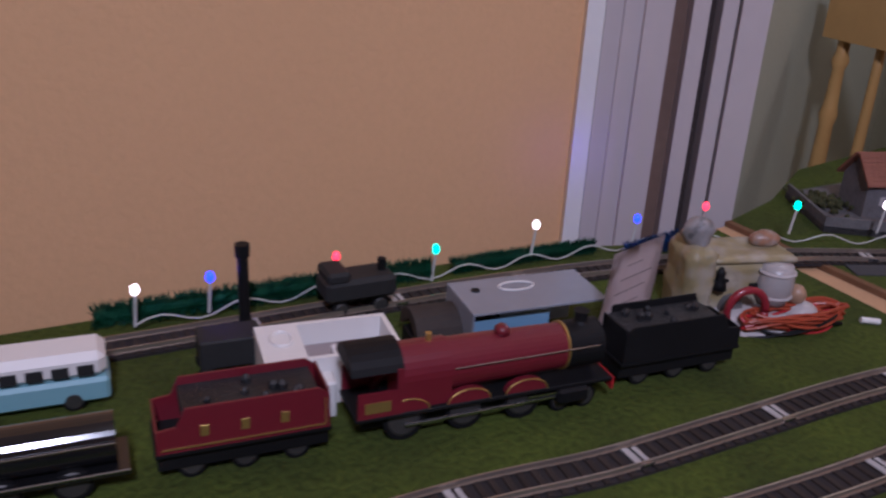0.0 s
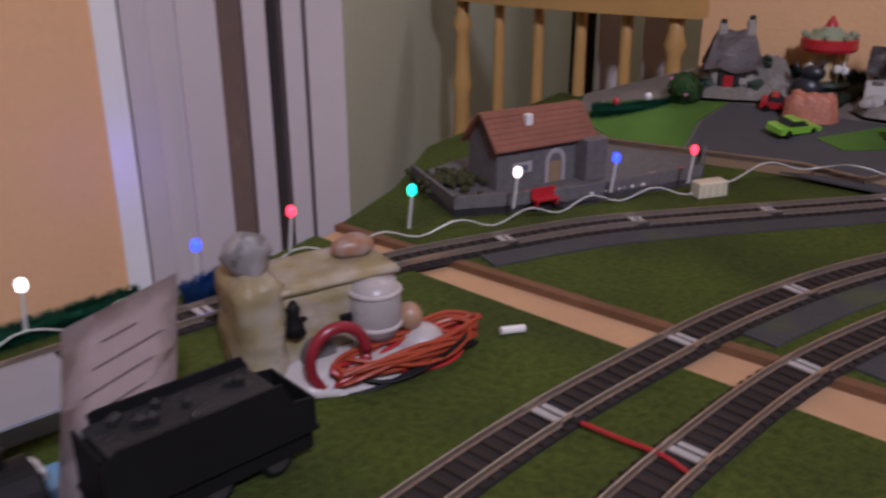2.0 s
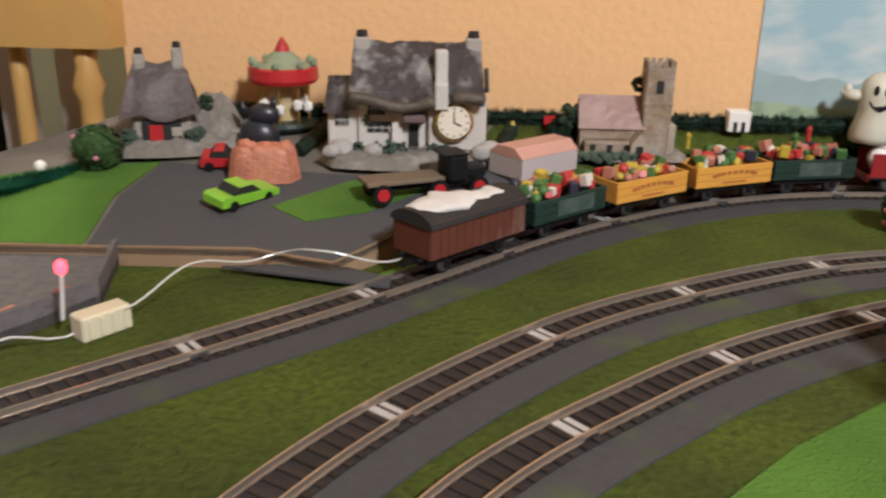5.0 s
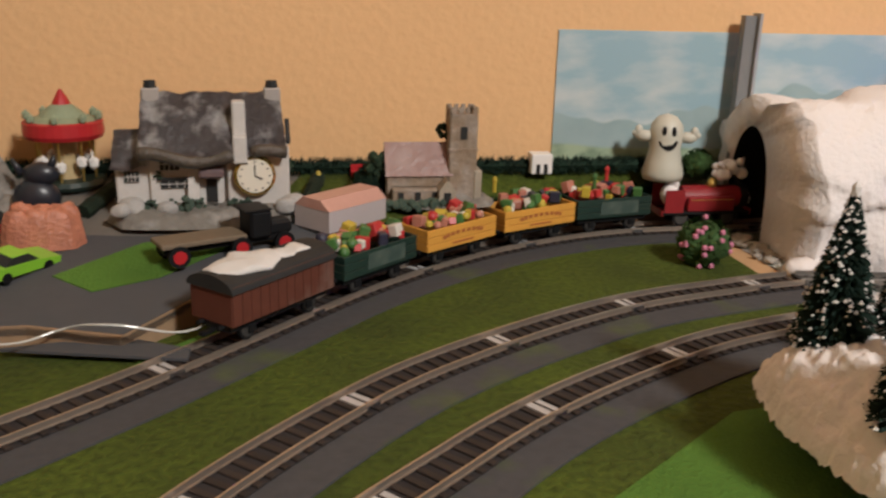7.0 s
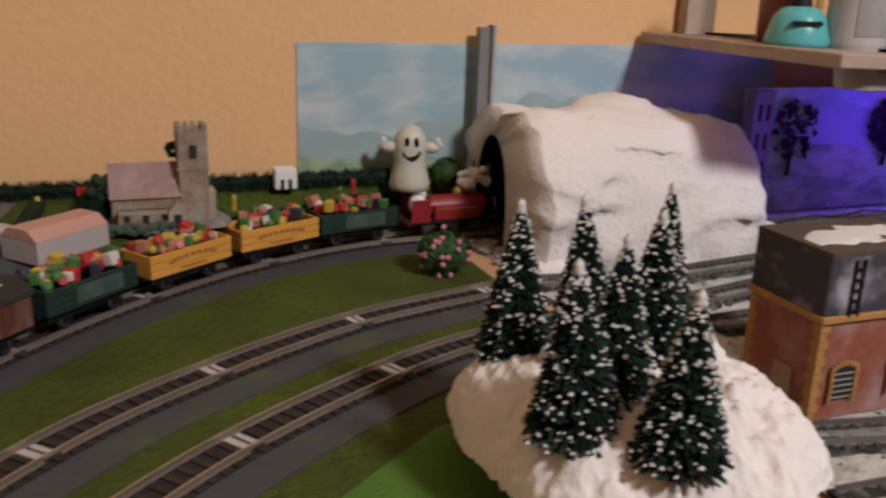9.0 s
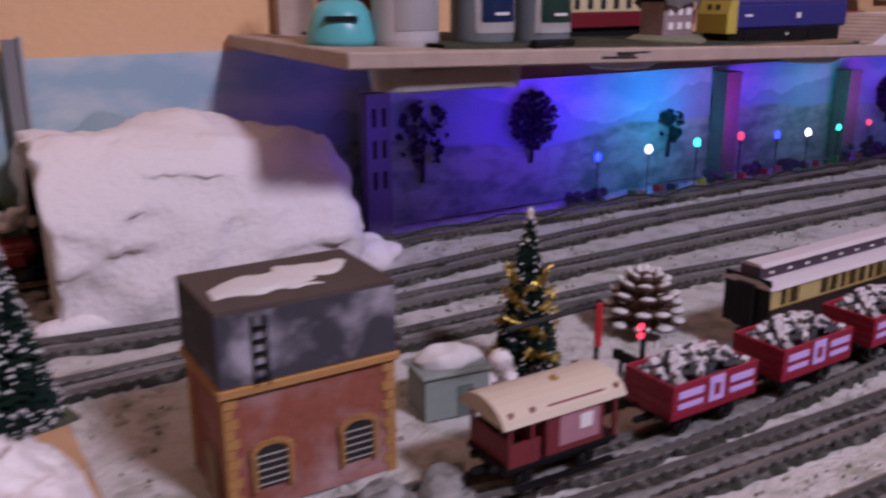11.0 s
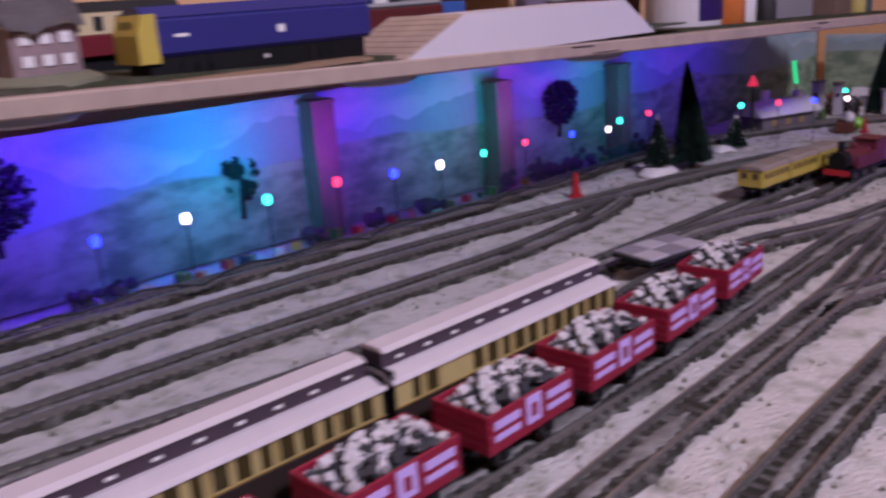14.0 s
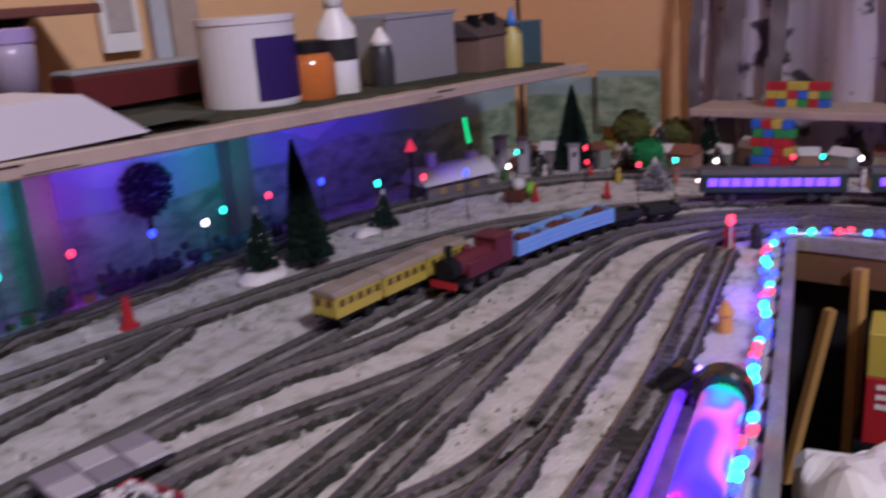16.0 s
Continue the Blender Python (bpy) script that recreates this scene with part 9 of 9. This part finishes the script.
for k in range(16):
    y = -0.115 - k * 0.0322 + rng.uniform(-0.007, 0.007)
    x = 1.645 + k * 0.0075 + rng.uniform(-0.025, 0.025)
    w, d, h = rng.uniform(0.018, 0.032), rng.uniform(0.016, 0.023), rng.uniform(0.012, 0.023)
    th = thing("village_house", pose(x, y, 0, 0, 0, 90 + rng.uniform(-25, 25)), "tiny snow-roofed village house at the far end", "model building", "far village houses")
    part("wall", box(B(), 0, 0, 0, w, d, h), HOUSEM[k % 4], th)
    part("roof", prism(B(), [(-d * 0.6, h), (d * 0.6, h), (0, h + d * 0.5)], -w * 0.55, w * 0.55), SNOWTIP if k % 3 else ROOFRED, th)
    part("window", box(B(), -w * 0.2, d * 0.51, h * 0.4, w * 0.2, 0.0006, h * 0.35), MATS["dim warm pane"], th)
    part("window", box(B(), w * 0.2, d * 0.51, h * 0.4, w * 0.2, 0.0006, h * 0.35), MATS["dim warm pane"], th)
for k in range(18):
    y = -0.115 - k * 0.029 + rng.uniform(-0.008, 0.008)
    x = 1.545 + k * 0.0075 + rng.uniform(-0.015, 0.015) + (0.055 if k % 3 == 0 else 0)
    th = thing("toy_figure", pose(x, y, 0), "tiny painted toy figure in the village", "toy figure", "village figures")
    part("figure", lathe(B(), [(0.004, 0), (0.0035, 0.007), (0.002, 0.010), (0.0028, 0.013), (0.001, 0.016)], n=8), GIFTS[rng.randrange(6)], th)
sp = thing("figure_stall", pose(1.475, -0.2, 0, 0, 0, 20), "small dark stall with green and red toys", "stall")
part("stall", box(B(), 0, 0, 0, 0.03, 0.02, 0.012, 0.001), BROWNWAG, sp)
part("toy", ball(B(), (0.012, -0.012, 0.008), 0.008), MATS["lime green paint"], sp)
part("toy", ball(B(), (-0.008, -0.004, 0.018), 0.007), SNOWTIP, sp)
for x, y, z, c in ((1.431, -0.219, 0.045, "white"), (1.497, -0.188, 0.045, "green"), (1.540, -0.247, 0.045, "red"), (1.565, -0.235, 0.024, "red"), (1.477, -0.336, 0.045, "red"), (1.507, -0.360, 0.045, "green"), (1.560, -0.381, 0.035, "white"), (1.615, -0.440, 0.032, "red"), (1.615, -0.468, 0.034, "green"), (1.620, -0.502, 0.033, "white"), (1.640, -0.560, 0.034, "blue"), (1.650, -0.620, 0.034, "green")):
    led((x, y, z), c, z - 0.001, 0.0021, holder=BLACK)
for x, y, c, p in ((1.45, -0.15, "blue", 0.02), (1.62, -0.42, "red", 0.015), (1.64, -0.53, "blue", 0.02)):
    bulb_lamp("string_light", (x, y, 0.05), p, GLOW[c])
bt2 = thing("brick_tower", pose(1.680, -0.398, 0) @ Matrix.Diagonal((0.9, 0.66, 1.0, 1)), "stack of red, blue and yellow toy bricks", "toy bricks")
BR = [RED, material("toy blue", (0.03, 0.12, 0.5), 0.3, vary=0.05, scale=40), YEL, material("toy green", (0.03, 0.25, 0.06), 0.3, vary=0.05, scale=40)]
for i in range(6):
    for j in range(4):
        part("brick", box(B(), 0, -0.032 + j * 0.0165 + 0.004 * (i % 2), i * 0.0098, 0.016, 0.0158, 0.0094, 0.0006), BR[rng.randrange(2) if rng.random() < 0.75 else 2 + rng.randrange(2)], bt2)
sh2 = thing("shelf", pose(0, 0, 0), "pinkish pine shelf before the patterned curtain", "shelf")
part("shelf_board", box(B(), 1.735, -0.80, 0.056, 0.08, 1.0, 0.009, 0.001), PINE, sh2)
tbx = thing("brick_wall_toy", pose(1.730, -0.412, 0.065) @ Matrix.Diagonal((0.9, 0.78, 0.95, 1)), "wall of blue, green and red toy bricks on the shelf", "toy bricks")
for i in range(3):
    for j in range(6):
        part("brick", box(B(), 0, -0.036 + j * 0.0145, i * 0.0098, 0.014, 0.014, 0.0094, 0.0006), BR[(i * 2 + j * 3 + rng.randrange(2)) % 4], tbx)

# birch curtain
def curtain():
    m = bpy.data.materials.new("birch print curtain")
    m.use_nodes = True
    nodes, links = m.node_tree.nodes, m.node_tree.links
    b = nodes["Principled BSDF"]
    b.inputs["Roughness"].default_value = 0.85
    tc = nodes.new("ShaderNodeTexCoord")
    mp = nodes.new("ShaderNodeMapping")
    mp.inputs["Scale"].default_value = (1, 22, 1.6)
    links.new(tc.outputs["Object"], mp.inputs[0])
    n1 = nodes.new("ShaderNodeTexNoise")
    n1.inputs["Scale"].default_value, n1.inputs["Detail"].default_value = 1.0, 2
    links.new(mp.outputs[0], n1.inputs["Vector"])
    r1 = nodes.new("ShaderNodeMapRange")
    r1.inputs[1].default_value, r1.inputs[2].default_value = 0.50, 0.58
    links.new(n1.outputs["Fac"], r1.inputs[0])
    n2 = nodes.new("ShaderNodeTexNoise")
    n2.inputs["Scale"].default_value, n2.inputs["Detail"].default_value = 26, 5
    links.new(tc.outputs["Object"], n2.inputs["Vector"])
    r2 = nodes.new("ShaderNodeMapRange")
    r2.inputs[1].default_value, r2.inputs[2].default_value = 0.57, 0.62
    links.new(n2.outputs["Fac"], r2.inputs[0])
    a = nodes.new("ShaderNodeMix")
    a.data_type = "RGBA"
    a.inputs[6].default_value, a.inputs[7].default_value = (0.80, 0.74, 0.82, 1), (0.56, 0.50, 0.56, 1)
    links.new(r1.outputs[0], a.inputs[0])
    c = nodes.new("ShaderNodeMix")
    c.data_type = "RGBA"
    c.inputs[7].default_value = (0.09, 0.075, 0.09, 1)
    links.new(a.outputs[2], c.inputs[6])
    links.new(r2.outputs[0], c.inputs[0])
    links.new(c.outputs[2], b.inputs["Base Color"])
    bm = B()
    rows = []
    for i in range(160):
        y = -0.255 - i * 0.0075
        x = 1.790 + 0.014 * math.sin(i * 0.42) + 0.006 * math.sin(i * 0.13)
        rows.append([bm.verts.new((x + o, y - (0.02 * (1 - z) if i < 3 else 0), z)) for o in (0,) for z in (-0.02, 0.08, 0.25, 0.6, 1.1, 1.55)])
    for p, q in zip(rows, rows[1:]):
        for k in range(5):
            bm.faces.new((p[k], p[k + 1], q[k + 1], q[k]))
    bmesh.ops.solidify(bm, geom=bm.faces[:], thickness=0.002)
    ob = part("curtain", bm, m, None, smooth=True)
    tagged(ob, "grey-white curtain printed with birch trunks and leaves", "curtain")
    for k, y in enumerate((-0.285, -0.325, -0.372, -0.50, -0.64)):
        bm = B()
        w = (0.016, 0.024, 0.020, 0.022, 0.02)[k]
        for j in range(16):
            z = -0.02 + j * 0.045
            box(bm, 1.7655, y + 0.006 * math.sin(j * 0.7 + k), z, 0.002, w * (1 - 0.02 * j), 0.0452)
        st = part("trunk_print", bm, material("birch bark print", (0.13, 0.11, 0.12), 0.85, vary=0.4, scale=22, second=(0.45, 0.42, 0.45), amount=0.5), ob)
curtain()
pb = thing("corner_picture", pose(1.760, -0.195, 0.030, 0, 0, 90), "small landscape backscene board in the corner", "picture board")
part("board", box(B(), 0, 0, 0, 0.085, 0.003, 0.072), MATS["plain"], pb)

# ---- light tube and clutter at the front edge ----
tb2 = thing("light_tube", pose(0, 0, 0), "clear tube of pink and blue lights with black end caps", "light tube")
VIOGLOW = material("violet glowing tube", (0.24, 0.06, 1.0), 0.25, vary=0, emit=1.0)


def tube_glow():
    m = bpy.data.materials.new("many-coloured glowing tube")
    m.use_nodes = True
    nodes, links = m.node_tree.nodes, m.node_tree.links
    b = nodes["Principled BSDF"]
    b.inputs["Roughness"].default_value = 0.2
    tc = nodes.new("ShaderNodeTexCoord")
    n = nodes.new("ShaderNodeTexNoise")
    n.inputs["Scale"].default_value, n.inputs["Detail"].default_value = 24, 0.5
    links.new(tc.outputs["Object"], n.inputs["Vector"])
    r = nodes.new("ShaderNodeValToRGB")
    e = r.color_ramp.elements
    e[0].position, e[0].color = 0.30, (0.10, 0.05, 1.0, 1)
    e[1].position, e[1].color = 0.66, (0.02, 0.75, 0.30, 1)
    for p, c in ((0.40, (0.16, 0.08, 1.0, 1)), (0.455, (0.80, 0.14, 0.75, 1)), (0.50, (0.85, 0.22, 0.70, 1)), (0.545, (0.18, 0.20, 1.0, 1)), (0.60, (0.05, 0.62, 1.0, 1))):
        k = e.new(p)
        k.color = c
    links.new(n.outputs["Fac"], r.inputs[0])
    links.new(r.outputs[0], b.inputs["Base Color"])
    links.new(r.outputs[0], b.inputs["Emission Color"])
    b.inputs["Emission Strength"].default_value = 0.85
    return m


TUBEGLOW = tube_glow()
part("tube", rod(B(), (0.945, -0.5825, 0.014), (1.106, -0.5465, 0.014), 0.0108, n=28), TUBEGLOW, tb2, "glowing clear tube")
for p in ((0.940, -0.5835), (1.109, -0.546)):
    bm = B()
    lathe(bm, [(0.0135, 0), (0.0155, 0.002), (0.0155, 0.012), (0.0135, 0.014)], n=24)
    ob = part("end_cap", bm, GLOSSBLACK, tb2)
    ob.matrix_basis = pose(p[0] - 0.006, p[1] - 0.001, 0.0155, 0, 90, 12.6)
part("second_tube", rod(B(), (0.88, -0.570, 0.004), (1.118, -0.520, 0.006), 0.0032, n=12), VIOGLOW, tb2)
for p in ((1.126, -0.518),):
    part("end_cap", rod(B(), (p[0] - 0.006, p[1], 0.009), (p[0] + 0.006, p[1], 0.009), 0.0115, n=20), GLOSSBLACK, tb2)
rl = thing("rope_light", pose(0, 0, 0), "string of multicoloured lights along the board edge", "rope light")
rng = random.Random(50)
ropes = curve([(0.93, -0.600), (1.0, -0.586), (1.08, -0.566), (1.166, -0.545), (1.28, -0.516), (1.395, -0.484), (1.432, -0.498), (1.449, -0.56), (1.452, -0.70)], 0.011)
part("cord", tube(B(), [(q.x, q.y, 0.007) for q, d in ropes], 0.0022), material("clear rope sleeve", (0.4, 0.35, 0.55), 0.2, vary=0.05, scale=40), rl)
for k, (q, d) in enumerate(ropes):
    part("bulb", ball(B(), (q.x + rng.uniform(-0.003, 0.003), q.y + rng.uniform(-0.003, 0.003), 0.010), 0.0029, (1.3, 1, 1), 2), (LED["blue"], LED["cyan"], LED["red"], LED["blue"], LED["green"], LED["blue"])[(k * 5 + k // 3) % 6], rl)
for x, y, c in ((1.0, -0.562, (0.8, 0.1, 0.9)), (1.15, -0.532, (0.2, 0.1, 1)), (1.28, -0.505, (0.25, 0.1, 1)), (1.43, -0.48, (0.2, 0.1, 1))):
    bulb_lamp("rope_glow", (x, y, 0.024), 0.11, c)
for k, (x, y, m, lab) in enumerate(((1.392, -0.452, RED, "tiny red lamp post at the track end"), (1.405, -0.470, DARK, "small dark signal box at the track end"), (1.225, -0.507, YELLOWWAG, "small orange lineside object"))):
    th = thing("lineside_object", pose(x, y, 0), lab, "lineside object")
    part("post", lathe(B(), [(0.005, 0), (0.004, 0.010), (0.0055, 0.012), (0.002, 0.020)], n=10), m, th)
led((1.386, -0.455, 0.026), "red", 0.024, 0.0034)

# things in the dark well below the boards
for a, b, r in (((1.415, -0.548, -0.20), (1.425, -0.545, -0.014), 0.006), ((1.395, -0.505, -0.20), (1.40, -0.530, -0.042), 0.005)):
    th = thing("timber_batten", pose(0, 0, 0), "bare pine batten below the board", "batten", "battens below")
    part("batten", tube(B(), [a, Vector(a).lerp(Vector(b), 0.6), b], r, 4), TIMBER, th)
pkx = thing("carton", pose(1.40, -0.585, -0.135, 0, 0, 8), "red and yellow carton below the board", "carton")
part("lower", box(B(), 0, 0, 0, 0.05, 0.05, 0.055, 0.001), RED, pkx)
part("upper", box(B(), 0, 0, 0.055, 0.05, 0.05, 0.035, 0.001), YEL, pkx)
for k in range(3):
    part("print_bar", box(B(), -0.0256, 0, 0.030 + k * 0.008, 0.0006, 0.035, 0.004), SHOWWHITE, pkx)
part("stand", box(B(), 0, 0, -0.62, 0.06, 0.06, 0.62), BLACK, pkx)
ts = thing("plastic_bin", pose(1.150, -0.617, -0.75, 0, 0, 14), "white plastic bin liner over a box", "bin")
part("bin", box(B(), 0, 0, 0, 0.12, 0.09, 0.70, 0.006), SHOWWHITE, ts)
bm = B()
ball(bm, (0, 0, 0.705), 0.05, (1.15, 0.85, 0.35), 4)
for v in bm.verts:
    v.co += Vector((0, 0, 0.02 * noise.noise(v.co * 40)))
part("liner", bm, SHOWWHITE, ts, smooth=False)
